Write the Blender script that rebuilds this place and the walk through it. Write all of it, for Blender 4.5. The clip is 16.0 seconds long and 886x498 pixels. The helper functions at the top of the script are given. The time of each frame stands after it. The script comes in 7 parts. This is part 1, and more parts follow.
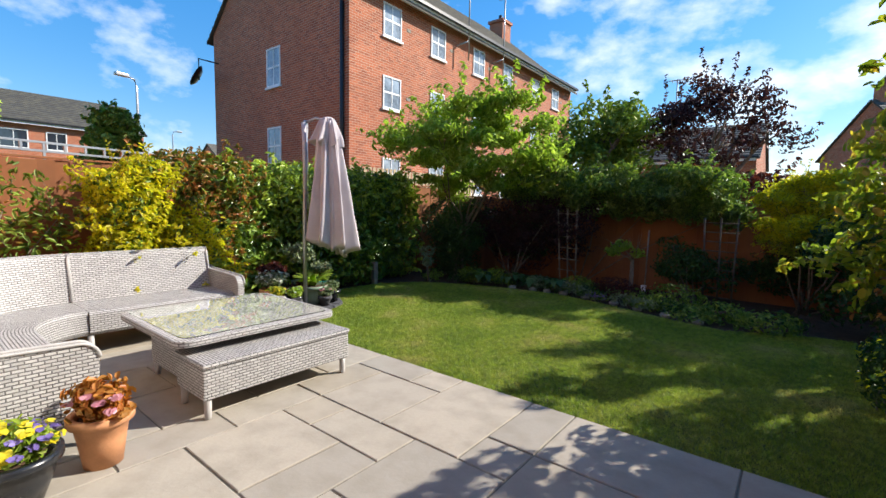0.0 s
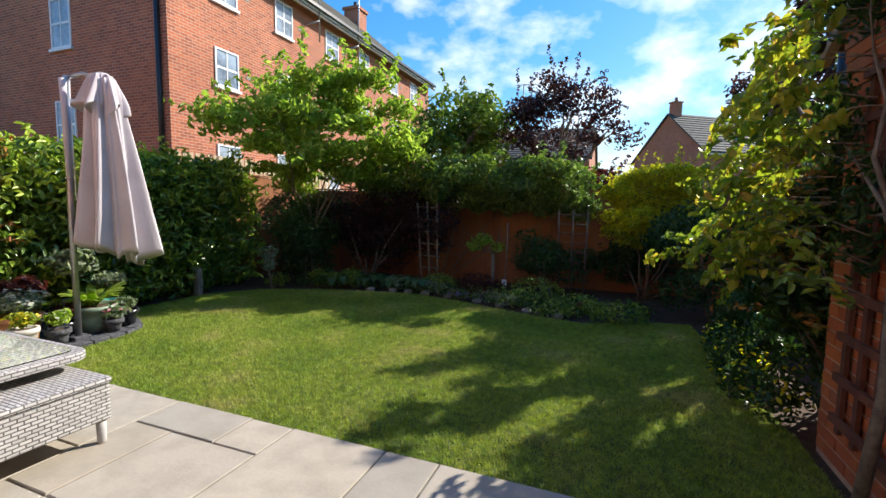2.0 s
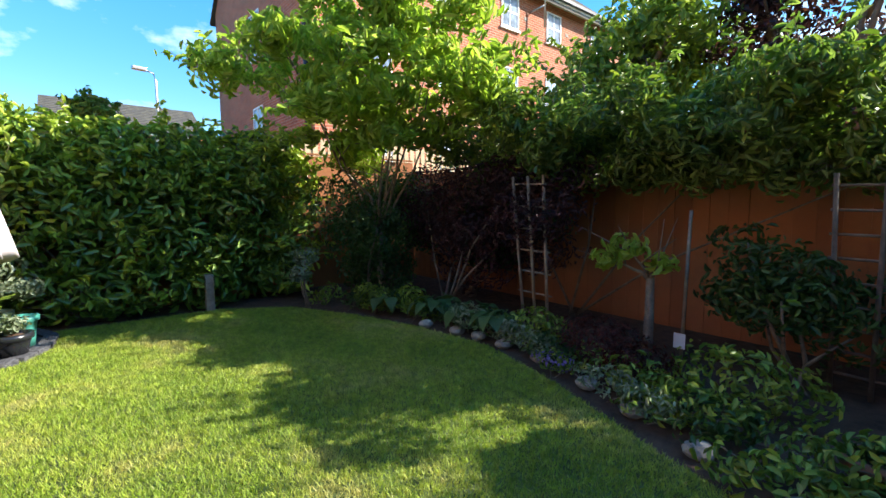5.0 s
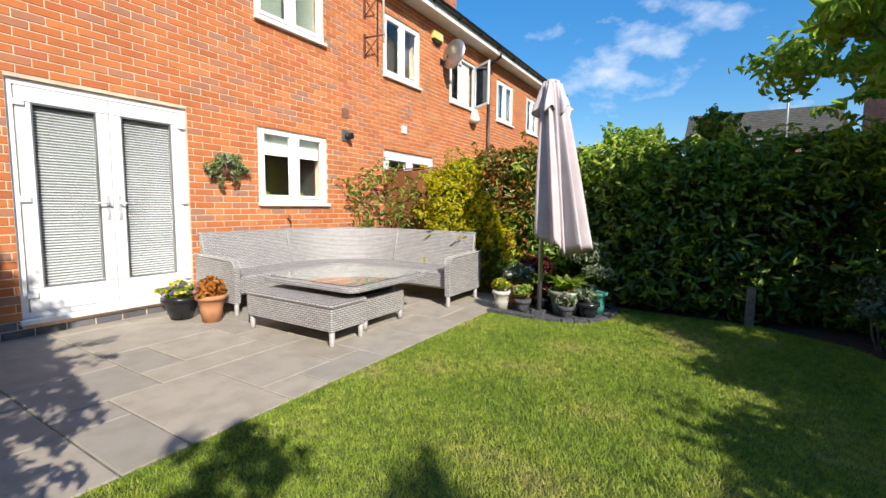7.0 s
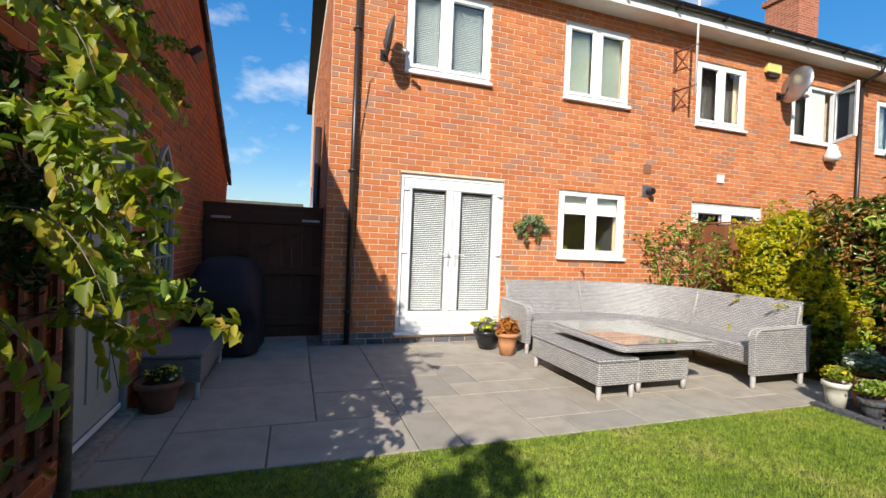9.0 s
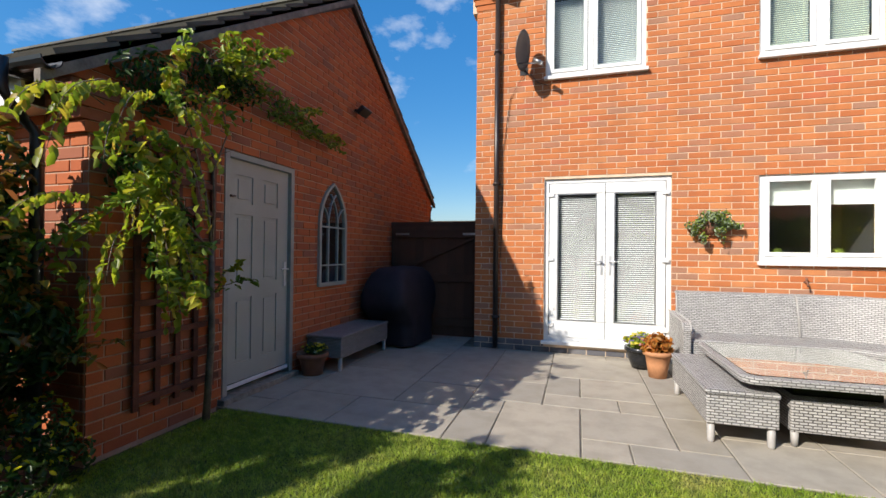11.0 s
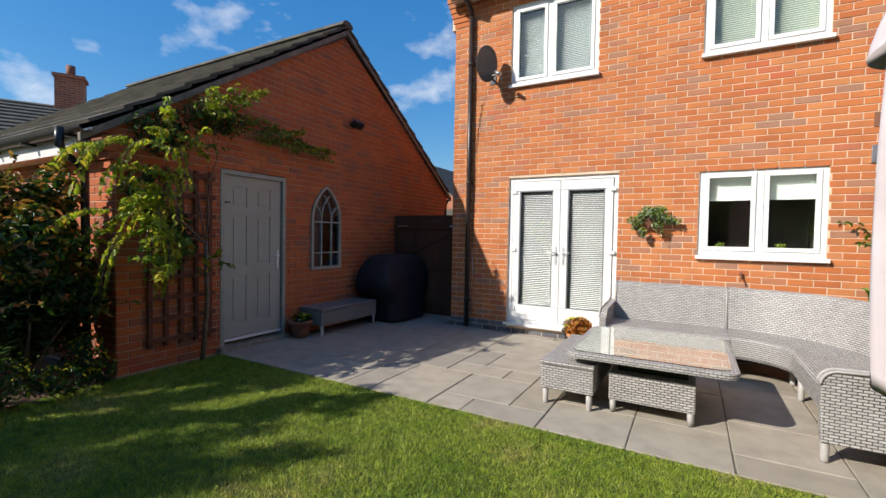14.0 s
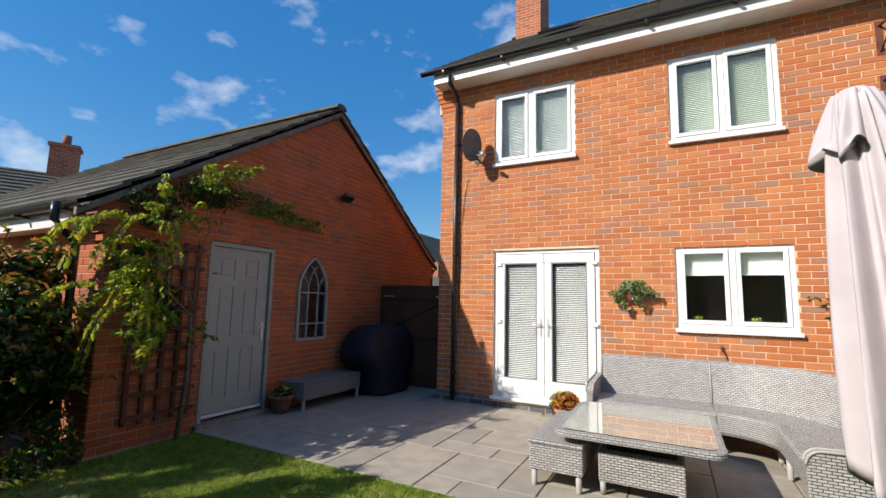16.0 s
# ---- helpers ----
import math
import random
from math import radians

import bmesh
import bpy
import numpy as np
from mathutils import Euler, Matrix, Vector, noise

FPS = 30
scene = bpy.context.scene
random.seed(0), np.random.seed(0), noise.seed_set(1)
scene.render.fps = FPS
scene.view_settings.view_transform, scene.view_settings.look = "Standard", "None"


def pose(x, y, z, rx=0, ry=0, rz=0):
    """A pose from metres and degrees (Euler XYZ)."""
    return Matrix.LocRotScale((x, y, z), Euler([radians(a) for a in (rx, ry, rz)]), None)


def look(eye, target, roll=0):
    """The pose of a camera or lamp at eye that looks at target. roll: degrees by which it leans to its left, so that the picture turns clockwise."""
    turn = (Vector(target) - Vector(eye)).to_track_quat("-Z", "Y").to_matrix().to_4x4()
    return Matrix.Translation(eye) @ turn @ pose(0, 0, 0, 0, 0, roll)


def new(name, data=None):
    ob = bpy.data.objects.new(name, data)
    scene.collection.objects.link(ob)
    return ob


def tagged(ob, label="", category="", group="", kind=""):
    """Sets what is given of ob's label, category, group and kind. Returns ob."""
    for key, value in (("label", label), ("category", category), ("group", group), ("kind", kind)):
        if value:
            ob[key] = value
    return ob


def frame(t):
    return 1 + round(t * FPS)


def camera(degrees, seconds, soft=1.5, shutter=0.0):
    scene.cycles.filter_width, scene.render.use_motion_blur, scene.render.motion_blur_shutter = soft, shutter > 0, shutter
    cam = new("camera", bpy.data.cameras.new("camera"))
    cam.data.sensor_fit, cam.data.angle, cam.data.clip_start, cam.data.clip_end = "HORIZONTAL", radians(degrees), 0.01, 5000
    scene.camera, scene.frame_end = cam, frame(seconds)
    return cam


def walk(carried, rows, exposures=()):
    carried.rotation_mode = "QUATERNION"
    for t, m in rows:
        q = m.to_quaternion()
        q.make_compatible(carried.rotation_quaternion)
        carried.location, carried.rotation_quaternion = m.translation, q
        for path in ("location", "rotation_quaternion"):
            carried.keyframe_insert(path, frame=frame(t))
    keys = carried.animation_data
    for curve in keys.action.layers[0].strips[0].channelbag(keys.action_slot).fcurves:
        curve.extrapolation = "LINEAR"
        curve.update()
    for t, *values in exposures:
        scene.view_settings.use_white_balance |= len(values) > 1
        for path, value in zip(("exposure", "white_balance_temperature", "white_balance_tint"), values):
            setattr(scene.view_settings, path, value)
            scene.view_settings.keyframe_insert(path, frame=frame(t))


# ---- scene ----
cam = camera(90.3, 16.0)
PATH = [
    (0, (-2.259, -0.186, 1.355), (-1.017, -1.742, 1.167), 1.2),
    (0.5, (-2.137, -0.205, 1.341), (-0.912, -1.775, 1.157), 1.3),
    (1, (-1.971, -0.289, 1.316), (-0.984, -2.019, 1.135), 1.7),
    (1.5, (-1.985, -0.545, 1.293), (-1.223, -2.384, 1.105), 1.5),
    (2, (-1.986, -0.949, 1.3), (-1.266, -2.805, 1.109), 1.0),
    (2.5, (-1.948, -1.514, 1.308), (-1.235, -3.371, 1.106), 0.5),
    (3, (-1.939, -2.086, 1.27), (-1.231, -3.945, 1.061), 0.4),
    (3.2, (-1.91, -2.392, 1.29), (-1.206, -4.252, 1.075), 0.3),
    (5.3, (-1.725, -4.59, 1.105), (0.005, -5.569, 0.886), -0.2),
    (5.5, (-1.749, -4.699, 1.131), (0.09, -5.45, 0.896), -0.2),
    (6, (-1.871, -4.898, 1.131), (0.111, -5.036, 0.896), 0.5),
    (6.1, (-1.9, -4.914, 1.137), (0.087, -4.925, 0.905), 0.6),
    (6.2, (-1.919, -4.926, 1.145), (0.067, -4.808, 0.94), 1.1),
    (6.4, (-1.947, -4.941, 1.174), (0.004, -4.547, 0.976), 1.3),
    (6.5, (-2.0, -4.961, 1.162), (-0.08, -4.442, 0.96), 0.8),
    (7, (-2.032, -5.058, 1.181), (-0.336, -4.015, 0.987), 0.7),
    (7.5, (-2.011, -5.143, 1.246), (-0.621, -3.717, 1.057), 0.9),
    (8, (-2.017, -5.242, 1.326), (-0.907, -3.583, 1.209), 1.5),
    (8.5, (-2.055, -5.381, 1.327), (-1.09, -3.63, 1.28), 2.0),
    (9, (-2.019, -5.587, 1.306), (-1.381, -3.692, 1.284), 2.3),
    (9.5, (-1.755, -5.821, 1.36), (-1.54, -3.833, 1.322), 1.9),
    (10, (-1.274, -5.91, 1.242), (-1.412, -3.915, 1.234), 1.8),
    (10.2, (-1.151, -5.905, 1.206), (-1.365, -3.916, 1.215), 1.4),
    (12.3, (1.127, -5.651, 1.366), (0.134, -3.915, 1.347), 0.8),
    (12.5, (1.235, -5.682, 1.366), (0.25, -3.941, 1.346), 0.9),
    (13, (1.473, -5.787, 1.347), (0.475, -4.054, 1.324), 0.9),
    (13.5, (1.548, -5.893, 1.315), (0.541, -4.165, 1.275), 0.9),
    (14, (1.558, -6.006, 1.37), (0.577, -4.264, 1.311), 1.0),
    (14.5, (1.566, -6.065, 1.44), (0.607, -4.311, 1.375), 1.1),
    (15, (1.566, -6.093, 1.483), (0.631, -4.325, 1.504), 1.2),
    (15.5, (1.567, -6.11, 1.497), (0.643, -4.343, 1.647), 1.2),
    (16, (1.586, -6.104, 1.445), (0.666, -4.345, 1.685), 1.3),
]
walk(cam, [(t, look(eye, target, roll)) for t, eye, target, roll in PATH],
     exposures=[(0, 0.76), (1.5, 0.80), (3.0, 1.10), (5.3, 1.5), (6.0, 1.15), (7.0, 0.48), (8.5, 0.42), (10.0, 0.42), (12.5, 0.30), (16.0, 0.24)])

# ---------------- world, sun, exposure ----------------
SUN_TRAVEL = Vector((0.72, 1.0, -0.82))
SUN_ELEV = math.atan2(0.82, math.hypot(0.72, 1.0))
SUN_AZ = math.atan2(-SUN_TRAVEL.x, -SUN_TRAVEL.y)


def build_world():
    w = bpy.data.worlds.new("sky")
    scene.world = w
    w.use_nodes = True
    nt = w.node_tree
    nt.nodes.clear()
    out = nt.nodes.new("ShaderNodeOutputWorld")
    bg = nt.nodes.new("ShaderNodeBackground")
    sky = nt.nodes.new("ShaderNodeTexSky")
    sky.sky_type = "NISHITA"
    sky.sun_disc = False
    sky.sun_elevation = SUN_ELEV
    sky.sun_rotation = SUN_AZ
    sky.air_density, sky.dust_density, sky.ozone_density = 1.3, 0.4, 3.0
    tc = nt.nodes.new("ShaderNodeTexCoord")
    mp = nt.nodes.new("ShaderNodeMapping")
    mp.inputs["Scale"].default_value = (1.0, 1.0, 1.8)
    mp.inputs["Location"].default_value = (0.35, 0.2, 0.1)
    n = nt.nodes.new("ShaderNodeTexNoise")
    n.inputs["Scale"].default_value = 6.5
    n.inputs["Detail"].default_value = 7
    n.inputs["Roughness"].default_value = 0.55
    r = nt.nodes.new("ShaderNodeValToRGB")
    r.color_ramp.elements[0].position, r.color_ramp.elements[1].position = 0.56, 0.84
    r.color_ramp.elements[0].color = (0, 0, 0, 1)
    r.color_ramp.elements[1].color = (0.85, 0.85, 0.85, 1)
    hsv = nt.nodes.new("ShaderNodeHueSaturation")
    hsv.inputs["Saturation"].default_value = 1.45
    hsv.inputs["Value"].default_value = 1.45
    mix = nt.nodes.new("ShaderNodeMix")
    mix.data_type = "RGBA"
    mix.inputs["B"].default_value = (11.5, 11.6, 11.9, 1)
    L = nt.links.new
    L(tc.outputs["Generated"], mp.inputs["Vector"])
    L(mp.outputs["Vector"], n.inputs["Vector"])
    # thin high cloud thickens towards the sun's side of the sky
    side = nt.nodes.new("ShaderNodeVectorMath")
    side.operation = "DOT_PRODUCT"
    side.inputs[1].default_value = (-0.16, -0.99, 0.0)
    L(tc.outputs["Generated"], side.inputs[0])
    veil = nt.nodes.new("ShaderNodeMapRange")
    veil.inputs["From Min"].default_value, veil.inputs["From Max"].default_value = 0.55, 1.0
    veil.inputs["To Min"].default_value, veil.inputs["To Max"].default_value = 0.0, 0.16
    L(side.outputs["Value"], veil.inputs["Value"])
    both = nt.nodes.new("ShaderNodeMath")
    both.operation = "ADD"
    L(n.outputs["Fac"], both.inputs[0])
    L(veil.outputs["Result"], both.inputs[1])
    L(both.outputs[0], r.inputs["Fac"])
    L(sky.outputs["Color"], hsv.inputs["Color"])
    azure = nt.nodes.new("ShaderNodeMix")
    azure.data_type = "RGBA"
    azure.inputs["Factor"].default_value = 0.34
    azure.inputs["B"].default_value = (0.9, 3.4, 9.0, 1)
    L(hsv.outputs["Color"], azure.inputs["A"])
    L(azure.outputs["Result"], mix.inputs["A"])
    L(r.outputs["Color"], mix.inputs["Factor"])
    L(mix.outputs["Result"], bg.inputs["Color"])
    bg.inputs["Strength"].default_value = 0.076
    L(bg.outputs["Background"], out.inputs["Surface"])
    sd = bpy.data.lights.new("sun", "SUN")
    sd.energy = 5.0
    sd.angle = radians(0.55)
    sd.color = (1.0, 0.93, 0.83)
    so = new("sun", sd)
    so.matrix_basis = look((-10, -16, 14), Vector((-10, -16, 14)) + SUN_TRAVEL)


build_world()

# ---------------- materials ----------------
def rgb(c):
    return (c[0], c[1], c[2], 1.0)


def nodes_of(name):
    m = bpy.data.materials.new(name)
    m.use_nodes = True
    nt = m.node_tree
    return m, nt, nt.nodes["Principled BSDF"]


def ramp(nt, src, stops):
    r = nt.nodes.new("ShaderNodeValToRGB")
    e = r.color_ramp.elements
    while len(e) < len(stops):
        e.new(0.5)
    for i, (p, c) in enumerate(stops):
        e[i].position, e[i].color = p, rgb(c)
    nt.links.new(src, r.inputs["Fac"])
    return r.outputs["Color"]


def noise_tex(nt, scale, detail=4, rough=0.55, coord="Object", stretch=None):
    tc = nt.nodes.new("ShaderNodeTexCoord")
    src = tc.outputs[coord]
    if coord == "World":
        src = None
    if stretch:
        mp = nt.nodes.new("ShaderNodeMapping")
        mp.inputs["Scale"].default_value = stretch
        nt.links.new(src, mp.inputs["Vector"])
        src = mp.outputs["Vector"]
    n = nt.nodes.new("ShaderNodeTexNoise")
    n.inputs["Scale"].default_value = scale
    n.inputs["Detail"].default_value = detail
    n.inputs["Roughness"].default_value = rough
    nt.links.new(src, n.inputs["Vector"])
    return n.outputs["Fac"]


def world_noise(nt, scale, detail=4, rough=0.55):
    g = nt.nodes.new("ShaderNodeNewGeometry")
    n = nt.nodes.new("ShaderNodeTexNoise")
    n.inputs["Scale"].default_value = scale
    n.inputs["Detail"].default_value = detail
    n.inputs["Roughness"].default_value = rough
    nt.links.new(g.outputs["Position"], n.inputs["Vector"])
    return n.outputs["Fac"]


def mixc(nt, fac, a, b, mode="MIX"):
    m = nt.nodes.new("ShaderNodeMix")
    m.data_type, m.blend_type = "RGBA", mode
    for key, v in (("Factor", fac), ("A", a), ("B", b)):
        if isinstance(v, (int, float)):
            m.inputs[key].default_value = v
        elif isinstance(v, tuple):
            m.inputs[key].default_value = rgb(v)
        else:
            nt.links.new(v, m.inputs[key])
    return m.outputs["Result"]


def bump(nt, bsdf, src, strength=0.3, dist=0.005):
    b = nt.nodes.new("ShaderNodeBump")
    b.inputs["Strength"].default_value = strength
    b.inputs["Distance"].default_value = dist
    nt.links.new(src, b.inputs["Height"])
    nt.links.new(b.outputs["Normal"], bsdf.inputs["Normal"])


def rnd(nt):
    """Random number that differs from object to object and from island to island."""
    o = nt.nodes.new("ShaderNodeObjectInfo")
    g = nt.nodes.new("ShaderNodeNewGeometry")
    a = nt.nodes.new("ShaderNodeMath")
    a.operation = "ADD"
    f = nt.nodes.new("ShaderNodeMath")
    f.operation = "FRACT"
    nt.links.new(o.outputs["Random"], a.inputs[0])
    nt.links.new(g.outputs["Random Per Island"], a.inputs[1])
    nt.links.new(a.outputs[0], f.inputs[0])
    return f.outputs[0]


def plain(name, c, rough=0.5, metal=0.0, var=0.12, scale=6.0, bmp=0.1, spec=0.5):
    m, nt, b = nodes_of(name)
    f = world_noise(nt, scale)
    f2 = world_noise(nt, scale * 9, 3)
    dark = tuple(v * (1 - 2 * var) for v in c)
    light = tuple(min(1, v * (1 + var)) for v in c)
    col = ramp(nt, f, [(0.3, dark), (0.7, light)])
    col = mixc(nt, 0.25 * min(1, var * 5), col, ramp(nt, f2, [(0.35, dark), (0.65, light)]))
    nt.links.new(col, b.inputs["Base Color"])
    b.inputs["Roughness"].default_value = rough
    b.inputs["Metallic"].default_value = metal
    b.inputs["Specular IOR Level"].default_value = spec
    if bmp:
        bump(nt, b, f2, bmp, 0.004)
    return m


def pieces(name, stops, rough=0.85, dirt=(0.1, 0.08, 0.06), dirtiness=0.25, bmp=0.5, fine=60.0, coarse=3.0):
    """A material whose pieces (bricks, slabs, tiles, boards) each take a tone of their own."""
    m, nt, b = nodes_of(name)
    col = ramp(nt, rnd(nt), stops)
    n1 = world_noise(nt, coarse, 5)
    n2 = world_noise(nt, fine, 4, 0.6)
    col = mixc(nt, ramp(nt, n2, [(0.3, (0.72, 0.72, 0.72)), (0.7, (1, 1, 1))]), mixc(nt, 0.5, col, dirt), col)
    f = nt.nodes.new("ShaderNodeMath")
    f.operation = "MULTIPLY"
    f.inputs[1].default_value = dirtiness
    nt.links.new(ramp(nt, n1, [(0.42, (0, 0, 0)), (0.72, (1, 1, 1))]), f.inputs[0])
    col = mixc(nt, f.outputs[0], col, dirt)
    nt.links.new(col, b.inputs["Base Color"])
    b.inputs["Roughness"].default_value = rough
    b.inputs["Specular IOR Level"].default_value = 0.3
    bump(nt, b, n2, bmp, 0.003)
    return m


BRICK_STOPS = [(0.0, (0.49, 0.145, 0.048)), (0.3, (0.60, 0.205, 0.066)), (0.55, (0.52, 0.16, 0.052)), (0.78, (0.62, 0.24, 0.088)),
               (0.86, (0.46, 0.19, 0.10)), (0.94, (0.39, 0.21, 0.135)), (1.0, (0.55, 0.14, 0.055))]
M_BRICK = pieces("brick", BRICK_STOPS, dirt=(0.22, 0.09, 0.05), dirtiness=0.35)
# House brick in darker tones: the gable's shade is put into the colour.
M_BRICK_SHADE = pieces("brick_garage_shade", [(0.0, (0.42, 0.105, 0.038)), (0.4, (0.54, 0.15, 0.05)), (0.7, (0.48, 0.13, 0.042)), (0.85, (0.29, 0.12, 0.075)), (1.0, (0.46, 0.12, 0.045))],
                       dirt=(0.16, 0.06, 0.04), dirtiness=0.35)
M_BLUEBRICK = pieces("blue_brick", [(0, (0.05, 0.055, 0.07)), (0.6, (0.09, 0.09, 0.11)), (1, (0.15, 0.15, 0.165))], dirt=(0.3, 0.29, 0.27), dirtiness=0.4)
M_MORTAR = plain("mortar", (0.76, 0.58, 0.42), 0.95, var=0.15, scale=5, bmp=0.4)
# House mortar, darkened likewise for the shaded gable.
M_MORTAR_SHADE = plain("mortar_garage_shade", (0.52, 0.34, 0.24), 0.95, var=0.15, scale=5, bmp=0.4)
M_SLAB = pieces("sandstone_slab", [(0, (0.36, 0.315, 0.25)), (0.35, (0.42, 0.37, 0.30)), (0.6, (0.385, 0.345, 0.285)), (0.8, (0.33, 0.30, 0.255)), (1, (0.44, 0.385, 0.31))],
                dirt=(0.24, 0.215, 0.17), dirtiness=0.55, bmp=0.45, fine=45, coarse=5.0)
M_JOINT = plain("slab_joint", (0.20, 0.18, 0.14), 0.95, var=0.3, scale=12, bmp=0.4)
M_TILE = pieces("roof_tile", [(0, (0.06, 0.058, 0.055)), (0.5, (0.085, 0.08, 0.075)), (1, (0.12, 0.11, 0.095))], dirt=(0.16, 0.15, 0.10), dirtiness=0.5, bmp=0.6)
M_UPVC = plain("white_upvc", (0.80, 0.80, 0.79), 0.3, var=0.03, scale=3, bmp=0.0)
M_WHITE = plain("white_fascia_paint", (0.80, 0.79, 0.77), 0.45, var=0.05, scale=4, bmp=0.03)
M_BLACK = plain("black_plastic", (0.016, 0.016, 0.018), 0.35, var=0.2, scale=5, bmp=0.05)
M_PIPE = plain("dark_brown_pipe", (0.035, 0.026, 0.024), 0.35, var=0.2, scale=5, bmp=0.05)
M_METAL = plain("grey_metal", (0.42, 0.42, 0.43), 0.35, metal=0.8, var=0.1, scale=8, bmp=0.03)
M_CHROME = plain("satin_chrome", (0.72, 0.72, 0.72), 0.35, metal=0.35, var=0.04, scale=8, bmp=0)
M_DOORGREY = plain("grey_green_door_paint", (0.36, 0.385, 0.35), 0.45, var=0.05, scale=3, bmp=0.05)
M_DOORFRAME = plain("grey_frame_paint", (0.33, 0.36, 0.33), 0.5, var=0.1, scale=5, bmp=0.1)
M_TRELLIS = plain("stained_trellis_wood", (0.15, 0.05, 0.03), 0.8, var=0.25, scale=12, bmp=0.3)
M_WEATHERED = plain("weathered_grey_wood", (0.26, 0.21, 0.155), 0.85, var=0.25, scale=14, bmp=0.4)
# The weathered wood at half strength: the back border's shade in its colour.
M_WEATHERED_SHADE = plain("weathered_wood_shade", (0.13, 0.10, 0.075), 0.85, var=0.25, scale=14, bmp=0.4)
M_FENCE = pieces("fence_board", [(0, (0.27, 0.10, 0.04)), (0.5, (0.33, 0.13, 0.05)), (1, (0.23, 0.085, 0.035))], dirt=(0.17, 0.08, 0.04), dirtiness=0.4, fine=25)
M_GATE = pieces("dark_gate_board", [(0, (0.075, 0.035, 0.022)), (1, (0.11, 0.05, 0.03))], dirt=(0.04, 0.03, 0.02), fine=25)
M_PALEWOOD = plain("pale_picket_wood", (0.50, 0.37, 0.22), 0.8, var=0.15, scale=8, bmp=0.2)
M_SOIL = plain("bed_soil", (0.085, 0.046, 0.026), 0.95, var=0.35, scale=14, bmp=0.9)
M_BARK = plain("bark", (0.20, 0.155, 0.11), 0.9, var=0.3, scale=20, bmp=0.7)
M_COVER = plain("dark_fabric_cover", (0.017, 0.011, 0.019), 0.75, var=0.25, scale=6, bmp=0.3)
M_TERRA = plain("terracotta", (0.56, 0.26, 0.12), 0.8, var=0.12, scale=9, bmp=0.15)
M_DKTERRA = plain("brown_terracotta", (0.24, 0.105, 0.06), 0.8, var=0.15, scale=9, bmp=0.15)
M_BLKPOT = plain("black_glazed_pot", (0.02, 0.022, 0.026), 0.25, var=0.2, scale=6, bmp=0.03)
M_GREENPOT = plain("pale_green_glazed_pot", (0.26, 0.33, 0.24), 0.35, var=0.2, scale=9, bmp=0.06)
M_CREAMPOT = plain("cream_pot", (0.62, 0.58, 0.49), 0.6, var=0.1, scale=9, bmp=0.05)
M_TEAL = plain("turquoise_plastic", (0.08, 0.36, 0.29), 0.4, var=0.1, scale=9, bmp=0)
M_GRAVEL = plain("slate_chippings", (0.10, 0.10, 0.11), 0.9, var=0.4, scale=50, bmp=1.0)
M_STONE = plain("edging_stone", (0.30, 0.27, 0.22), 0.9, var=0.25, scale=18, bmp=0.6)
M_WHITECLOTH = plain("white_cloth", (0.78, 0.77, 0.76), 0.8, var=0.04, scale=8, bmp=0.1)
M_YELLOWBOX = plain("yellow_plastic", (0.75, 0.62, 0.20), 0.4, var=0.05, scale=8, bmp=0)
M_ASPHALT = plain("asphalt", (0.06, 0.06, 0.06), 0.9, var=0.2, scale=10, bmp=0.4)


def m_brick_far(name, c1, c2, mortar):
    """Brickwork too far off for single bricks; reads the mesh's metre coordinates."""
    m, nt, b = nodes_of(name)
    uv = nt.nodes.new("ShaderNodeTexCoord")
    t = nt.nodes.new("ShaderNodeTexBrick")
    t.inputs["Scale"].default_value = 1.0
    t.inputs["Brick Width"].default_value = 0.225
    t.inputs["Row Height"].default_value = 0.075
    t.inputs["Mortar Size"].default_value = 0.009
    t.inputs["Bias"].default_value = -0.1
    t.inputs["Color1"].default_value = rgb(c1)
    t.inputs["Color2"].default_value = rgb(c2)
    t.inputs["Mortar"].default_value = rgb(mortar)
    nt.links.new(uv.outputs["UV"], t.inputs["Vector"])
    n1 = world_noise(nt, 0.7, 5)
    col = mixc(nt, ramp(nt, n1, [(0.35, (0, 0, 0)), (0.75, (0.45, 0.45, 0.45))]), t.outputs["Color"], tuple(v * 0.55 for v in c1))
    nt.links.new(col, b.inputs["Base Color"])
    b.inputs["Roughness"].default_value = 0.9
    bump(nt, b, t.outputs["Fac"], 0.5, -0.006)
    return m


M_BRICKFAR = m_brick_far("brick_far", (0.52, 0.15, 0.065), (0.27, 0.075, 0.04), (0.50, 0.33, 0.23))


def m_weave(name, c, dark, w=0.034, h=0.011, rough=0.55):
    m, nt, b = nodes_of(name)
    uv = nt.nodes.new("ShaderNodeTexCoord")
    t = nt.nodes.new("ShaderNodeTexBrick")
    t.inputs["Scale"].default_value = 1.0
    t.inputs["Brick Width"].default_value = w
    t.inputs["Row Height"].default_value = h
    t.inputs["Mortar Size"].default_value = h * 0.2
    t.offset = 0.5
    t.inputs["Mortar Smooth"].default_value = 0.5
    t.inputs["Color1"].default_value = rgb(c)
    t.inputs["Color2"].default_value = rgb(tuple(v * 0.70 for v in c))
    t.inputs["Mortar"].default_value = rgb(dark)
    nt.links.new(uv.outputs["UV"], t.inputs["Vector"])
    n1 = world_noise(nt, 5, 4)
    col = mixc(nt, ramp(nt, n1, [(0.35, (0, 0, 0)), (0.75, (0.3, 0.3, 0.3))]), t.outputs["Color"], tuple(v * 0.8 for v in c))
    nt.links.new(col, b.inputs["Base Color"])
    b.inputs["Roughness"].default_value = rough
    bump(nt, b, t.outputs["Fac"], 0.9, -0.004)
    return m


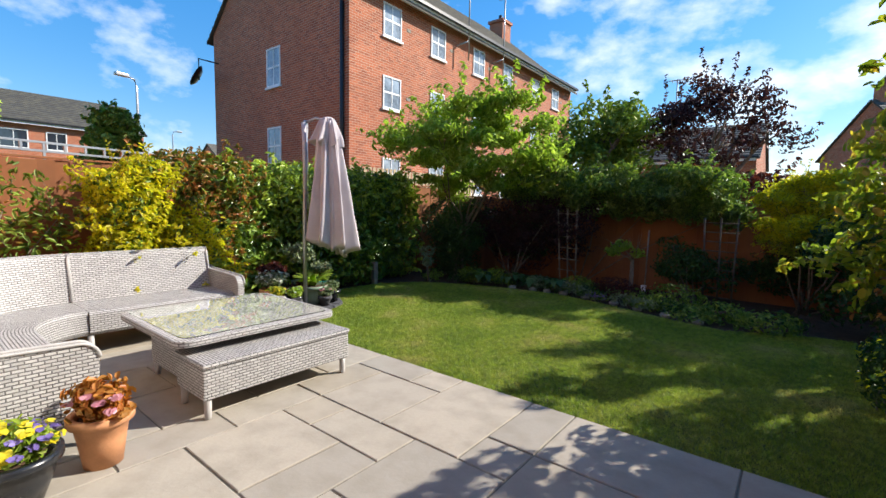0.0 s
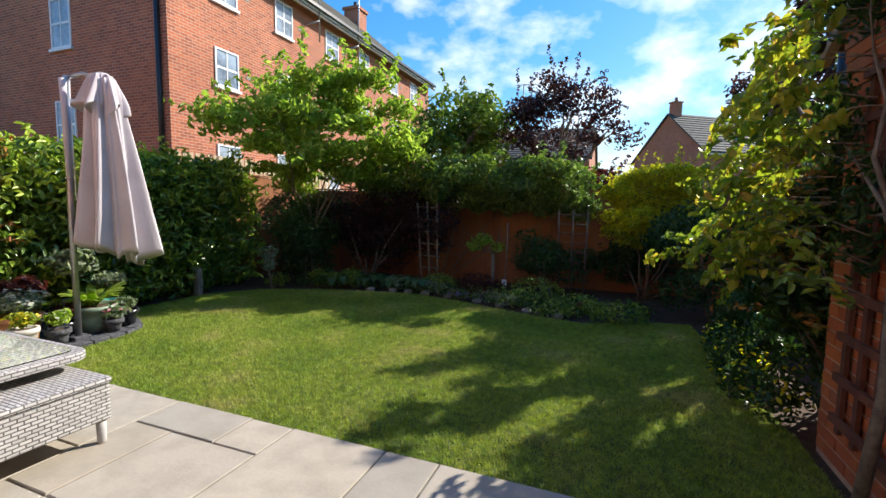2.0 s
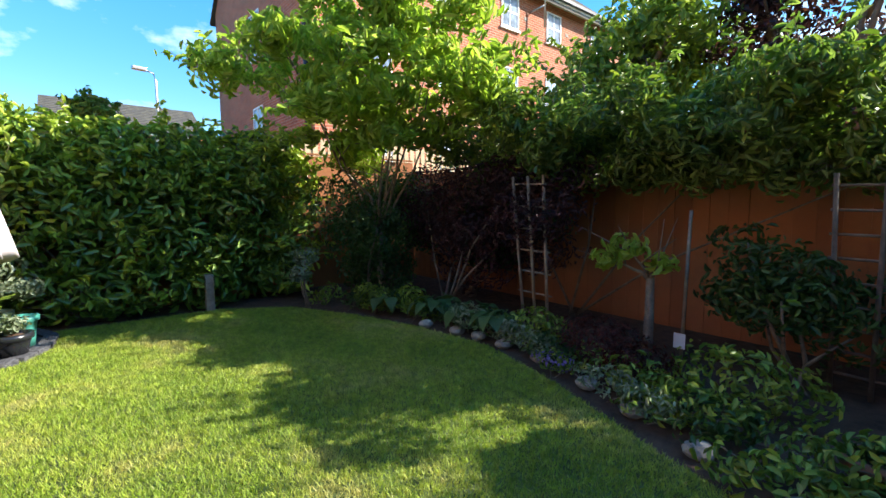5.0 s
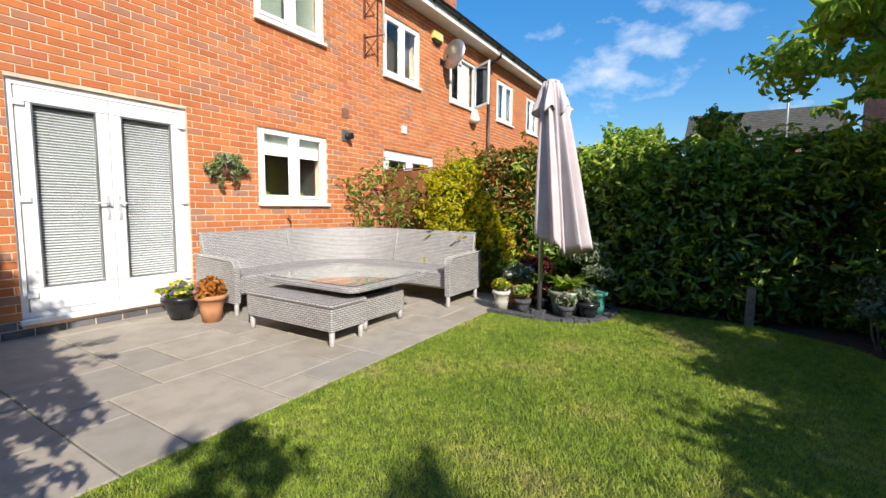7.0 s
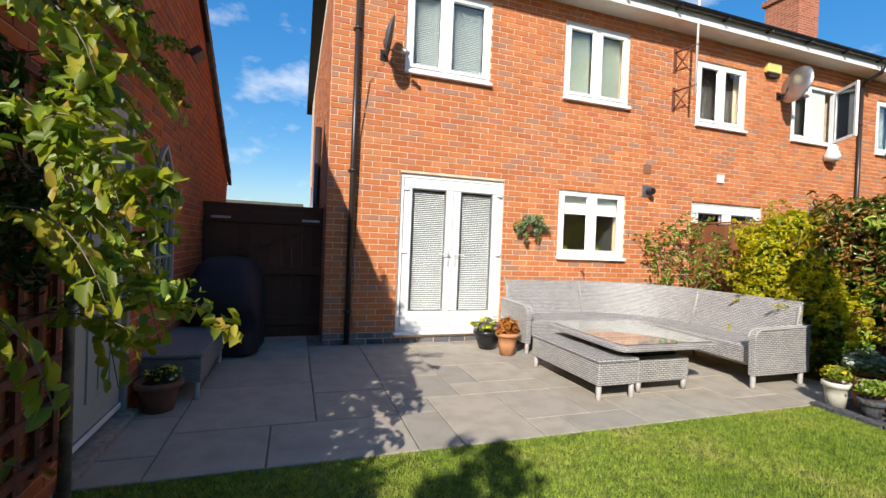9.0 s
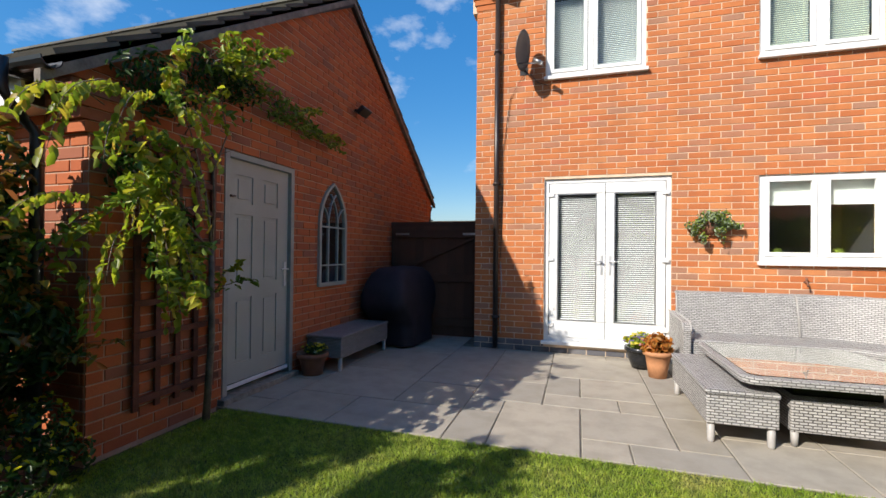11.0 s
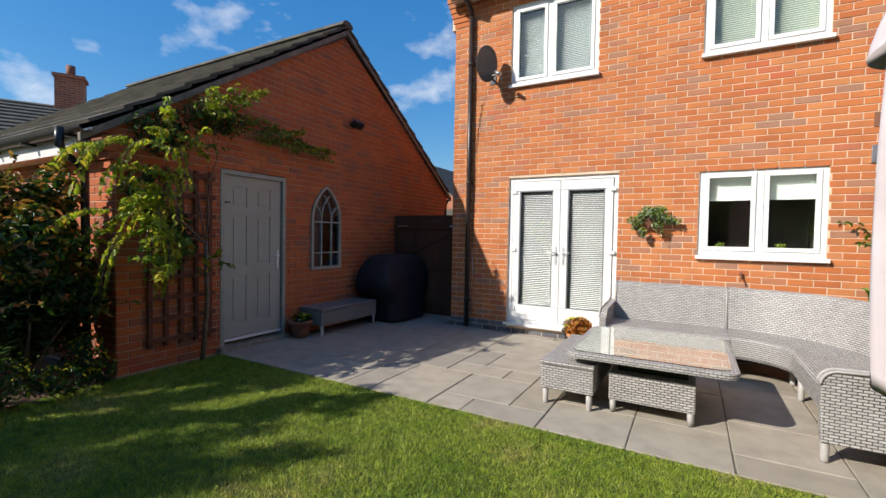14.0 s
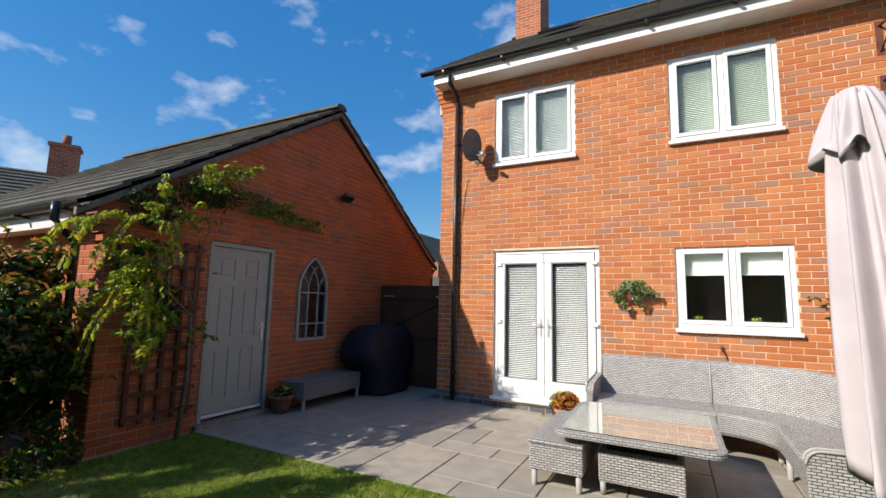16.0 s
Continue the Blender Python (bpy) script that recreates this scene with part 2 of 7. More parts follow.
M_RATTAN = m_weave("pale_grey_rattan", (0.54, 0.52, 0.50), (0.085, 0.08, 0.075), 0.050, 0.019)
# The pale rattan darkened: the garage wall's shade is in this colour.
M_RATTAN_SHADE = m_weave("grey_rattan_shade", (0.30, 0.30, 0.30), (0.10, 0.10, 0.10), 0.05, 0.0155)
M_RATTAN_LEG = plain("grey_furniture_leg", (0.42, 0.40, 0.38), 0.5, var=0.08, scale=12, bmp=0.05)


def m_glass(name, tint=(0.9, 0.95, 0.93), rough=0.0):
    m, nt, b = nodes_of(name)
    b.inputs["Base Color"].default_value = rgb(tint)
    b.inputs["Transmission Weight"].default_value = 1.0
    b.inputs["Roughness"].default_value = rough
    b.inputs["IOR"].default_value = 1.45
    return m


M_GLASS = m_glass("window_glass")
M_MIRROR = plain("old_mirror", (0.55, 0.56, 0.55), 0.06, metal=1.0, var=0.15, scale=7, bmp=0)
# Near black behind the glass: the rooms' lack of light is in the colour.
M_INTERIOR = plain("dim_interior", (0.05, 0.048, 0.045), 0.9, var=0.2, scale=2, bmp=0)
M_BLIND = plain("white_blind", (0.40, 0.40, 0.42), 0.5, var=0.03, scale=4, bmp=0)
M_BLINDUP = plain("pale_upstairs_blind", (0.68, 0.72, 0.72), 0.5, var=0.03, scale=4, bmp=0)
# Colour of a sheet standing for the shade between the upstairs slats.
M_BLINDUPSHADE = plain("upstairs_blind_shade_side", (0.34, 0.38, 0.39), 0.7, var=0.03, scale=4, bmp=0)
# Sky reflection and pale curtains are both put into this pane colour.
M_FARPANE = plain("pane_sky_and_curtain", (0.34, 0.40, 0.46), 0.08, var=0.35, scale=1.2, bmp=0, spec=0.8)
# The same slat-gap shade, painted darker for the french doors.
M_BLINDSHADE = plain("blind_shade_side", (0.13, 0.13, 0.145), 0.7, var=0.03, scale=4, bmp=0)
M_BLINDGREEN = plain("pale_green_blind", (0.70, 0.76, 0.66), 0.5, var=0.04, scale=4, bmp=0)
M_DARKGLASS = plain("dark_window_pane", (0.03, 0.04, 0.055), 0.04, var=0.2, scale=2, bmp=0, spec=1.0)
M_LAMINATE = plain("roller_blind_fabric", (0.62, 0.66, 0.63), 0.7, var=0.04, scale=4, bmp=0)


def m_leaf(name, stops, rough=0.42, trans=0.35, spec=0.4):
    m, nt, b = nodes_of(name)
    col = ramp(nt, rnd(nt), stops)
    n2 = world_noise(nt, 2.0, 3)
    col = mixc(nt, ramp(nt, n2, [(0.35, (0, 0, 0)), (0.7, (0.55, 0.55, 0.55))]), col, mixc(nt, 1.0, col, (0.55, 0.62, 0.5), "MULTIPLY"))
    nt.links.new(col, b.inputs["Base Color"])
    b.inputs["Roughness"].default_value = rough
    b.inputs["Specular IOR Level"].default_value = spec
    tr = nt.nodes.new("ShaderNodeBsdfTranslucent")
    nt.links.new(mixc(nt, 1.0, col, (1.0, 1.15, 0.6), "MULTIPLY"), tr.inputs["Color"])
    mx = nt.nodes.new("ShaderNodeMixShader")
    mx.inputs[0].default_value = trans
    out = nt.nodes["Material Output"]
    nt.links.new(b.outputs[0], mx.inputs[1])
    nt.links.new(tr.outputs[0], mx.inputs[2])
    nt.links.new(mx.outputs[0], out.inputs["Surface"])
    return m


L_LAUREL = m_leaf("laurel_leaf", [(0, (0.08, 0.15, 0.02)), (0.45, (0.15, 0.25, 0.035)), (0.8, (0.26, 0.38, 0.05)), (1, (0.40, 0.52, 0.07))], rough=0.28, trans=0.25, spec=0.6)
L_LAUREL_NEW = m_leaf("young_laurel_leaf", [(0, (0.32, 0.42, 0.05)), (0.6, (0.44, 0.54, 0.07)), (1, (0.54, 0.60, 0.11))], rough=0.35)
L_GOLD = m_leaf("golden_leaf", [(0, (0.64, 0.56, 0.03)), (0.5, (0.80, 0.66, 0.03)), (0.8, (0.85, 0.68, 0.04)), (1, (0.50, 0.54, 0.04))], trans=0.62)
L_PHOTINIA = m_leaf("photinia_leaf", [(0, (0.13, 0.17, 0.025)), (0.3, (0.24, 0.20, 0.035)), (0.6, (0.46, 0.22, 0.06)), (1, (0.58, 0.20, 0.07))], rough=0.35)
L_CLIMBER = m_leaf("climber_leaf", [(0, (0.09, 0.16, 0.035)), (0.6, (0.18, 0.27, 0.06)), (1, (0.36, 0.44, 0.13))], rough=0.35, trans=0.45, spec=0.6)
L_GREEN = m_leaf("mid_green_leaf", [(0, (0.11, 0.18, 0.03)), (0.6, (0.22, 0.31, 0.04)), (1, (0.42, 0.49, 0.09))])
L_LIGHT = m_leaf("light_green_leaf", [(0, (0.27, 0.38, 0.05)), (0.6, (0.42, 0.53, 0.08)), (1, (0.60, 0.66, 0.18))], trans=0.6)
L_DARK = m_leaf("dark_green_leaf", [(0, (0.025, 0.06, 0.015)), (0.6, (0.045, 0.10, 0.02)), (1, (0.09, 0.15, 0.04))])
L_GREY = m_leaf("grey_green_leaf", [(0, (0.16, 0.20, 0.12)), (0.6, (0.24, 0.29, 0.18)), (1, (0.42, 0.46, 0.33))])
L_RED = m_leaf("dark_red_leaf", [(0, (0.045, 0.012, 0.014)), (0.6, (0.10, 0.02, 0.02)), (1, (0.18, 0.04, 0.03))])
L_PURPLE = m_leaf("purple_leaf", [(0, (0.035, 0.014, 0.025)), (0.6, (0.07, 0.025, 0.035)), (1, (0.14, 0.05, 0.05))])
L_WISTERIA = m_leaf("wisteria_leaf", [(0, (0.20, 0.26, 0.03)), (0.5, (0.38, 0.41, 0.045)), (0.85, (0.58, 0.50, 0.06)), (1, (0.62, 0.36, 0.08))], trans=0.55)
L_GOLDGREEN = m_leaf("yellow_green_leaf", [(0, (0.24, 0.31, 0.04)), (0.6, (0.42, 0.46, 0.05)), (1, (0.65, 0.60, 0.06))], trans=0.5)
L_ORANGE = m_leaf("orange_leaf", [(0, (0.50, 0.14, 0.03)), (0.5, (0.62, 0.24, 0.05)), (1, (0.45, 0.22, 0.05))])
L_WHITEF = m_leaf("white_petal", [(0, (0.70, 0.70, 0.66)), (1, (0.80, 0.78, 0.75))])
L_YELLOWF = m_leaf("yellow_petal", [(0, (0.75, 0.58, 0.02)), (1, (0.80, 0.68, 0.05))])
L_PURPLEF = m_leaf("violet_petal", [(0, (0.18, 0.12, 0.42)), (1, (0.30, 0.22, 0.60))])
L_PINKF = m_leaf("pink_petal", [(0, (0.55, 0.20, 0.30)), (1, (0.72, 0.35, 0.42))])
L_HOSTA = m_leaf("hosta_leaf", [(0, (0.05, 0.11, 0.035)), (1, (0.11, 0.19, 0.06))], rough=0.5)


def m_grass():
    m, nt, b = nodes_of("grass_blade")
    a = ramp(nt, world_noise(nt, 1.3, 6, 0.65), [(0.36, (0.16, 0.26, 0.02)), (0.47, (0.27, 0.37, 0.035)), (0.56, (0.38, 0.43, 0.07)), (0.64, (0.54, 0.46, 0.18))])
    c0 = mixc(nt, 0.45, a, ramp(nt, rnd(nt), [(0, (0.12, 0.24, 0.015)), (0.7, (0.30, 0.42, 0.045)), (1, (0.50, 0.46, 0.18))]))
    n3 = world_noise(nt, 16, 3)
    tuft = mixc(nt, 1.0, c0, ramp(nt, n3, [(0.35, (0.72, 0.76, 0.72)), (0.6, (1.3, 1.25, 1.1))]), "MULTIPLY")
    nt.links.new(tuft, b.inputs["Base Color"])
    b.inputs["Roughness"].default_value = 0.6
    tr = nt.nodes.new("ShaderNodeBsdfTranslucent")
    nt.links.new(tuft, tr.inputs["Color"])
    mx = nt.nodes.new("ShaderNodeMixShader")
    mx.inputs[0].default_value = 0.35
    nt.links.new(b.outputs[0], mx.inputs[1])
    nt.links.new(tr.outputs[0], mx.inputs[2])
    nt.links.new(mx.outputs[0], nt.nodes["Material Output"].inputs["Surface"])
    return m


M_GRASS = m_grass()
M_TURF = plain("turf", (0.09, 0.12, 0.025), 0.95, var=0.35, scale=5, bmp=0.6)


def m_umbrella():
    m, nt, b = nodes_of("faded_pink_canvas")
    c = ramp(nt, world_noise(nt, 2.5, 4), [(0.3, (0.48, 0.42, 0.43)), (0.7, (0.60, 0.54, 0.55))])
    nt.links.new(c, b.inputs["Base Color"])
    b.inputs["Roughness"].default_value = 0.85
    bump(nt, b, world_noise(nt, 14, 4), 0.4, 0.006)
    return m


M_CANVAS = m_umbrella()

# ---------------- mesh helpers ----------------
def box(bm, x0, x1, y0, y1, z0, z1):
    vs = [bm.verts.new(p) for p in ((x0, y0, z0), (x1, y0, z0), (x1, y1, z0), (x0, y1, z0), (x0, y0, z1), (x1, y0, z1), (x1, y1, z1), (x0, y1, z1))]
    for f in ((0, 3, 2, 1), (4, 5, 6, 7), (0, 1, 5, 4), (1, 2, 6, 5), (2, 3, 7, 6), (3, 0, 4, 7)):
        bm.faces.new([vs[i] for i in f])
    return vs


def frame_ring(bm, x0, x1, z0, z1, f, y0, y1):
    """A rectangular frame of width f in one piece."""
    loops = []
    for d, y in ((0, y0), (f, y0), (f, y1), (0, y1)):
        loops.append([bm.verts.new(p) for p in ((x0 + d, y, z0 + d), (x1 - d, y, z0 + d), (x1 - d, y, z1 - d), (x0 + d, y, z1 - d))])
    for a, b in zip(loops, loops[1:] + loops[:1]):
        for k in range(4):
            bm.faces.new((a[k], a[(k + 1) % 4], b[(k + 1) % 4], b[k]))


def tube(bm, pts, r, n=8, r2=None, cap=True):
    """A round bar through the points, tapering from r to r2."""
    pts = [Vector(p) for p in pts]
    r2 = r if r2 is None else r2
    rings = []
    for i, p in enumerate(pts):
        d = (pts[min(i + 1, len(pts) - 1)] - pts[max(i - 1, 0)]).normalized()
        a = d.cross(Vector((0, 0, 1)) if abs(d.z) < 0.9 else Vector((1, 0, 0))).normalized()
        c = d.cross(a)
        rr = r + (r2 - r) * i / max(1, len(pts) - 1)
        rings.append([bm.verts.new(p + (a * math.cos(k * math.tau / n) + c * math.sin(k * math.tau / n)) * rr) for k in range(n)])
    for a, c in zip(rings, rings[1:]):
        for k in range(n):
            bm.faces.new((a[k], a[(k + 1) % n], c[(k + 1) % n], c[k])).smooth = True
    if cap:
        bm.faces.new(rings[0])
        bm.faces.new(rings[-1][::-1])


def lathe(bm, prof, n=20, cx=0.0, cy=0.0):
    """Turns (radius, height) points round a vertical axis."""
    rings = []
    for r, z in prof:
        rings.append([bm.verts.new((cx + r * math.cos(k * math.tau / n), cy + r * math.sin(k * math.tau / n), z)) for k in range(n)] if r > 1e-4 else [bm.verts.new((cx, cy, z))])
    for a, c in zip(rings, rings[1:]):
        for k in range(n):
            k2 = (k + 1) % n
            if len(a) == 1:
                bm.faces.new((a[0], c[k2], c[k])).smooth = True
            elif len(c) == 1:
                bm.faces.new((a[k], a[k2], c[0])).smooth = True
            else:
                bm.faces.new((a[k], a[k2], c[k2], c[k])).smooth = True


def prism(bm, pts, axis, a, b):
    """Extrudes the 2D outline from a to b along the axis."""
    def at(p, h):
        return (h, p[0], p[1]) if axis == "x" else (p[0], h, p[1]) if axis == "y" else (p[0], p[1], h)
    va = [bm.verts.new(at(p, a)) for p in pts]
    vb = [bm.verts.new(at(p, b)) for p in pts]
    bm.faces.new(va)
    bm.faces.new(vb[::-1])
    for i in range(len(pts)):
        j = (i + 1) % len(pts)
        bm.faces.new((va[i], vb[i], vb[j], va[j]))


def metre_uv(bm):
    uv = bm.loops.layers.uv.verify()
    for f in bm.faces:
        n = f.normal
        for lp in f.loops:
            c = lp.vert.co
            if abs(n.z) > 0.75:
                lp[uv].uv = (c.x, c.y)
            elif abs(n.x) > abs(n.y):
                lp[uv].uv = (c.y, c.z)
            else:
                lp[uv].uv = (c.x, c.z)


def part(name, bm, material, parent=None, label="", kind="", bevel=0.0, uv=False):
    bmesh.ops.recalc_face_normals(bm, faces=bm.faces)
    if bevel:
        bmesh.ops.bevel(bm, geom=[e for e in bm.edges if e.is_manifold and e.calc_face_angle(0) > 0.6], offset=bevel, segments=2, profile=0.6, affect="EDGES", clamp_overlap=True)
        bm.normal_update()
    if uv:
        bm.normal_update()
        metre_uv(bm)
    me = bpy.data.meshes.new(name)
    bm.to_mesh(me)
    bm.free()
    me.materials.append(material)
    ob = new(name, me)
    if parent is not None:
        ob.parent = parent
    return tagged(ob, label, "", "", kind)


def raw(name, verts, faces, material, parent=None, label="", kind="", smooth=False):
    me = bpy.data.meshes.new(name)
    me.from_pydata(verts, [], faces)
    me.materials.append(material)
    if smooth:
        me.shade_smooth()
    ob = new(name, me)
    if parent is not None:
        ob.parent = parent
    return tagged(ob, label, "", "", kind)


def thing(name, loc=(0, 0, 0), rz=0.0, label="", category="", group=""):
    e = new(name)
    e.empty_display_size = 0.1
    e.matrix_basis = pose(*loc, 0, 0, rz)
    return tagged(e, label, category, group)


def bx(name, dims, material, parent=None, label="", bevel=0.0, kind="", uv=False):
    bm = bmesh.new()
    box(bm, *dims)
    return part(name, bm, material, parent, label, kind, bevel, uv)


def tb(name, pts, r, material, parent=None, label="", r2=None, n=8):
    bm = bmesh.new()
    tube(bm, pts, r, n, r2)
    return part(name, bm, material, parent, label)


# ---------------- leaves ----------------
def leaf_mesh(name, pos, nrm, size, material, parent=None, slim=0.42, droop=0.3, seed=1, label="", kind="", fold=0.18):
    """Folded leaves with a pointed outline at the points, facing about the normals."""
    rg = np.random.default_rng(seed)
    n = len(pos)
    pos = np.asarray(pos, float)
    nr = np.asarray(nrm, float) + rg.normal(0, 0.45, (n, 3))
    nr /= np.linalg.norm(nr, axis=1, keepdims=True) + 1e-9
    d = rg.normal(0, 1, (n, 3))
    d[:, 2] -= droop
    d -= (d * nr).sum(1, keepdims=True) * nr
    d /= np.linalg.norm(d, axis=1, keepdims=True) + 1e-9
    s = np.cross(nr, d)
    ln = (size * rg.uniform(0.65, 1.25, n))[:, None]
    w = ln * slim * 0.5
    base = pos - d * ln * 0.5
    tip = pos + d * ln * 0.5 - nr * ln * 0.12
    v = np.stack([base, pos - d * ln * 0.18 + s * w * 0.85 + nr * ln * fold, pos + d * ln * 0.2 + s * w * 0.8 + nr * ln * fold * 0.8, tip,
                  pos + d * ln * 0.2 - s * w * 0.8 + nr * ln * fold * 0.8, pos - d * ln * 0.18 - s * w * 0.85 + nr * ln * fold], 1).reshape(-1, 3)
    k = (np.arange(n) * 6)[:, None]
    f = np.concatenate([k + np.array([[0, 1, 2, 3]]), k + np.array([[0, 3, 4, 5]])]).astype(np.int32)
    me = bpy.data.meshes.new(name)
    me.vertices.add(len(v))
    me.vertices.foreach_set("co", v.ravel())
    me.loops.add(f.size)
    me.loops.foreach_set("vertex_index", f.ravel())
    me.polygons.add(len(f))
    me.polygons.foreach_set("loop_start", np.arange(0, f.size, 4, dtype=np.int32))
    me.update(calc_edges=True)
    me.materials.append(material)
    ob = new(name, me)
    if parent is not None:
        ob.parent = parent
    return tagged(ob, label, "", "", kind)


def blob_points(blobs, n, seed, shell=0.55):
    """Points in the outer part of a cluster of ellipsoids, with outward normals. blobs: centre and radii."""
    rg = np.random.default_rng(seed)
    b = np.array(blobs, float)
    vol = (b[:, 3] * b[:, 4] * b[:, 5]) ** (2 / 3)
    idx = rg.choice(len(b), n, p=vol / vol.sum())
    d = rg.normal(0, 1, (n, 3))
    d /= np.linalg.norm(d, axis=1, keepdims=True)
    wob = 1 + 0.18 * np.sin(d[:, 0] * 5 + idx) * np.cos(d[:, 1] * 6 + d[:, 2] * 4 + idx * 2)
    r = (shell + (1 - shell) * rg.random(n) ** 0.6) * wob
    p = b[idx, :3] + d * b[idx, 3:6] * r[:, None]
    return p, d


def clumps(centre, radii, count, seed, small=0.42):
    """Smaller ellipsoids strewn over a big one: an uneven crown."""
    rg = np.random.default_rng(seed)
    out = []
    for _ in range(count):
        d = rg.normal(0, 1, 3)
        d /= np.linalg.norm(d)
        k = rg.uniform(0.35, 0.85)
        s = small * rg.uniform(0.6, 1.25)
        out.append((centre[0] + d[0] * radii[0] * k, centre[1] + d[1] * radii[1] * k, centre[2] + d[2] * radii[2] * k, radii[0] * s, radii[1] * s, radii[2] * s * 0.8))
    return out


def limbs(bm, foot, fork, tips, r0, seed):
    rg = random.Random(seed)
    foot, fork = Vector(foot), Vector(fork)
    mid = (foot + fork) / 2 + Vector((rg.uniform(-.05, .05), rg.uniform(-.05, .05), 0))
    tube(bm, [foot, mid, fork], r0, 9, r0 * 0.7)
    for t in tips:
        t = Vector(t)
        ln = (t - fork).length
        q = [fork - Vector((0, 0, 0.03))]
        m = (fork + t) / 2 + Vector((rg.uniform(-.1, .1), rg.uniform(-.1, .1), rg.uniform(0, .1))) * ln
        for k in range(1, 5):
            u = k / 5
            q.append(fork * (1 - u) ** 2 + m * 2 * u * (1 - u) + t * u * u + Vector((rg.uniform(-.03, .03), rg.uniform(-.03, .03), rg.uniform(-.03, .03))) * ln)
        q.append(t)
        tube(bm, q, r0 * 0.42, 6, r0 * 0.08)
        for _ in range(3):
            k = rg.uniform(0.4, 0.9)
            s = fork.lerp(t, k)
            tube(bm, [m.lerp(s, 0.7), s + Vector((rg.uniform(-.35, .35), rg.uniform(-.35, .35), rg.uniform(-.05, .35)))], r0 * 0.18, 5, r0 * 0.05)


def sprays(parent, lines, leaf, size, seed, per=26, slim=0.42, spread=0.05, r=0.006, name="spray", sag=0.12, bark=None):
    """Thin arching shoots with leaves along them, from start to tip, in the parent's own coordinates."""
    rg = np.random.default_rng(seed)
    bm = bmesh.new()
    pos, nrm = [], []
    for a, b in lines:
        a, b = np.array(a, float), np.array(b, float)
        ln = np.linalg.norm(b - a)
        pts = []
        for k in range(6):
            t = k / 5
            q = a + (b - a) * t
            q[2] += sag * ln * math.sin(math.pi * t * 0.9) * 1.2
            q += rg.normal(0, 0.012, 3)
            pts.append(q)
        tube(bm, pts, r, 5, r * 0.35)
        n = max(4, int(per * ln / 0.5))
        for t in rg.uniform(0.15, 1.02, n):
            k = min(4, int(t * 5))
            q = pts[k] + (pts[k + 1] - pts[k]) * (t * 5 - k)
            off = rg.normal(0, 1, 3)
            off[2] = off[2] * 0.5 - 0.35
            off /= np.linalg.norm(off)
            pos.append(q + off * rg.uniform(0.2, 1.0) * spread)
            nrm.append(off * 0.4 + np.array([0, 0, 0.8]))
    part("branch", bm, bark or M_BARK, parent, kind="stuff")
    return leaf_mesh(name, pos, nrm, size, leaf, parent, slim, 0.8, seed)


def bush(name, foot, blobs, n, size, leaf, label, category, seed, slim=0.42, extra=None, stems=5, r=0.018, shell=0.5, group="", fork_h=None, trunk_r=None, droop=0.3, bark=None, twigs=0, twig_len=0.3, twig_leaf=None):
    """A shrub or small tree: stems or a trunk with limbs, and a crown of leaves. All coordinates of the world."""
    e = thing(name, foot, 0, label, category, group)
    f = Vector(foot)
    loc = [(b[0] - f.x, b[1] - f.y, b[2] - f.z, b[3], b[4], b[5]) for b in blobs]
    bm = bmesh.new()
    rg = random.Random(seed)
    if fork_h:
        limbs(bm, (0, 0, -0.03), (rg.uniform(-.05, .05), rg.uniform(-.05, .05), fork_h), [b[:3] for b in loc[:8]], trunk_r or 0.05, seed)
    else:
        for i in range(stems):
            b = loc[i % len(loc)]
            tube(bm, [(rg.uniform(-.08, .08), rg.uniform(-.08, .08), -0.03), (b[0] * .4 + rg.uniform(-.08, .08), b[1] * .4, b[2] * .45), (b[0], b[1], b[2])], r, 6, r * 0.35)
    part("trunk" if fork_h else "stem", bm, bark or M_BARK, e)
    p, d = blob_points(loc, n, seed, shell)
    keep = p[:, 2] > 0.01 - f.z
    leaf_mesh("crown", p[keep], d[keep], size, leaf, e, slim, droop, seed)
    if extra:
        for i, (lf, k, lo) in enumerate(extra):
            p, d = blob_points(loc, int(n * k), seed + 50 + i, 0.86)
            zmax = max(b[2] + b[5] for b in loc)
            keep = p[:, 2] > zmax * lo
            leaf_mesh("young_growth", p[keep], d[keep] * 0.4 + np.array([0, 0, 0.6]), size * 0.95, lf, e, slim, -0.6, seed + 9 + i)
    if twigs:
        p, d = blob_points(loc, twigs, seed + 5, 0.9)
        rg2 = np.random.default_rng(seed + 6)
        d = d + np.array([0, 0, 0.45])
        d /= np.linalg.norm(d, axis=1, keepdims=True)
        k = (p[:, 2] > 0.15) & (d[:, 2] > -0.35)
        ll = rg2.uniform(0.4, 1.0, twigs) * twig_len
        sprays(e, [(a - v * 0.1, a + v * l) for a, v, l in zip(p[k], d[k], ll[k])], twig_leaf or leaf, size * 0.9, seed + 7, 22, slim, size * 0.55, 0.004, "shoot_leaves", 0.05)
    return e

# ---------------- ground, lawn, patio ----------------
bm = bmesh.new()
box(bm, -400, 400, -400, 400, -0.6, -0.09)
tagged(part("ground", bm, M_TURF, kind="structure"), "rough grass and earth ground", "ground")

LAWN = [(-3.03, -2.935), (3.3, -2.935), (3.45, -4.2), (3.42, -5.5), (3.0, -6.15), (2.3, -6.5), (1.5, -6.75), (0.7, -6.85), (-0.1, -6.65), (-0.9, -6.35), (-1.7, -6.15), (-2.3, -6.5), (-2.85, -6.6), (-2.95, -5.3), (-3.0, -4.3), (-3.03, -3.95)]


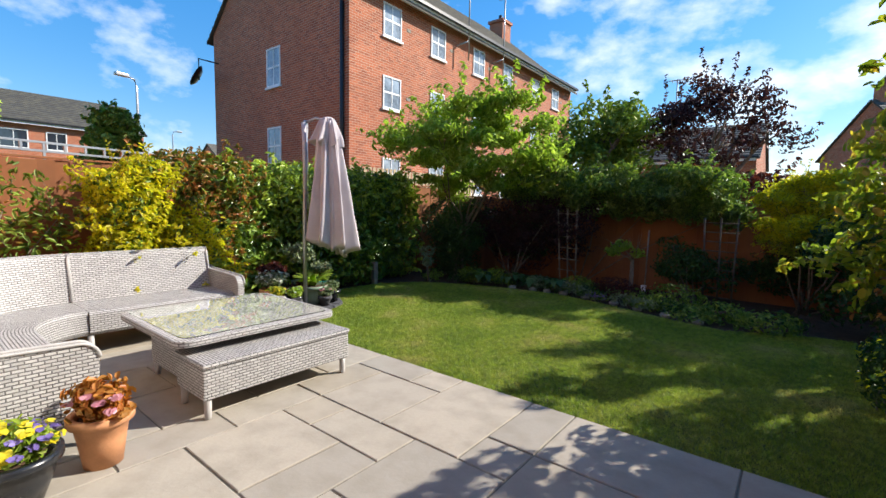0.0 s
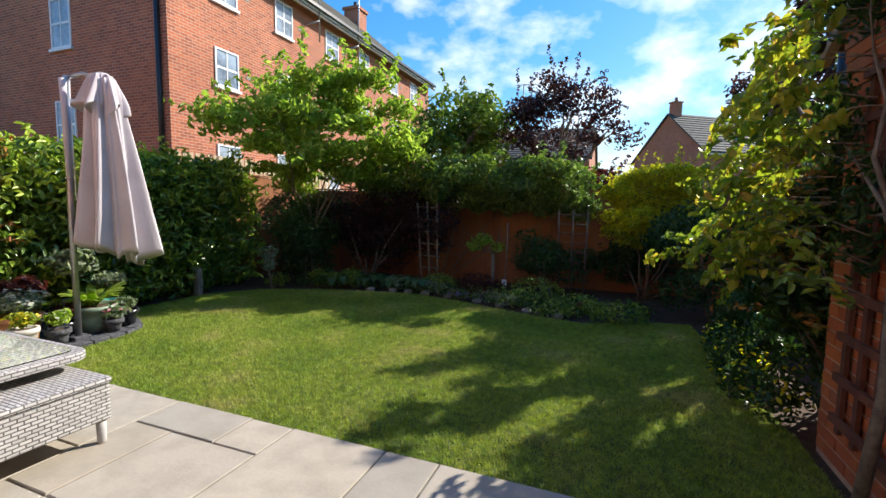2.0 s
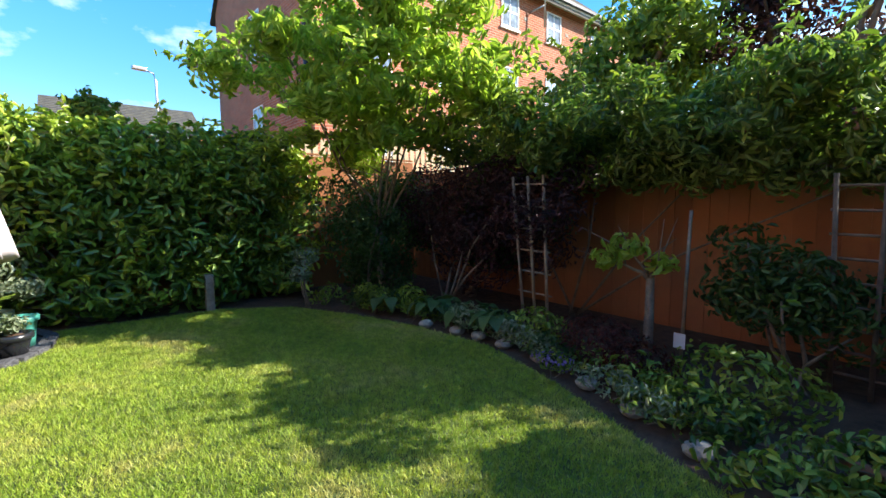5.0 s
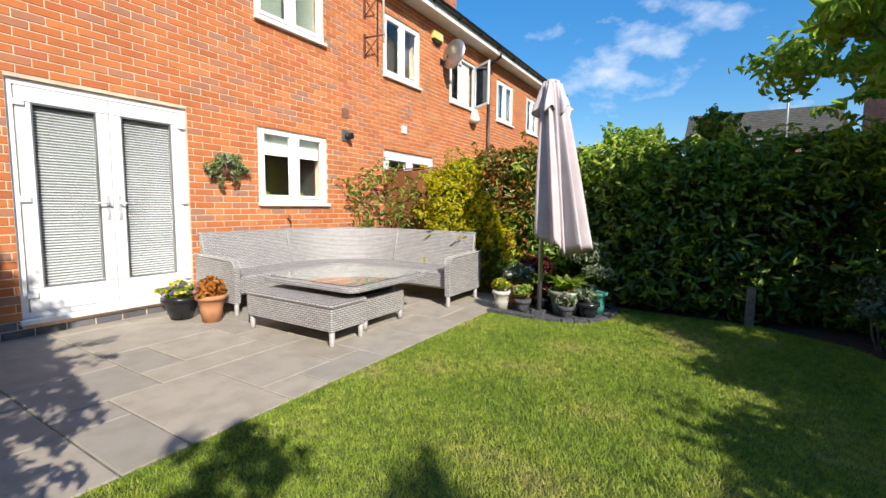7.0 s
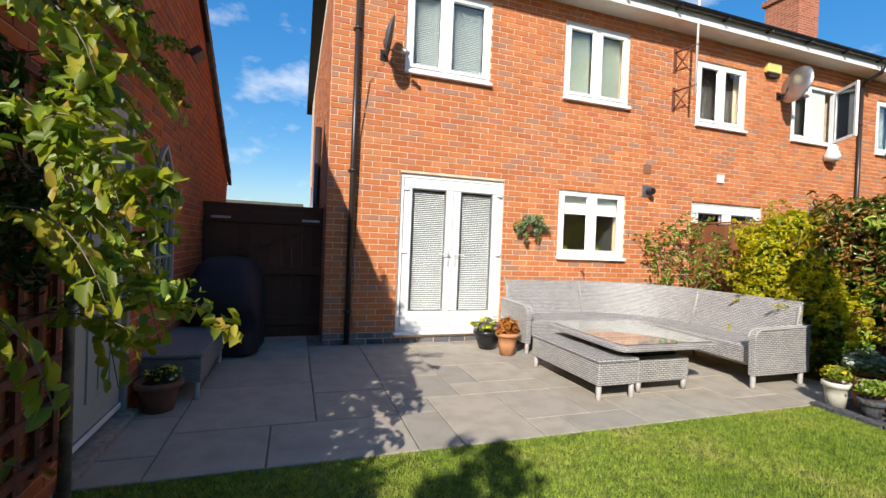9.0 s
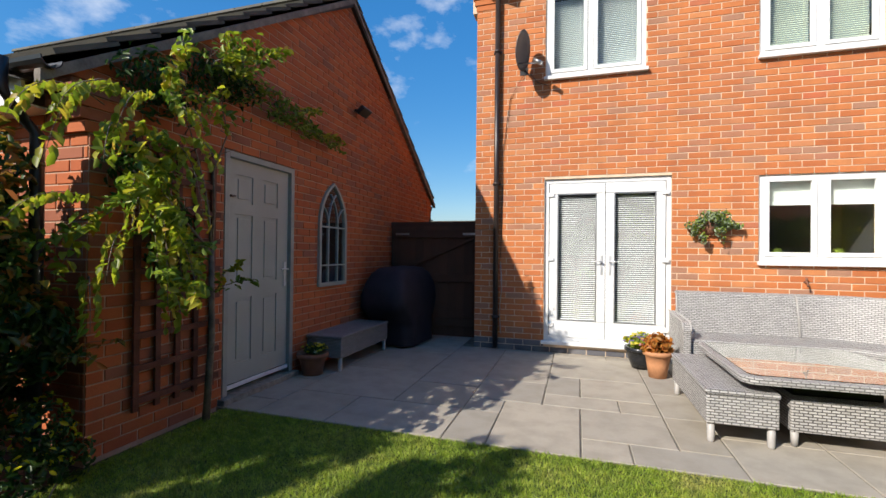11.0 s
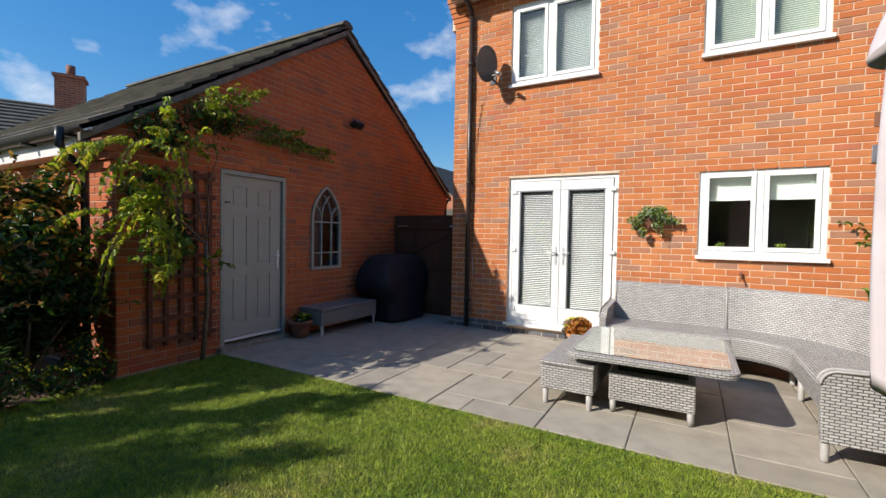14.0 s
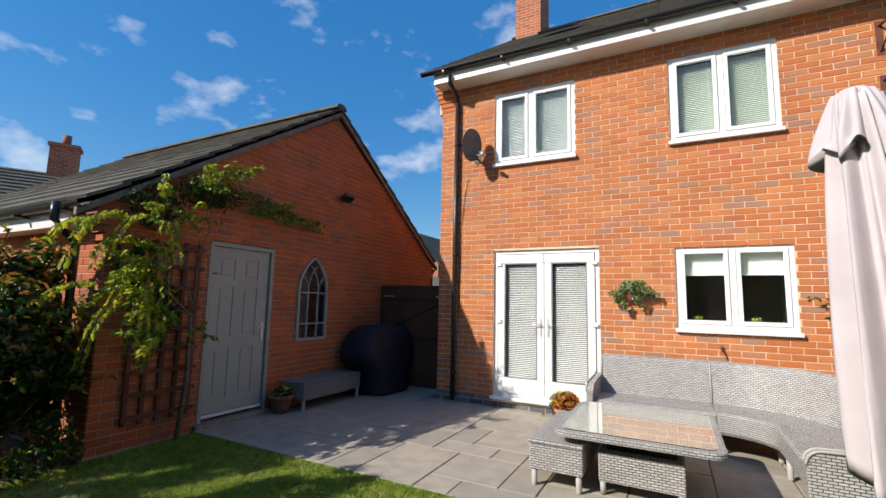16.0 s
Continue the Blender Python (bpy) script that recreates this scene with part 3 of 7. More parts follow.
def in_poly(x, y, poly):
    c = np.zeros(len(x), bool)
    for i in range(len(poly)):
        (x0, y0), (x1, y1) = poly[i - 1], poly[i]
        if y0 != y1:
            c ^= ((y0 > y) != (y1 > y)) & (x < (x1 - x0) * (y - y0) / (y1 - y0) + x0)
    return c


bm = bmesh.new()
prism(bm, LAWN, "z", -0.09, -0.012)
lawn = tagged(part("lawn", bm, M_TURF, kind="structure"), "small sunlit lawn with yellowing patches beside the patio", "lawn")
bm = bmesh.new()
box(bm, -4.6, 4.3, -8.7, -2.95, -0.089, -0.035)
tagged(part("flower_bed", bm, M_SOIL, kind="structure"), "dark soil of the planted borders", "flower bed")


def grass(n, seed):
    rg = np.random.default_rng(seed)
    x, y = rg.uniform(-3.05, 3.5, n), rg.uniform(-6.9, -2.93, n)
    k = in_poly(x, y, LAWN)
    x, y = x[k], y[k]
    n = len(x)
    a = rg.uniform(0, math.tau, n)
    h = rg.uniform(0.010, 0.032, n)
    w = rg.uniform(0.0016, 0.0034, n)
    lean = rg.uniform(-0.02, 0.02, (n, 2))
    base = np.stack([x, y, np.full(n, -0.014)], 1)
    s = np.stack([np.cos(a) * w, np.sin(a) * w, np.zeros(n)], 1)
    tip = base + np.stack([lean[:, 0], lean[:, 1], h], 1)
    v = np.stack([base - s, base + s, tip], 1).reshape(-1, 3)
    me = bpy.data.meshes.new("grass")
    me.vertices.add(len(v))
    me.vertices.foreach_set("co", v.ravel())
    me.loops.add(3 * n)
    me.loops.foreach_set("vertex_index", np.arange(3 * n, dtype=np.int32))
    me.polygons.add(n)
    me.polygons.foreach_set("loop_start", np.arange(0, 3 * n, 3, dtype=np.int32))
    me.update(calc_edges=True)
    me.materials.append(M_GRASS)
    tagged(new("grass", me), "short mown green grass with dry yellow patches", "grass", "", "stuff")


grass(560000, 5)

bm = bmesh.new()
box(bm, -3.3, 3.4, -2.935, 0.02, -0.089, -0.008)
box(bm, -3.11, -1.66, 0.02, 4.0, -0.089, -0.008)
patio = tagged(part("patio", bm, M_JOINT, kind="structure"), "buff sandstone paving in mixed slab sizes", "patio")

# ---------------- brick walls ----------------
def spans(a, b, cuts):
    out = [(a, b)]
    for c0, c1 in cuts:
        out = [q for s0, s1 in out for q in ((s0, min(s1, c0)), (max(s0, c1), s1)) if q[1] - q[0] > 0.015]
    return out


def courses(z0, z1, lim, openings, phase=0):
    """The bricks of a wall as (from, to, height), course by course. lim(z): the wall's ends at a height."""
    out = []
    i = round(z0 / 0.075)
    while i * 0.075 < z1 - 0.02:
        z = i * 0.075
        a, b = lim(z + 0.04)
        cuts = [(o[0], o[1]) for o in openings if o[2] < z + 0.05 and o[3] > z + 0.03]
        if b - a > 0.05:
            for s0, s1 in spans(a, b, cuts):
                k = math.floor((s0 - ((i + phase) % 2) * 0.1125) / 0.225)
                u = k * 0.225 + ((i + phase) % 2) * 0.1125
                while u < s1:
                    p, q = max(u, s0) + (0.005 if u > s0 else 0), min(u + 0.225, s1) - 0.005
                    if q - p > 0.02:
                        out.append((p, q, z))
                    u += 0.225
        i += 1
    return out


BRICK_MESH = {}


def brick_shape(length, depth, axis, flip, mat):
    key = (round(length, 3), axis, flip, mat.name)
    if key not in BRICK_MESH:
        bm = bmesh.new()
        s = -1 if flip else 1
        brick_at(bm, -length / 2, length / 2, 0, depth, axis, 0, s)
        bmesh.ops.recalc_face_normals(bm, faces=bm.faces)
        me = bpy.data.meshes.new("brick")
        bm.to_mesh(me)
        bm.free()
        me.materials.append(mat)
        BRICK_MESH[key] = me
    return BRICK_MESH[key]


def brick_at(bm, p, q, z, depth, axis, face, s, rise=0.0655):
    c = 0.003
    prof = [(0, 0, 0), (depth - c, 0, 0), (depth, c, c)]
    rings = []
    for d, iu, iz in prof:
        row = []
        for u, w in ((p + iu, z + iz), (q - iu, z + iz), (q - iu, z + rise - iz), (p + iu, z + rise - iz)):
            row.append(bm.verts.new((u, face - s * d, w) if axis == "y" else (face - s * d, u, w)))
        rings.append(row)
    for a, b in zip(rings, rings[1:]):
        for k in range(4):
            bm.faces.new((a[k], a[(k + 1) % 4], b[(k + 1) % 4], b[k]))
    bm.faces.new(rings[-1])


def lay(parent, bricks, axis, face, s, mat, near, dark_below=None, seed=3):
    """Single bricks where near() says so (300 at most), the rest in one mesh."""
    rg = random.Random(seed)
    bm, bd, count = bmesh.new(), bmesh.new(), 0
    for p, q, z in bricks:
        d = 0.0055 + rg.uniform(-0.001, 0.002)
        dark = dark_below is not None and z < dark_below
        if near(p, z) and count < 300 and not dark:
            me = brick_shape(q - p, 0.006, axis, s < 0, mat)
            ob = new("brick", me)
            ob.location = ((p + q) / 2, face, z) if axis == "y" else (face, (p + q) / 2, z)
            ob.parent = parent
            count += 1
        else:
            brick_at(bd if dark else bm, p, q, z, d, axis, face, s)
    part("brick_courses", bm, mat, parent, "", "stuff")
    if dark_below is not None:
        part("plinth_courses", bd, M_BLUEBRICK, parent, "", "stuff")
    else:
        bd.free()


def wall_core(name, axis, face, s, thick, u0, u1, z0, z1, openings, mat, label):
    """A wall with real openings, its face at 'face' and its body behind."""
    bm = bmesh.new()
    us = sorted({u0, u1, *[v for o in openings for v in o[:2]]})
    for a, b in zip(us, us[1:]):
        m = (a + b) / 2
        for s0, s1 in spans(z0, z1, [(o[2], o[3]) for o in openings if o[0] < m < o[1]]):
            lo, hi = sorted((face, face + s * thick))
            if axis == "y":
                box(bm, a, b, lo, hi, s0, s1)
            else:
                box(bm, lo, hi, a, b, s0, s1)
    return tagged(part(name, bm, mat, kind="structure"), label, "wall")


FRONT = [  # openings in the houses' garden front: from, to, sill, head
    (-0.75, 0.73, 0.11, 2.215), (1.62, 2.80, 1.20, 2.20), (-0.75, 0.44, 3.53, 4.65), (1.62, 2.77, 3.53, 4.65),
    (4.14, 5.24, 3.45, 4.50), (6.38, 7.60, 3.45, 4.50), (8.78, 9.85, 3.45, 4.50), (10.9, 11.9, 3.45, 4.50), (4.15, 5.75, 0.11, 2.19), (9.0, 10.6, 0.11, 2.19)]
wall_house = wall_core("wall_house", "y", 0.0, 1, 0.28, -1.66, 13.4, -0.05, 4.98, FRONT, M_MORTAR, "orange-red brick garden front of a terrace of houses with buff mortar")
wall_side = wall_core("wall_house_side", "x", -1.66, 1, 0.28, 0.281, 8.0, -0.05, 5.2, [], M_MORTAR, "red brick side wall of the house above the passage")

# corbelled eaves corner
bm = bmesh.new()
for i in range(6):
    box(bm, -1.67 - 0.022 * i, -1.40, -0.012 - 0.012 * i, 0.2, 4.52 + i * 0.075, 4.52 + i * 0.075 + 0.0655)
part("corbel", bm, M_BRICK, wall_house)
bm = bmesh.new()
box(bm, -1.72, -1.42, 0.0, 0.19, 4.50, 4.97)
part("corbel_core", bm, M_MORTAR, wall_house)


def pitched_roof(name, x0, x1, y_eave, z_eave, y_ridge, z_ridge, label, mat=M_TILE, gauge=0.33, width=0.32, single=False, both=True):
    """Courses of interlocking tiles, each tile a piece; the eaves run along x."""
    e = None
    bm = bmesh.new()
    dy, dz = y_ridge - y_eave, z_ridge - z_eave
    ln = math.hypot(dy, dz)
    prism(bm, [(y_eave, z_eave - 0.05), (y_ridge, z_ridge - 0.05), (2 * y_ridge - y_eave, z_eave - 0.05), (y_ridge, z_ridge - 0.16)], "x", x0 + 0.01, x1 - 0.01)
    e = tagged(part(name, bm, M_BLACK, kind="structure"), label, "roof")
    rg = random.Random(len(name))
    tiles = bmesh.new()
    for sgn in ((1, -1) if both else (1,)):
        for r in range(int(ln / gauge) + 1):
            s0, s1 = r * gauge - 0.03, min((r + 1) * gauge + 0.04, ln)
            if s1 - s0 < 0.1:
                continue
            n = int(math.ceil((x1 - x0) / width))
            for k in range(n):
                a, b = x0 + k * (x1 - x0) / n + 0.004, x0 + (k + 1) * (x1 - x0) / n - 0.002
                t0, t1 = 0.028 + rg.uniform(0, 0.006), 0.002
                th = 0.022
                vs = []
                for u, s, t in ((a, s0, t0 - th), (b, s0, t0 - th), (b, s1, t1 - th), (a, s1, t1 - th), (a, s0, t0 + th * .4), (b, s0, t0 + th * .4), (b, s1, t1 + th * .4), (a, s1, t1 + th * .4)):
                    yy = y_eave + dy * s / ln - dz / ln * t
                    zz = z_eave + dz * s / ln + abs(dy) / ln * t
                    if dy < 0:
                        yy = y_eave + dy * s / ln + dz / ln * t
                    if sgn < 0:
                        yy = 2 * y_ridge - yy
                    vs.append((u, yy, zz))
                if single and sgn > 0:
                    t = bmesh.new()
                    q = [t.verts.new(v) for v in vs]
                    for f in ((0, 3, 2, 1), (4, 5, 6, 7), (0, 1, 5, 4), (1, 2, 6, 5), (2, 3, 7, 6), (3, 0, 4, 7)):
                        t.faces.new([q[i] for i in f])
                    part("roof_tile", t, mat, e)
                else:
                    q = [tiles.verts.new(v) for v in vs]
                    for f in ((0, 3, 2, 1), (4, 5, 6, 7), (0, 1, 5, 4), (1, 2, 6, 5), (2, 3, 7, 6), (3, 0, 4, 7)):
                        tiles.faces.new([q[i] for i in f])
    part("tile_courses", tiles, mat, e, "", "stuff")
    rd = bmesh.new()
    k = x0
    while k < x1:
        prism(rd, [(y_ridge + 0.12 * math.cos(a), z_ridge + 0.0 + 0.085 * math.sin(a)) for a in [math.pi * j / 6 for j in range(7)]], "x", k, min(k + 0.44, x1))
        k += 0.45
    part("ridge_tiles", rd, mat, e)
    return e


roof_house = pitched_roof("roof_house", -1.82, 13.6, -0.33, 5.08, 4.0, 8.1, "dark grey tiled roof of the terrace", gauge=0.34, width=0.34, both=False)

def gutter(name, x0, x1, y, z, label):
    bm = bmesh.new()
    pr = [(y + 0.055 * math.cos(a), z + 0.055 * math.sin(a)) for a in [math.pi + math.pi * j / 8 for j in range(9)]]
    pr += [(y + 0.048 * math.cos(a), z + 0.048 * math.sin(a)) for a in [math.tau - math.pi * j / 8 for j in range(9)]]
    prism(bm, pr, "x", x0, x1)
    k = x0 + 0.4
    while k < x1:
        box(bm, k, k + 0.03, y - 0.062, y + 0.062, z - 0.075, z - 0.05)
        k += 0.95
    return tagged(part(name, bm, M_BLACK, kind="structure"), label, "gutter")


gutter("gutter_house", -1.86, 13.6, -0.39, 5.05, "black half-round gutter under the roof edge")
bm = bmesh.new()
box(bm, -1.66, 13.45, -0.33, -0.315, 4.86, 5.05)
box(bm, -1.66, 13.45, -0.314, -0.004, 4.86, 4.872)
tagged(part("fascia_house", bm, M_WHITE, kind="structure"), "white painted fascia and soffit board", "fascia")

# garage
GY, GZ, PIT = -0.86, 4.44, 0.667
GF, GB, GX = -3.93, 2.32, -3.11


def gable_lim(z):
    h = (GZ - 0.02 - z) / PIT
    return (max(GF, GY - h), min(GB, GY + h))


GD = (-2.885, -1.965, 0.03, 2.10)
bm = bmesh.new()
zt = lambda y: GZ - 0.03 - abs(y - GY) * PIT
prism(bm, [(GF, -0.05), (GD[0], -0.05), (GD[0], zt(GD[0])), (GF, zt(GF))], "x", GX - 0.25, GX)
prism(bm, [(GD[0], GD[3]), (GD[1], GD[3]), (GD[1], zt(GD[1])), (GD[0], zt(GD[0]))], "x", GX - 0.25, GX)
prism(bm, [(GD[1], -0.05), (GB, -0.05), (GB, zt(GB)), (GY, zt(GY)), (GD[1], zt(GD[1]))], "x", GX - 0.25, GX)
wall_garage = tagged(part("wall_garage", bm, M_MORTAR_SHADE, kind="structure"), "red brick gable wall of a garage facing the patio", "wall")
bm = bmesh.new()
box(bm, -9.2, GX - 0.251, GF, GF + 0.25, -0.05, 2.36)
box(bm, -9.2, GX - 0.251, GB - 0.25, GB, -0.05, 2.36)
box(bm, -9.45, -9.2, GF, GB, -0.05, 2.36)
# The side walls take the same shade-darkened brick and mortar.
wall_garage_side = tagged(part("wall_garage_side", bm, M_MORTAR_SHADE, kind="structure"), "red brick side walls of the garage", "wall")
roof_garage = pitched_roof("roof_garage", -9.3, -3.05, GF - 0.19, GZ + 0.06 - (GY - GF + 0.19) * PIT, GY, GZ + 0.06, "weathered grey-brown tiled roof of the garage", gauge=0.335, width=0.40, single=True)
gutter("gutter_garage", -9.4, -3.01, GF - 0.26, 2.27, "black half-round gutter along the garage roof")
bm = bmesh.new()
box(bm, -9.3, -3.36, GF - 0.20, GF - 0.18, 2.08, 2.28)
box(bm, -9.3, -3.36, GF - 0.179, GF - 0.012, 2.08, 2.092)
tagged(part("fascia_garage", bm, M_WHITE, kind="structure"), "white painted fascia of the garage", "fascia")
bm = bmesh.new()
for i in range(5):
    box(bm, GX - 0.24, GX + 0.013, GF - 0.035 - 0.025 * i, GF + 0.2, 1.95 + i * 0.075, 1.95 + i * 0.075 + 0.0655)
    box(bm, GX - 0.24, GX + 0.013, GB - 0.2, GB + 0.03 + 0.022 * i, 1.95 + i * 0.075, 1.95 + i * 0.075 + 0.0655)
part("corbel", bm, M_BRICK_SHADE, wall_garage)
bm = bmesh.new()
for sg in (-1, 1):
    y1 = GY + sg * 3.36
    pr = [(GY, GZ + 0.01), (y1, GZ + 0.01 - 3.36 * PIT), (y1, GZ - 0.06 - 3.36 * PIT), (GY, GZ - 0.06)]
    prism(bm, pr, "x", GX + 0.012, GX + 0.062)
tagged(part("verge_garage", bm, plain("verge_mortar", (0.22, 0.19, 0.16), 0.9, var=0.25, scale=10, bmp=0.4), kind="structure"), "mortar verge under the gable tiles", "verge")

# the gate and the fences
def fence_run(name, p0, p1, h, label, bw=0.145, z=-0.09, rails=True, mat=M_FENCE):
    """Overlapping vertical boards on rails between two points of the plan."""
    p0, p1 = Vector((*p0, 0)), Vector((*p1, 0))
    ln = (p1 - p0).length
    e = thing(name, (p0.x, p0.y, z), math.degrees(math.atan2(p1.y - p0.y, p1.x - p0.x)), label, "fence")
    n = int(ln / bw)
    rg = random.Random(n)
    me = None
    for i in range(n):
        if me is None:
            bm = bmesh.new()
            prism(bm, [(0, 0), (bw + 0.012, -0.008), (bw + 0.012, 0.006), (0, 0.014)], "z", 0, h)
            me = part("board", bm, mat, e)
            ob = me
        else:
            ob = new("board", me.data)
            ob.parent = e
        ob.location = (i * ln / n, 0, rg.uniform(-0.008, 0.004))
        ob.rotation_euler = (rg.uniform(-0.006, 0.006), 0, 0)
    if rails:
        for k in (0.3, h - 0.25):
            bx("rail", (0, ln, 0.02, 0.06, k, k + 0.07), mat, e, bevel=0.004)
    k = 0.0
    while k < ln + 0.1:
        bx("post", (k - 0.045, k + 0.045, 0.02, 0.11, 0, h + 0.03), mat, e, bevel=0.004)
        k += 1.83
    bx("capping", (0, ln, -0.02, 0.03, h + 0.012, h + 0.035), mat, e, bevel=0.003)
    return e


fence_run("fence", (4.15, -0.02), (4.15, -8.6), 1.87, "brown timber fence behind the laurel hedge")
fence_run("fence", (4.15, -8.62), (-4.9, -8.62), 1.68, "orange-brown vertical board fence behind the border")
fence_run("fence", (-4.9, -8.6), (-4.9, -4.2), 1.7, "brown timber fence behind the shrubs")

gate = thing("garden_gate", (-3.09, 0.46, 0.03), 0, "dark brown timber gate with a diagonal brace closing the side passage", "gate")
for i in range(11):
    bx("board", (0.02 + i * 0.127, 0.02 + i * 0.127 + 0.1265, 0, 0.018, 0.0, 1.62), M_GATE, gate, bevel=0.002)
for z in (0.15, 0.80, 1.45):
    bx("rail", (0.03, 1.40, -0.03, -0.002, z, z + 0.11), M_GATE, gate, bevel=0.004)
bm = bmesh.new()
prism(bm, [(0.06, 0.93), (0.16, 0.93), (1.34, 1.44), (1.24, 1.44)], "y", -0.028, -0.002)
part("brace", bm, M_GATE, gate)
for x in (0.09, 1.15):
    bx("hinge", (x, x + 0.22, -0.038, -0.031, 1.49, 1.52), M_METAL, gate)
bx("gate_post", (-0.0, 0.09, 0.02, 0.11, -0.03, 1.68), M_GATE, gate)
bx("lintel_board", (-0.01, 1.42, 0.019, 0.06, 1.60, 1.69), M_GATE, gate)

# ---------------- windows and doors ----------------
def window(name, x0, x1, z0, z1, blind, split=0.5, label="white framed casement window", y=0.0, open_right=False, sill=True):
    e = thing(name, (x0, y - 0.026, z0), 0, label, "window")
    e["kind"] = "structure"
    w, h = x1 - x0, z1 - z0
    bm = bmesh.new()
    f = 0.055
    frame_ring(bm, 0.001, w - 0.001, 0.001, h - 0.001, f, 0.045, 0.115)
    part("window_frame", bm, M_UPVC, e, "white window frame", bevel=0.004)
    bx("mullion", (w * split - 0.034, w * split + 0.034, 0.046, 0.114, f, h - f), M_UPVC, e, "white mullion", bevel=0.004)
    panes = [(f, w * split - 0.035), (w * split + 0.035, w - f)]
    for i, (a, b) in enumerate(panes):
        if open_right and i == 1:
            continue
        bm = bmesh.new()
        g = 0.045
        frame_ring(bm, a + 0.003, b - 0.003, f + 0.003, h - f - 0.003, g, 0.032, 0.075)
        part("sash", bm, M_UPVC, e, "white opening sash", bevel=0.003)
        o = bx("pane", (a + g, b - g, 0.05, 0.056, f + g, h - f - g), M_GLASS, e, "clear glass")
        o.visible_shadow = False
    if sill:
        bx("window_sill", (-0.02, w + 0.02, -0.035, 0.10, -0.045, -0.001), M_UPVC, e, "white projecting sill", bevel=0.006)
    if blind in ("slats", "green"):
        m = M_BLINDUP if blind == "slats" else M_BLINDGREEN
        for i, (a, b) in enumerate(panes):
            bm = bmesh.new()
            z = f + 0.05
            while z < h - f - 0.03:
                for vs in (((a + 0.03, 0.135, z), (b - 0.03, 0.135, z), (b - 0.03, 0.155, z + 0.014), (a + 0.03, 0.155, z + 0.014)),):
                    q = [bm.verts.new(v) for v in vs]
                    bm.faces.new(q)
                z += 0.024
            part("blind", bm, m, e, "lowered slatted blind")
            # flat sheet behind the slats; its colour stands for their shaded gaps
            bx("slat_gap_shade", (a + 0.03, b - 0.03, 0.157, 0.160, f + 0.04, h - f - 0.03), M_BLINDUPSHADE, e)
            bx("blind_cord", (b - 0.09, b - 0.087, 0.13, 0.133, f + 0.3, h - f - 0.05), m, e)
    if blind == "roller":
        for px in (0.22, 0.80):
            bm = bmesh.new()
            lathe(bm, [(0, 0), (0.03, 0), (0.042, 0.075), (0.036, 0.075), (0, 0.065)], 14, px, 0.17)
            part("sill_pot", bm, M_WHITECLOTH, e, "small white pot on the inner sill")
            p, d = blob_points([(px, 0.17, 0.11, 0.06, 0.04, 0.05)], 70, 9, 0.3)
            leaf_mesh("sill_plant", p, d, 0.04, L_GREEN, e, 0.5, 0.2, 5, "green leaves of the pot plant")
        bx("inner_sill", (0, w, 0.116, 0.26, -0.02, -0.001), M_UPVC, e)
        bx("roller_blind", (f, w - f, 0.15, 0.155, h - 0.36, h - f), M_LAMINATE, e, "half lowered pale roller blind")
    # closed box in a near-black colour, standing for the unlit room
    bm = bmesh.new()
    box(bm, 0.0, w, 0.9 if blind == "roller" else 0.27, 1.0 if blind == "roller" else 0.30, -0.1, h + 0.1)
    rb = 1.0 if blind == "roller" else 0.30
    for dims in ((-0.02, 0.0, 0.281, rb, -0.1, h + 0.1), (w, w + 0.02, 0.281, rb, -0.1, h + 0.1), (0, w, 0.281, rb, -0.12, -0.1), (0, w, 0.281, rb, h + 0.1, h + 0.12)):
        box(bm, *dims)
    part("room_back", bm, M_INTERIOR, e, "dark box standing for the dim room behind the window")
    return e


window("window_1", 1.62, 2.80, 1.20, 2.20, "roller", label="white framed kitchen window with a half lowered roller blind")
window("window_2", -0.75, 0.44, 3.53, 4.65, "slats", label="white framed upstairs window with lowered slatted blinds", split=0.46)
window("window_3", 1.62, 2.77, 3.53, 4.65, "green", label="white framed upstairs window with lowered greenish blinds", split=0.5)
window("window_4", 4.14, 5.24, 3.45, 4.50, "", label="white framed upstairs window of the house next door")
wo = window("window_5", 6.38, 7.60, 3.45, 4.50, "", label="white framed upstairs window with one sash standing open", split=0.42, open_right=True)
window("window_6", 8.78, 9.85, 3.45, 4.50, "slats", label="white framed upstairs window further along the terrace")
window("window_7", 10.9, 11.9, 3.45, 4.50, "slats", label="white framed upstairs window at the end of the terrace")
bm = bmesh.new()
frame_ring(bm, 0, 0.62, 0, 0.97, 0.05, -0.02, 0.02)
s = part("open_sash", bm, M_UPVC, wo, "white sash standing open", bevel=0.004)
s.matrix_basis = pose(1.19, 0.03, 0.05, 0, 0, -122)
bm = bmesh.new()
box(bm, 0.05, 0.57, -0.003, 0.003, 0.05, 0.92)
s = part("pane", bm, M_DARKGLASS, wo, "glass of the open sash")
s.matrix_basis = pose(1.19, 0.03, 0.05, 0, 0, -122)
bx("curtain", (0.56, 1.0, 0.1, 0.12, 0.05, 1.0), M_LAMINATE, wo, "grey net curtain")
bm = bmesh.new()
lathe(bm, [(0.0, 0.30), (0.06, 0.29), (0.09, 0.2), (0.14, 0.08), (0.11, 0.0), (0.0, 0.0)], 9)
o = part("cloth", bm, M_WHITECLOTH)
o.matrix_basis = pose(7.36, -0.10, 3.14)
tagged(o, "white cloth hanging from the open window", "cloth")


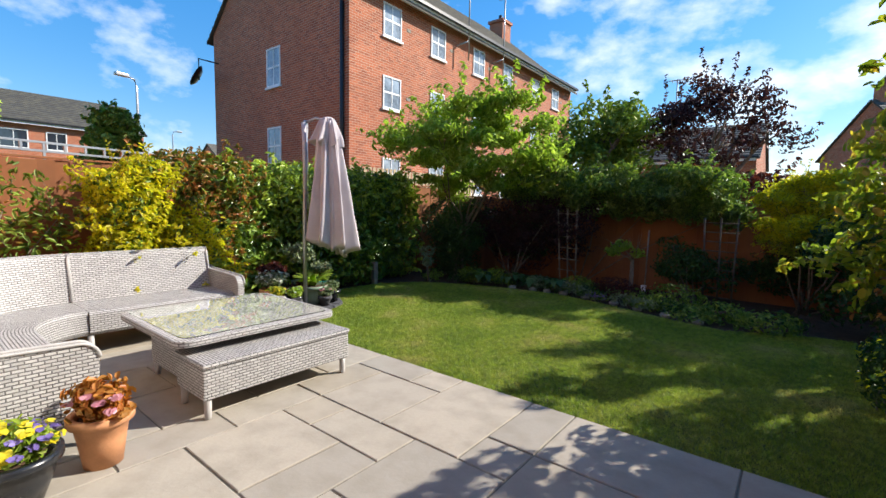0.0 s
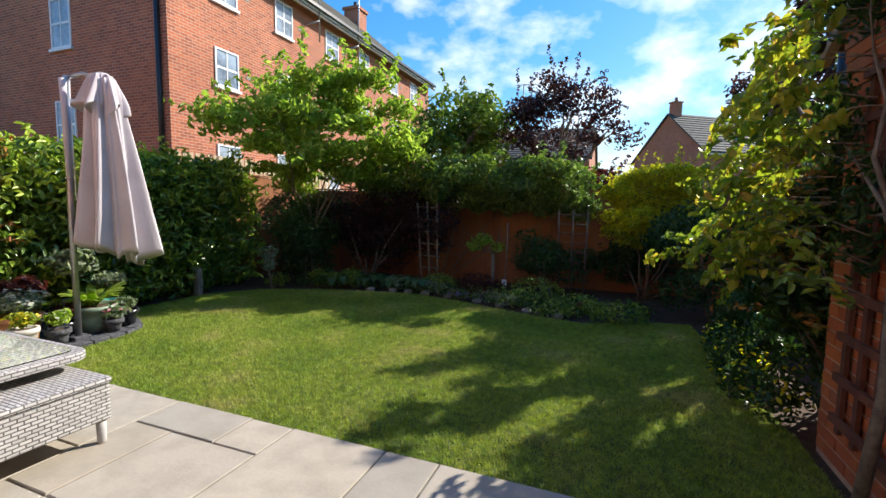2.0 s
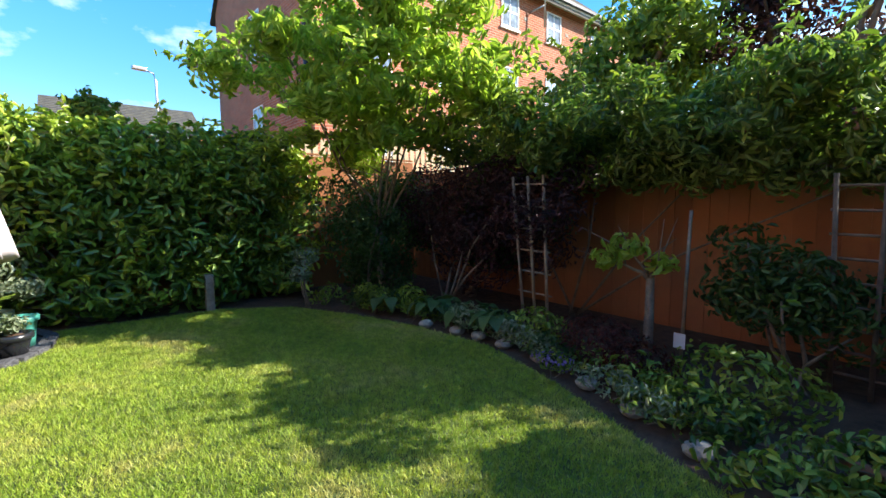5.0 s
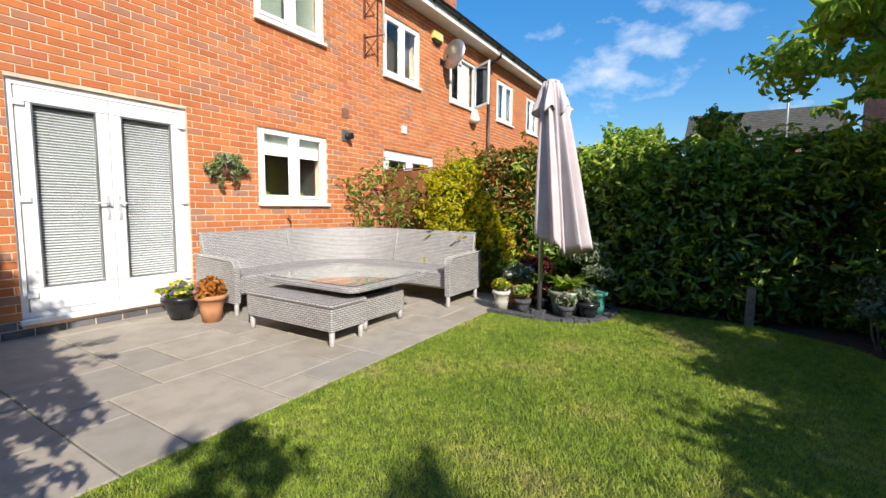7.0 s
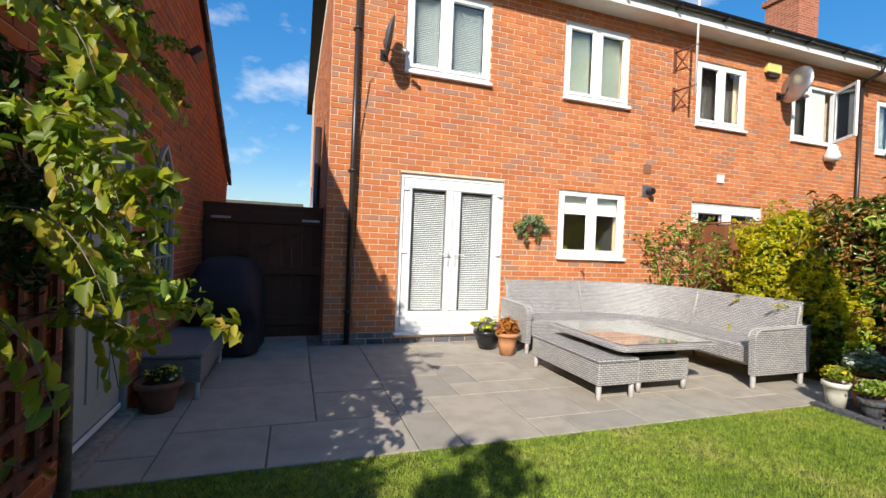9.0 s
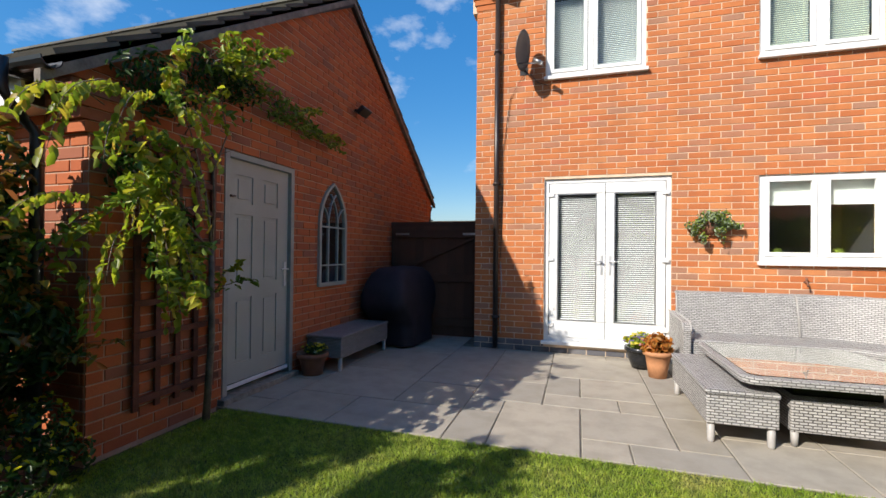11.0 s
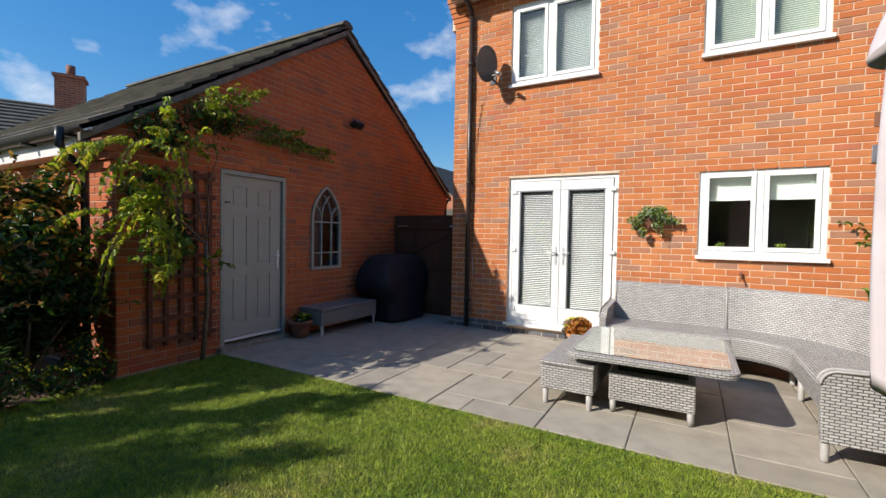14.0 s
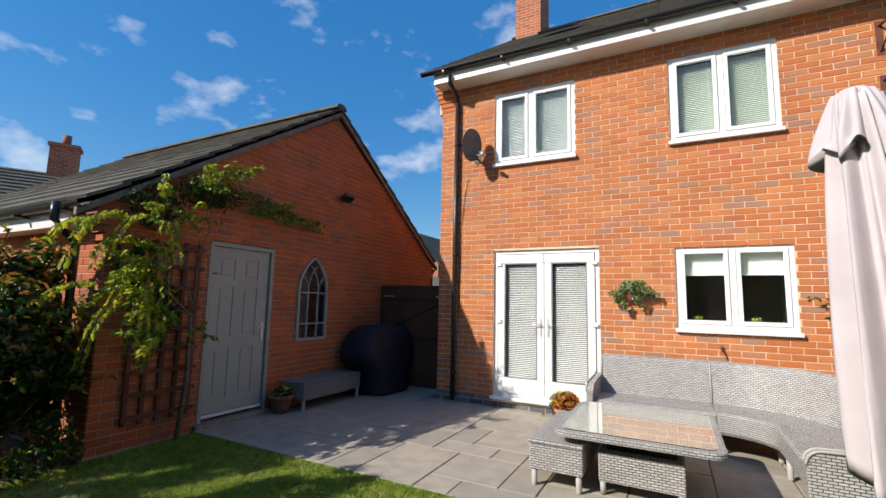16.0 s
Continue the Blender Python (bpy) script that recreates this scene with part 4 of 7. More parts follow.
def french_door(name, x0, z0, w, h, label, blinds=True):
    e = thing(name, (x0, 0, z0), 0, label, "door")
    e["kind"] = "structure"
    bm = bmesh.new()
    f = 0.06
    frame_ring(bm, 0.001, w - 0.001, 0.001, h - 0.001, f - 0.008, 0.03, 0.105)
    part("door_frame", bm, M_UPVC, e, "white door frame", bevel=0.004)
    for i in range(2):
        a = f + i * (w - 2 * f) / 2
        b = a + (w - 2 * f) / 2
        bm = bmesh.new()
        st = 0.105
        for p, q, r, s in ((a, b, 0.05, 0.26), (a, b, h - f - 0.13, h - f), (a, a + st, 0.26, h - f - 0.13), (b - st, b, 0.26, h - f - 0.13)):
            box(bm, p + 0.003, q - 0.003, 0.015, 0.085, r + 0.002, s - 0.002)
        leaf = part("door_leaf", bm, M_UPVC, e, "white door leaf", bevel=0.004)
        bm = bmesh.new()
        box(bm, a + st, b - st, 0.05, 0.056, 0.26, h - f - 0.13)
        o = part("pane", bm, M_GLASS, leaf, "clear glass")
        o.visible_shadow = False
        bm = bmesh.new()
        for p, q, r, s in ((a + st - 0.002, b - st + 0.002, 0.257, 0.272), (a + st - 0.002, b - st + 0.002, h - f - 0.142, h - f - 0.128), (a + st - 0.002, a + st + 0.010, 0.272, h - f - 0.142), (b - st - 0.010, b - st + 0.002, 0.272, h - f - 0.142)):
            box(bm, p, q, 0.022, 0.05, r, s)
        part("glazing_gasket", bm, M_METAL, leaf, "grey glazing seal")
        if blinds:
            bm = bmesh.new()
            z = 0.275
            while z < h - f - 0.15:
                q = [bm.verts.new(v) for v in ((a + st + 0.006, 0.068, z), (b - st - 0.006, 0.068, z), (b - st - 0.006, 0.081, z + 0.0115), (a + st + 0.006, 0.081, z + 0.0115))]
                bm.faces.new(q)
                z += 0.0255
            part("blind", bm, M_BLIND, leaf, "white slatted blind behind the glass")
            # dark sheet behind the slats, coloured as the shade in the gaps
            bx("slat_gap_shade", (a + st, b - st, 0.083, 0.087, 0.26, h - f - 0.13), M_BLINDSHADE, leaf)
        hx = b - 0.05 if i == 0 else a + 0.05
        sg = -1 if i == 0 else 1
        bm = bmesh.new()
        box(bm, hx - 0.014, hx + 0.014, 0.004, 0.016, 0.86, 1.10)
        tube(bm, [(hx, 0.004, 1.02), (hx, -0.035, 1.02)], 0.009, 8)
        tube(bm, [(hx, -0.035, 1.02), (hx + sg * 0.11, -0.035, 1.02)], 0.008, 8)
        box(bm, hx - 0.006, hx + 0.006, -0.001, 0.005, 0.89, 0.93)
        part("door_handle", bm, M_CHROME, leaf, "chrome lever handle")
        for z in (0.18, 1.02, 1.84):
            hx2 = a + 0.012 if i == 0 else b - 0.012
            bx("hinge", (hx2 - 0.03, hx2 + 0.045, -0.004, 0.014, z, z + 0.05), M_UPVC, leaf, "white hinge", bevel=0.003)
    bx("sill", (-0.03, w + 0.03, -0.07, 0.10, -0.04, -0.001), M_UPVC, e, "white projecting threshold", bevel=0.006)
    # near-black sheet painted as the unlit room
    bx("room_back", (0, w, 0.285, 0.30, 0, h), M_INTERIOR, e, "dark sheet standing for the dim room behind the door")
    return e


french_door("door_1", -0.75, 0.15, 1.48, 2.065, "closed white double glazed french doors with slatted blinds behind the glass")
french_door("door_2", 4.15, 0.15, 1.60, 2.04, "white french doors of the house next door seen over the shrubs", blinds=False)

# garage door, six panels
gd = thing("door_3", (GX, GD[0], 0.05), 90, "closed grey-green six-panel door in the garage wall", "door")
gd["kind"] = "structure"
W, H = GD[1] - GD[0], 2.04
bm = bmesh.new()
box(bm, 0.0, 0.05, -0.012, 0.09, 0.0, H)
box(bm, W - 0.05, W, -0.012, 0.09, 0.0, H)
box(bm, 0.05, W - 0.05, -0.012, 0.09, H - 0.05, H)
part("door_frame", bm, M_DOORFRAME, gd, "grey painted frame", bevel=0.003)
bm = bmesh.new()
xs = [0.06, 0.15, 0.36, 0.49, 0.70, W - 0.06]
zs = [0.08, 0.24, 0.80, 0.93, 1.52, 1.62, 1.86, H - 0.055]
for i in range(5):
    for j in range(7):
        panel = i in (1, 3) and j in (1, 3, 5)
        box(bm, xs[i], xs[i + 1], 0.032 if panel else 0.022, 0.065, zs[j], zs[j + 1])
leaf = part("door_leaf", bm, M_DOORGREY, gd, "grey-green door leaf")
for i in (1, 3):
    for j in (1, 3, 5):
        bm = bmesh.new()
        box(bm, xs[i] + 0.035, xs[i + 1] - 0.035, 0.024, 0.033, zs[j] + 0.035, zs[j + 1] - 0.035)
        part("panel", bm, M_DOORGREY, leaf, bevel=0.004)
bm = bmesh.new()
box(bm, W - 0.125, W - 0.095, 0.010, 0.021, 0.86, 1.10)
tube(bm, [(W - 0.11, 0.012, 1.03), (W - 0.11, -0.03, 1.03)], 0.009)
tube(bm, [(W - 0.11, -0.03, 1.03), (W - 0.22, -0.03, 1.03)], 0.009)
part("door_handle", bm, M_CHROME, leaf, "chrome lever handle")
bx("bottom_bar", (0.055, W - 0.055, 0.008, 0.02, 0.04, 0.075), M_UPVC, leaf, "pale weather bar", bevel=0.003)
bx("bolt", (0.07, 0.12, -0.01, 0.02, 1.66, 1.675), M_BLACK, leaf, "small black hook")
bx("threshold", (-0.04, W + 0.04, -0.07, 0.09, -0.05, -0.002), M_STONE, gd, "stone threshold", bevel=0.005)

# arched garden mirror
am = thing("garden_mirror", (GX, -1.53, 0.86), 90, "gothic arched grey-framed garden mirror with glazing bars on the brick wall", "mirror")
AW, AS, AH = 0.60, 0.70, 1.20


def arch(inset, n=12):
    w, pts = AW - 2 * inset, []
    h = AH - AS - inset * 0.8
    R = (w * w / 4 + h * h) / w
    for k in range(n + 1):
        t = k / n * math.asin(min(1, h / R))
        pts.append((AW - inset - R + R * math.cos(t), AS + R * math.sin(t)))
    left = [(AW - x, z) for x, z in pts[::-1]]
    return [(inset, inset), (AW - inset, inset)] + pts + left[1:]


bm = bmesh.new()
o1, o2 = arch(0.0), arch(0.042)
v = [[bm.verts.new((x, y, z)) for x, z in o] for o, y in ((o1, -0.002), (o1, -0.035), (o2, -0.035), (o2, -0.002))]
for a, b in zip(v, v[1:]):
    for i in range(len(a)):
        j = (i + 1) % len(a)
        bm.faces.new((a[i], a[j], b[j], b[i]))
part("frame", bm, M_DOORFRAME, am, "grey-green weathered wooden frame")
bm = bmesh.new()
prism(bm, arch(0.03), "y", -0.012, -0.004)
part("mirror_glass", bm, M_MIRROR, am, "dull mirror glass")
for x in (AW / 3, 2 * AW / 3):
    bx("glazing_bar", (x - 0.009, x + 0.009, -0.028, -0.013, 0.04, AS + 0.02), M_DOORFRAME, am)
for z in (0.24, 0.68):
    bx("glazing_bar", (0.04, AW - 0.04, -0.029, -0.014, z - 0.009, z + 0.009), M_DOORFRAME, am)
for cx, r, t0, t1 in ((0.0, AW / 3, 0, 80), (0.0, 2 * AW / 3, 0, 52), (AW, AW / 3, 100, 180), (AW, 2 * AW / 3, 128, 180)):
    pts = [(cx + r * math.cos(radians(t0 + (t1 - t0) * k / 8)), -0.021, AS + 1.15 * r * math.sin(radians(t0 + (t1 - t0) * k / 8))) for k in range(9)]
    tb("tracery_bar", pts, 0.009, M_DOORFRAME, am, n=6)

# ---------------- garden furniture ----------------
def sweep(bm, path, prof):
    """Carries a closed profile (inward, height) along a plan path of (x, y, inward nx, ny)."""
    rings = [[bm.verts.new((x + nx * d, y + ny * d, z)) for d, z in prof] for x, y, nx, ny in path]
    for a, b in zip(rings, rings[1:]):
        for i in range(len(prof)):
            j = (i + 1) % len(prof)
            bm.faces.new((a[i], a[j], b[j], b[i])).smooth = False
    bm.faces.new(rings[0])
    bm.faces.new(rings[-1][::-1])
    return rings


def sweep_uv(bm, path, prof):
    rings = sweep(bm, path, prof)
    bm.normal_update()
    uv = bm.loops.layers.uv.verify()
    s = [0.0]
    for a, b in zip(path, path[1:]):
        s.append(s[-1] + math.hypot(b[0] - a[0], b[1] - a[1]))
    t = [0.0]
    for a, b in zip(prof, prof[1:] + prof[:1]):
        t.append(t[-1] + math.hypot(b[0] - a[0], b[1] - a[1]))
    idx = {}
    for i, r in enumerate(rings):
        for j, vv in enumerate(r):
            idx[vv] = (i, j)
    n = len(prof)
    for f in bm.faces:
        js = [idx[lp.vert][1] for lp in f.loops]
        is_ = {idx[lp.vert][0] for lp in f.loops}
        wrap = (n - 1 in js) and (0 in js) and len(is_) > 1
        for lp in f.loops:
            i, j = idx[lp.vert]
            if len(is_) == 1:
                lp[uv].uv = (prof[j][0], prof[j][1])
            else:
                lp[uv].uv = (s[i], t[n] if (wrap and j == 0) else t[j])


ORIG = Vector((0.72, -0.10, 0))
sofa = thing("corner_sofa", tuple(ORIG), 0, "pale grey woven rattan corner sofa without cushions against the house wall", "sofa")
R = 1.02
PATH_L = [(0.035, 0.0, 0, -1), (1.20, 0.0, 0, -1)]
PATH_C = []
XC = 2.34
for k in range(17):
    a = radians(90 - 90 * k / 16)
    PATH_C.append((1.205 + (XC - 1.205) * math.cos(a), -1.08 + 1.08 * math.sin(a), -math.cos(a), -math.sin(a)))
PATH_R = [(XC, -1.085, -1, 0), (XC, -2.325, -1, 0)]
BACKP = [(0.0, 0.80), (-0.03, 0.815), (-0.035, 0.835), (-0.01, 0.85), (0.03, 0.835), (0.045, 0.80), (0.14, 0.385), (0.10, 0.20), (0.05, 0.20)]
BACKP = [(d - 0.0, z) for d, z in BACKP]
SEATP = [(0.10, 0.20), (0.67, 0.20), (0.70, 0.23), (0.705, 0.385), (0.68, 0.41), (0.60, 0.415), (0.14, 0.40), (0.11, 0.39)]
for nm, pth in (("L", PATH_L), ("C", PATH_C), ("R", PATH_R)):
    bm = bmesh.new()
    sweep_uv(bm, pth, BACKP)
    part("backrest", bm, M_RATTAN, sofa)
    bm = bmesh.new()
    sp = SEATP if nm != "C" else [(min(d, 0.69), z) for d, z in SEATP]
    sweep_uv(bm, pth, sp)
    part("seat", bm, M_RATTAN, sofa)
for x, y, nx, ny in (PATH_L[1], PATH_R[0], PATH_L[0], PATH_R[1]):
    pts = [(x + nx * d, y + ny * d, z + 0.004) for d, z in ((-0.005, 0.83), (0.03, 0.835), (0.05, 0.80), (0.145, 0.40))]
    tb("edge_braid", pts, 0.011, M_RATTAN_LEG, sofa)


def arm(along, side, parent, origin):
    """A woven arm with a rounded front top; 'along' gives its plan from back to front."""
    (x0, y0), (x1, y1) = along
    ln = math.hypot(x1 - x0, y1 - y0)
    prof = [(0.0, 0.10), (0.0, 0.62), (0.08, 0.60)]
    for k in range(9):
        a = radians(90 - 90 * k / 8)
        prof.append((ln - 0.09 + 0.09 * math.cos(a), 0.49 + 0.09 * math.sin(a)))
    prof += [(ln - 0.01, 0.20), (ln - 0.015, 0.13), (0.02, 0.13)]
    prof[0] = (0.0, 0.13)
    bm = bmesh.new()
    prism(bm, prof, "y", -0.035, 0.035)
    o = part("armrest", bm, M_RATTAN, parent, bevel=0.008, uv=True)
    o.matrix_basis = pose(x0, y0, 0, 0, 0, math.degrees(math.atan2(y1 - y0, x1 - x0)))
    br = [(p, -0.036, z + 0.004) for p, z in prof[1:-3]]
    for yy in (-0.036, 0.036):
        t = tb("edge_braid", [(p, yy, z) for p, _, z in br], 0.010, M_RATTAN_LEG, parent, n=6)
        t.matrix_basis = o.matrix_basis


arm(((0.0, -0.03), (0.0, -0.76)), -1, sofa, ORIG)
arm(((XC + 0.02, -2.36), (XC - 0.78, -2.36)), 1, sofa, ORIG)
for x, y in ((0.0, -0.06), (0.0, -0.72), (XC - 0.06, -2.36), (XC - 0.74, -2.36), (1.2, -0.12), (1.2, -0.64), (XC - 0.64, -1.1), (XC - 0.08, -1.1), (1.72, -0.62)):
    bm = bmesh.new()
    tube(bm, [(x, y, 0), (x, y, 0.02), (x, y, 0.22)], 0.021, 10, 0.026)
    part("leg", bm, M_RATTAN_LEG, sofa)


def woven_bench(loc, rz, w, d, h, label, mat, clear=0.13):
    e = thing("woven_bench", loc, rz, label, "bench")
    bx("body", (0.0, w, 0.0, d, clear, h - 0.035), mat, e, bevel=0.012, uv=True)
    bx("seat", (-0.008, w + 0.008, -0.008, d + 0.008, h - 0.034, h), mat, e, bevel=0.014, uv=True)
    for x in (0.035, w - 0.035):
        for y in (0.035, d - 0.035):
            bm = bmesh.new()
            tube(bm, [(x, y, 0), (x, y, 0.01), (x, y, clear + 0.02)], 0.019, 10, 0.025)
            part("leg", bm, M_RATTAN_LEG, e)
    return e


woven_bench((0.50, -2.44, 0), 0, 0.42, 1.12, 0.365, "pale grey woven rattan bench with short legs beside the glass-topped table", M_RATTAN)
woven_bench((-3.10, -1.72, 0), 0, 0.42, 1.16, 0.37, "grey woven bench against the garage wall in shade", M_RATTAN_SHADE, 0.14)

tab = thing("garden_table", (1.29, -1.87, 0), 0, "low woven rattan table with a glass top", "table")
TW, TD = 1.18, 1.23


def rounded(w, d, r, n=6):
    pts = []
    for cx, cy, a0 in ((w / 2 - r, d / 2 - r, 0), (-w / 2 + r, d / 2 - r, 90), (-w / 2 + r, -d / 2 + r, 180), (w / 2 - r, -d / 2 + r, 270)):
        for k in range(n + 1):
            a = radians(a0 + 90 * k / n)
            pts.append((cx + r * math.cos(a), cy + r * math.sin(a)))
    return pts


bm = bmesh.new()
prism(bm, rounded(TW, TD, 0.10), "z", 0.425, 0.470)
part("tabletop", bm, M_RATTAN, tab, bevel=0.008, uv=True)
bm = bmesh.new()
prism(bm, rounded(TW - 0.10, TD - 0.10, 0.07), "z", 0.474, 0.480)
part("glass", bm, m_glass("table_glass", (0.95, 1.0, 0.97)), tab, "clear greenish glass").visible_shadow = False
bx("base", (-0.27, 0.33, -0.47, 0.47, 0.10, 0.315), M_RATTAN, tab, bevel=0.012, uv=True)
bx("lift_frame", (-0.22, 0.28, -0.36, 0.36, 0.316, 0.424), M_BLACK, tab, bevel=0.006)
for x in (-0.24, 0.30):
    for y in (-0.44, 0.44):
        tb("leg", [(x, y, 0), (x, y, 0.11)], 0.02, M_RATTAN_LEG, tab, r2=0.026)

# closed cantilever umbrella
UX, UY = 2.61, -3.46
um = thing("garden_umbrella", (UX, UY, 0), 0, "closed cantilever umbrella with faded pink canvas hanging from a grey pole", "umbrella")
tb("pole", [(0, 0, 0.0), (-0.0, 0, 1.2), (0.0, -0.03, 2.40)], 0.026, M_METAL, um, n=12)
tb("arm", [(0.0, -0.03, 2.38), (-0.13, -0.08, 2.42), (-0.27, -0.145, 2.38)], 0.016, M_METAL, um)
tb("wrapped_arm", [(-0.03, 0.02, 2.36), (-0.05, 0.03, 2.1), (-0.05, 0.03, 1.5)], 0.03, M_CANVAS, um, r2=0.018)
tb("crank_cord", [(-0.05, -0.02, 2.34), (-0.05, -0.02, 1.3)], 0.004, M_WHITECLOTH, um, n=5)
bx("base_plate", (-0.07, 0.07, -0.07, 0.07, 0.0, 0.05), M_GRAVEL, um, bevel=0.01)


def canopy(name, top, bottom, r_top, r_bot, folds, seed, flat=0.75, skew=0.0, turn=63):
    bm = bmesh.new()
    top, bottom = Vector(top), Vector(bottom)
    rg = random.Random(seed)
    ph = [rg.uniform(0, math.tau) for _ in range(6)]
    n, rows = 120, 24
    rings = []
    ct, st = math.cos(radians(turn)), math.sin(radians(turn))
    for i in range(rows + 1):
        t = i / rows
        fl = 0.92 + (flat - 0.92) * t
        c = top.lerp(bottom, t)
        rr = r_top + (r_bot - r_top) * (t ** 0.8)
        ring = []
        for k in range(n):
            a = k * math.tau / n
            fold = math.sin(a * folds + ph[0] + 0.9 * math.sin(t * 2.4 + ph[1]))
            fold2 = math.sin(a * (folds * 2 + 1) + ph[2] + t * 2)
            r = rr * (1 + (0.16 + 0.25 * t) * fold + (0.10 + 0.08 * t) * fold2)
            hem = (0.05 * math.sin(a * folds + 1.0) + skew * math.cos(a)) * max(0.0, t - 0.8) * 5 if t > 0.8 else 0
            u, v = r * math.cos(a), r * fl * math.sin(a)
            ring.append(bm.verts.new((c.x + u * ct - v * st, c.y + u * st + v * ct, c.z + hem)))
        rings.append(ring)
    for a, b in zip(rings, rings[1:]):
        for k in range(n):
            bm.faces.new((a[k], a[(k + 1) % n], b[(k + 1) % n], b[k])).smooth = True
    tp = bm.verts.new(top + Vector((0, 0, 0.02)))
    for k in range(n):
        bm.faces.new((rings[0][(k + 1) % n], rings[0][k], tp)).smooth = True
    inner = bm.verts.new(top.lerp(bottom, 0.75))
    for k in range(n):
        bm.faces.new((rings[-1][k], rings[-1][(k + 1) % n], inner)).smooth = True
    return part(name, bm, M_CANVAS, um)


TOPU = (2.33 - UX, -3.61 - UY, 2.38)
BOTU = (2.41 - UX, -3.73 - UY, 0.80)
canopy("canopy", TOPU, BOTU, 0.085, 0.242, 7, 3, flat=0.58, skew=0.08)
canopy("vent_flap", (TOPU[0], TOPU[1], TOPU[2] + 0.03), (TOPU[0] + 0.02, TOPU[1] - 0.02, TOPU[2] - 0.27), 0.07, 0.15, 6, 8, flat=0.9)
bm = bmesh.new()
lathe(bm, [(0, 0.05), (0.05, 0.045), (0.065, 0.02), (0.06, 0.0), (0, 0)], 16)
o = part("finial", bm, M_CANVAS, um)
o.location = TOPU

# covered barbecue
bq = thing("covered_barbecue", (-2.72, 0.0, 0), 0, "barbecue under a dark fabric cover beside the garage wall", "barbecue")
bm = bmesh.new()
n, rows = 40, 14
rings = []
for i in range(rows + 1):
    t = i / rows
    z = 1.04 * t if t < 0.75 else 0.78 + 0.26 * math.sin((t - 0.75) / 0.25 * math.pi / 2)
    bulge = 0.47 + 0.25 * min(1.0, max(0.0, (z - 0.30) / 0.22))
    k0 = 1.0 if t < 0.6 else math.sqrt(max(0.0, 1 - ((t - 0.6) / 0.4) ** 2 * 0.995))
    ring = []
    for k in range(n):
        a = k * math.tau / n
        ex = 0.5
        cx = abs(math.cos(a)) ** ex * math.copysign(1, math.cos(a))
        cy = abs(math.sin(a)) ** ex * math.copysign(1, math.sin(a))
        wr = 1 + 0.04 * math.sin(a * 9 + t * 3) * (1 - t) + 0.02 * math.sin(a * 5)
        ring.append(bm.verts.new((cx * 0.37 * k0 * wr, cy * bulge * k0 * wr, 0.03 + z)))
    rings.append(ring)
for a, b in zip(rings, rings[1:]):
    for k in range(n):
        bm.faces.new((a[k], a[(k + 1) % n], b[(k + 1) % n], b[k])).smooth = True
bm.faces.new(rings[-1])
part("cover", bm, M_COVER, bq)
for x, y in ((-.25, -.3), (.25, -.3), (-.25, .3), (.25, .3)):
    tb("leg", [(x, y, 0), (x, y, 0.2)], 0.02, M_METAL, bq)

# ---------------- pots and small plants ----------------
def pot(name, loc, r, h, mat, label, taper=0.72, rim=0.02, group="", belly=0.0):
    e = thing(name, loc, 0, label, "plant pot", group)
    bm = bmesh.new()
    lathe(bm, [(0, 0), (r * taper, 0), (r * (taper + (1 - taper) * 0.5 + belly), h * 0.5), (r * 0.97, h - 0.045), (r + rim, h - 0.04), (r + rim, h), (r - 0.012, h), (r - 0.02, h - 0.03), (0, h - 0.03)], 28)
    part("pot", bm, mat, e)
    bm = bmesh.new()
    lathe(bm, [(r - 0.021, h - 0.028), (r * 0.5, h - 0.012), (0, h - 0.005)], 14)
    part("compost", bm, M_SOIL, e)
    return e


def foliage(e, zc, rad, n, size, leaf, seed, flowers=(), zr=None, slim=0.45, shell=0.2, name="foliage", off=(0, 0)):
    zr = rad * 0.6 if zr is None else zr
    bl = [(off[0], off[1], zc, rad * 0.7, rad * 0.7, zr * 0.8)] + clumps((off[0], off[1], zc), (rad * .8, rad * .8, zr * .7), 6, seed, 0.45)
    p, d = blob_points(bl, n, seed, shell)
    leaf_mesh(name, p, d, size, leaf, e, slim, 0.1, seed)
    for i, (fm, k, fs) in enumerate(flowers):
        p, d = blob_points(bl, k, seed + 31 + i, 0.92)
        q = p[:, 2] > zc - zr * 0.2
        p, d = p[q], d[q]
        # each bloom is a rosette of five petals
        pp, dd = np.repeat(p, 5, 0), np.repeat(d * 0.5 + np.array([0, 0, 0.7]), 5, 0)
        ang = np.tile(np.arange(5) * math.tau / 5, len(p))
        pp = pp + np.stack([np.cos(ang), np.sin(ang), np.zeros(len(ang)) + 0.2], 1) * fs * 0.35
        leaf_mesh("flower", pp, dd, fs * 0.8, fm, e, 0.9, 0.0, seed + 77 + i, fold=0.05)
    return e


e = pot("flower_pot", (0.35, -0.45, 0), 0.16, 0.235, M_BLKPOT, "black glazed pot of yellow and violet pansies by the french doors", 0.62, belly=0.08)
foliage(e, 0.29, 0.22, 620, 0.045, L_LIGHT, 11, ((L_YELLOWF, 60, 0.045), (L_PURPLEF, 34, 0.042)), 0.12)
e = pot("flower_pot", (0.46, -0.80, 0), 0.125, 0.27, M_TERRA, "terracotta pot with an orange-leaved plant by the sofa arm", 0.68)
foliage(e, 0.34, 0.20, 560, 0.055, L_ORANGE, 12, ((L_PINKF, 26, 0.045),), 0.14, 0.6)
e = pot("flower_pot", (-2.93, -1.86, 0), 0.14, 0.22, M_DKTERRA, "brown pot of small yellow flowers beside the garage door", 0.7)
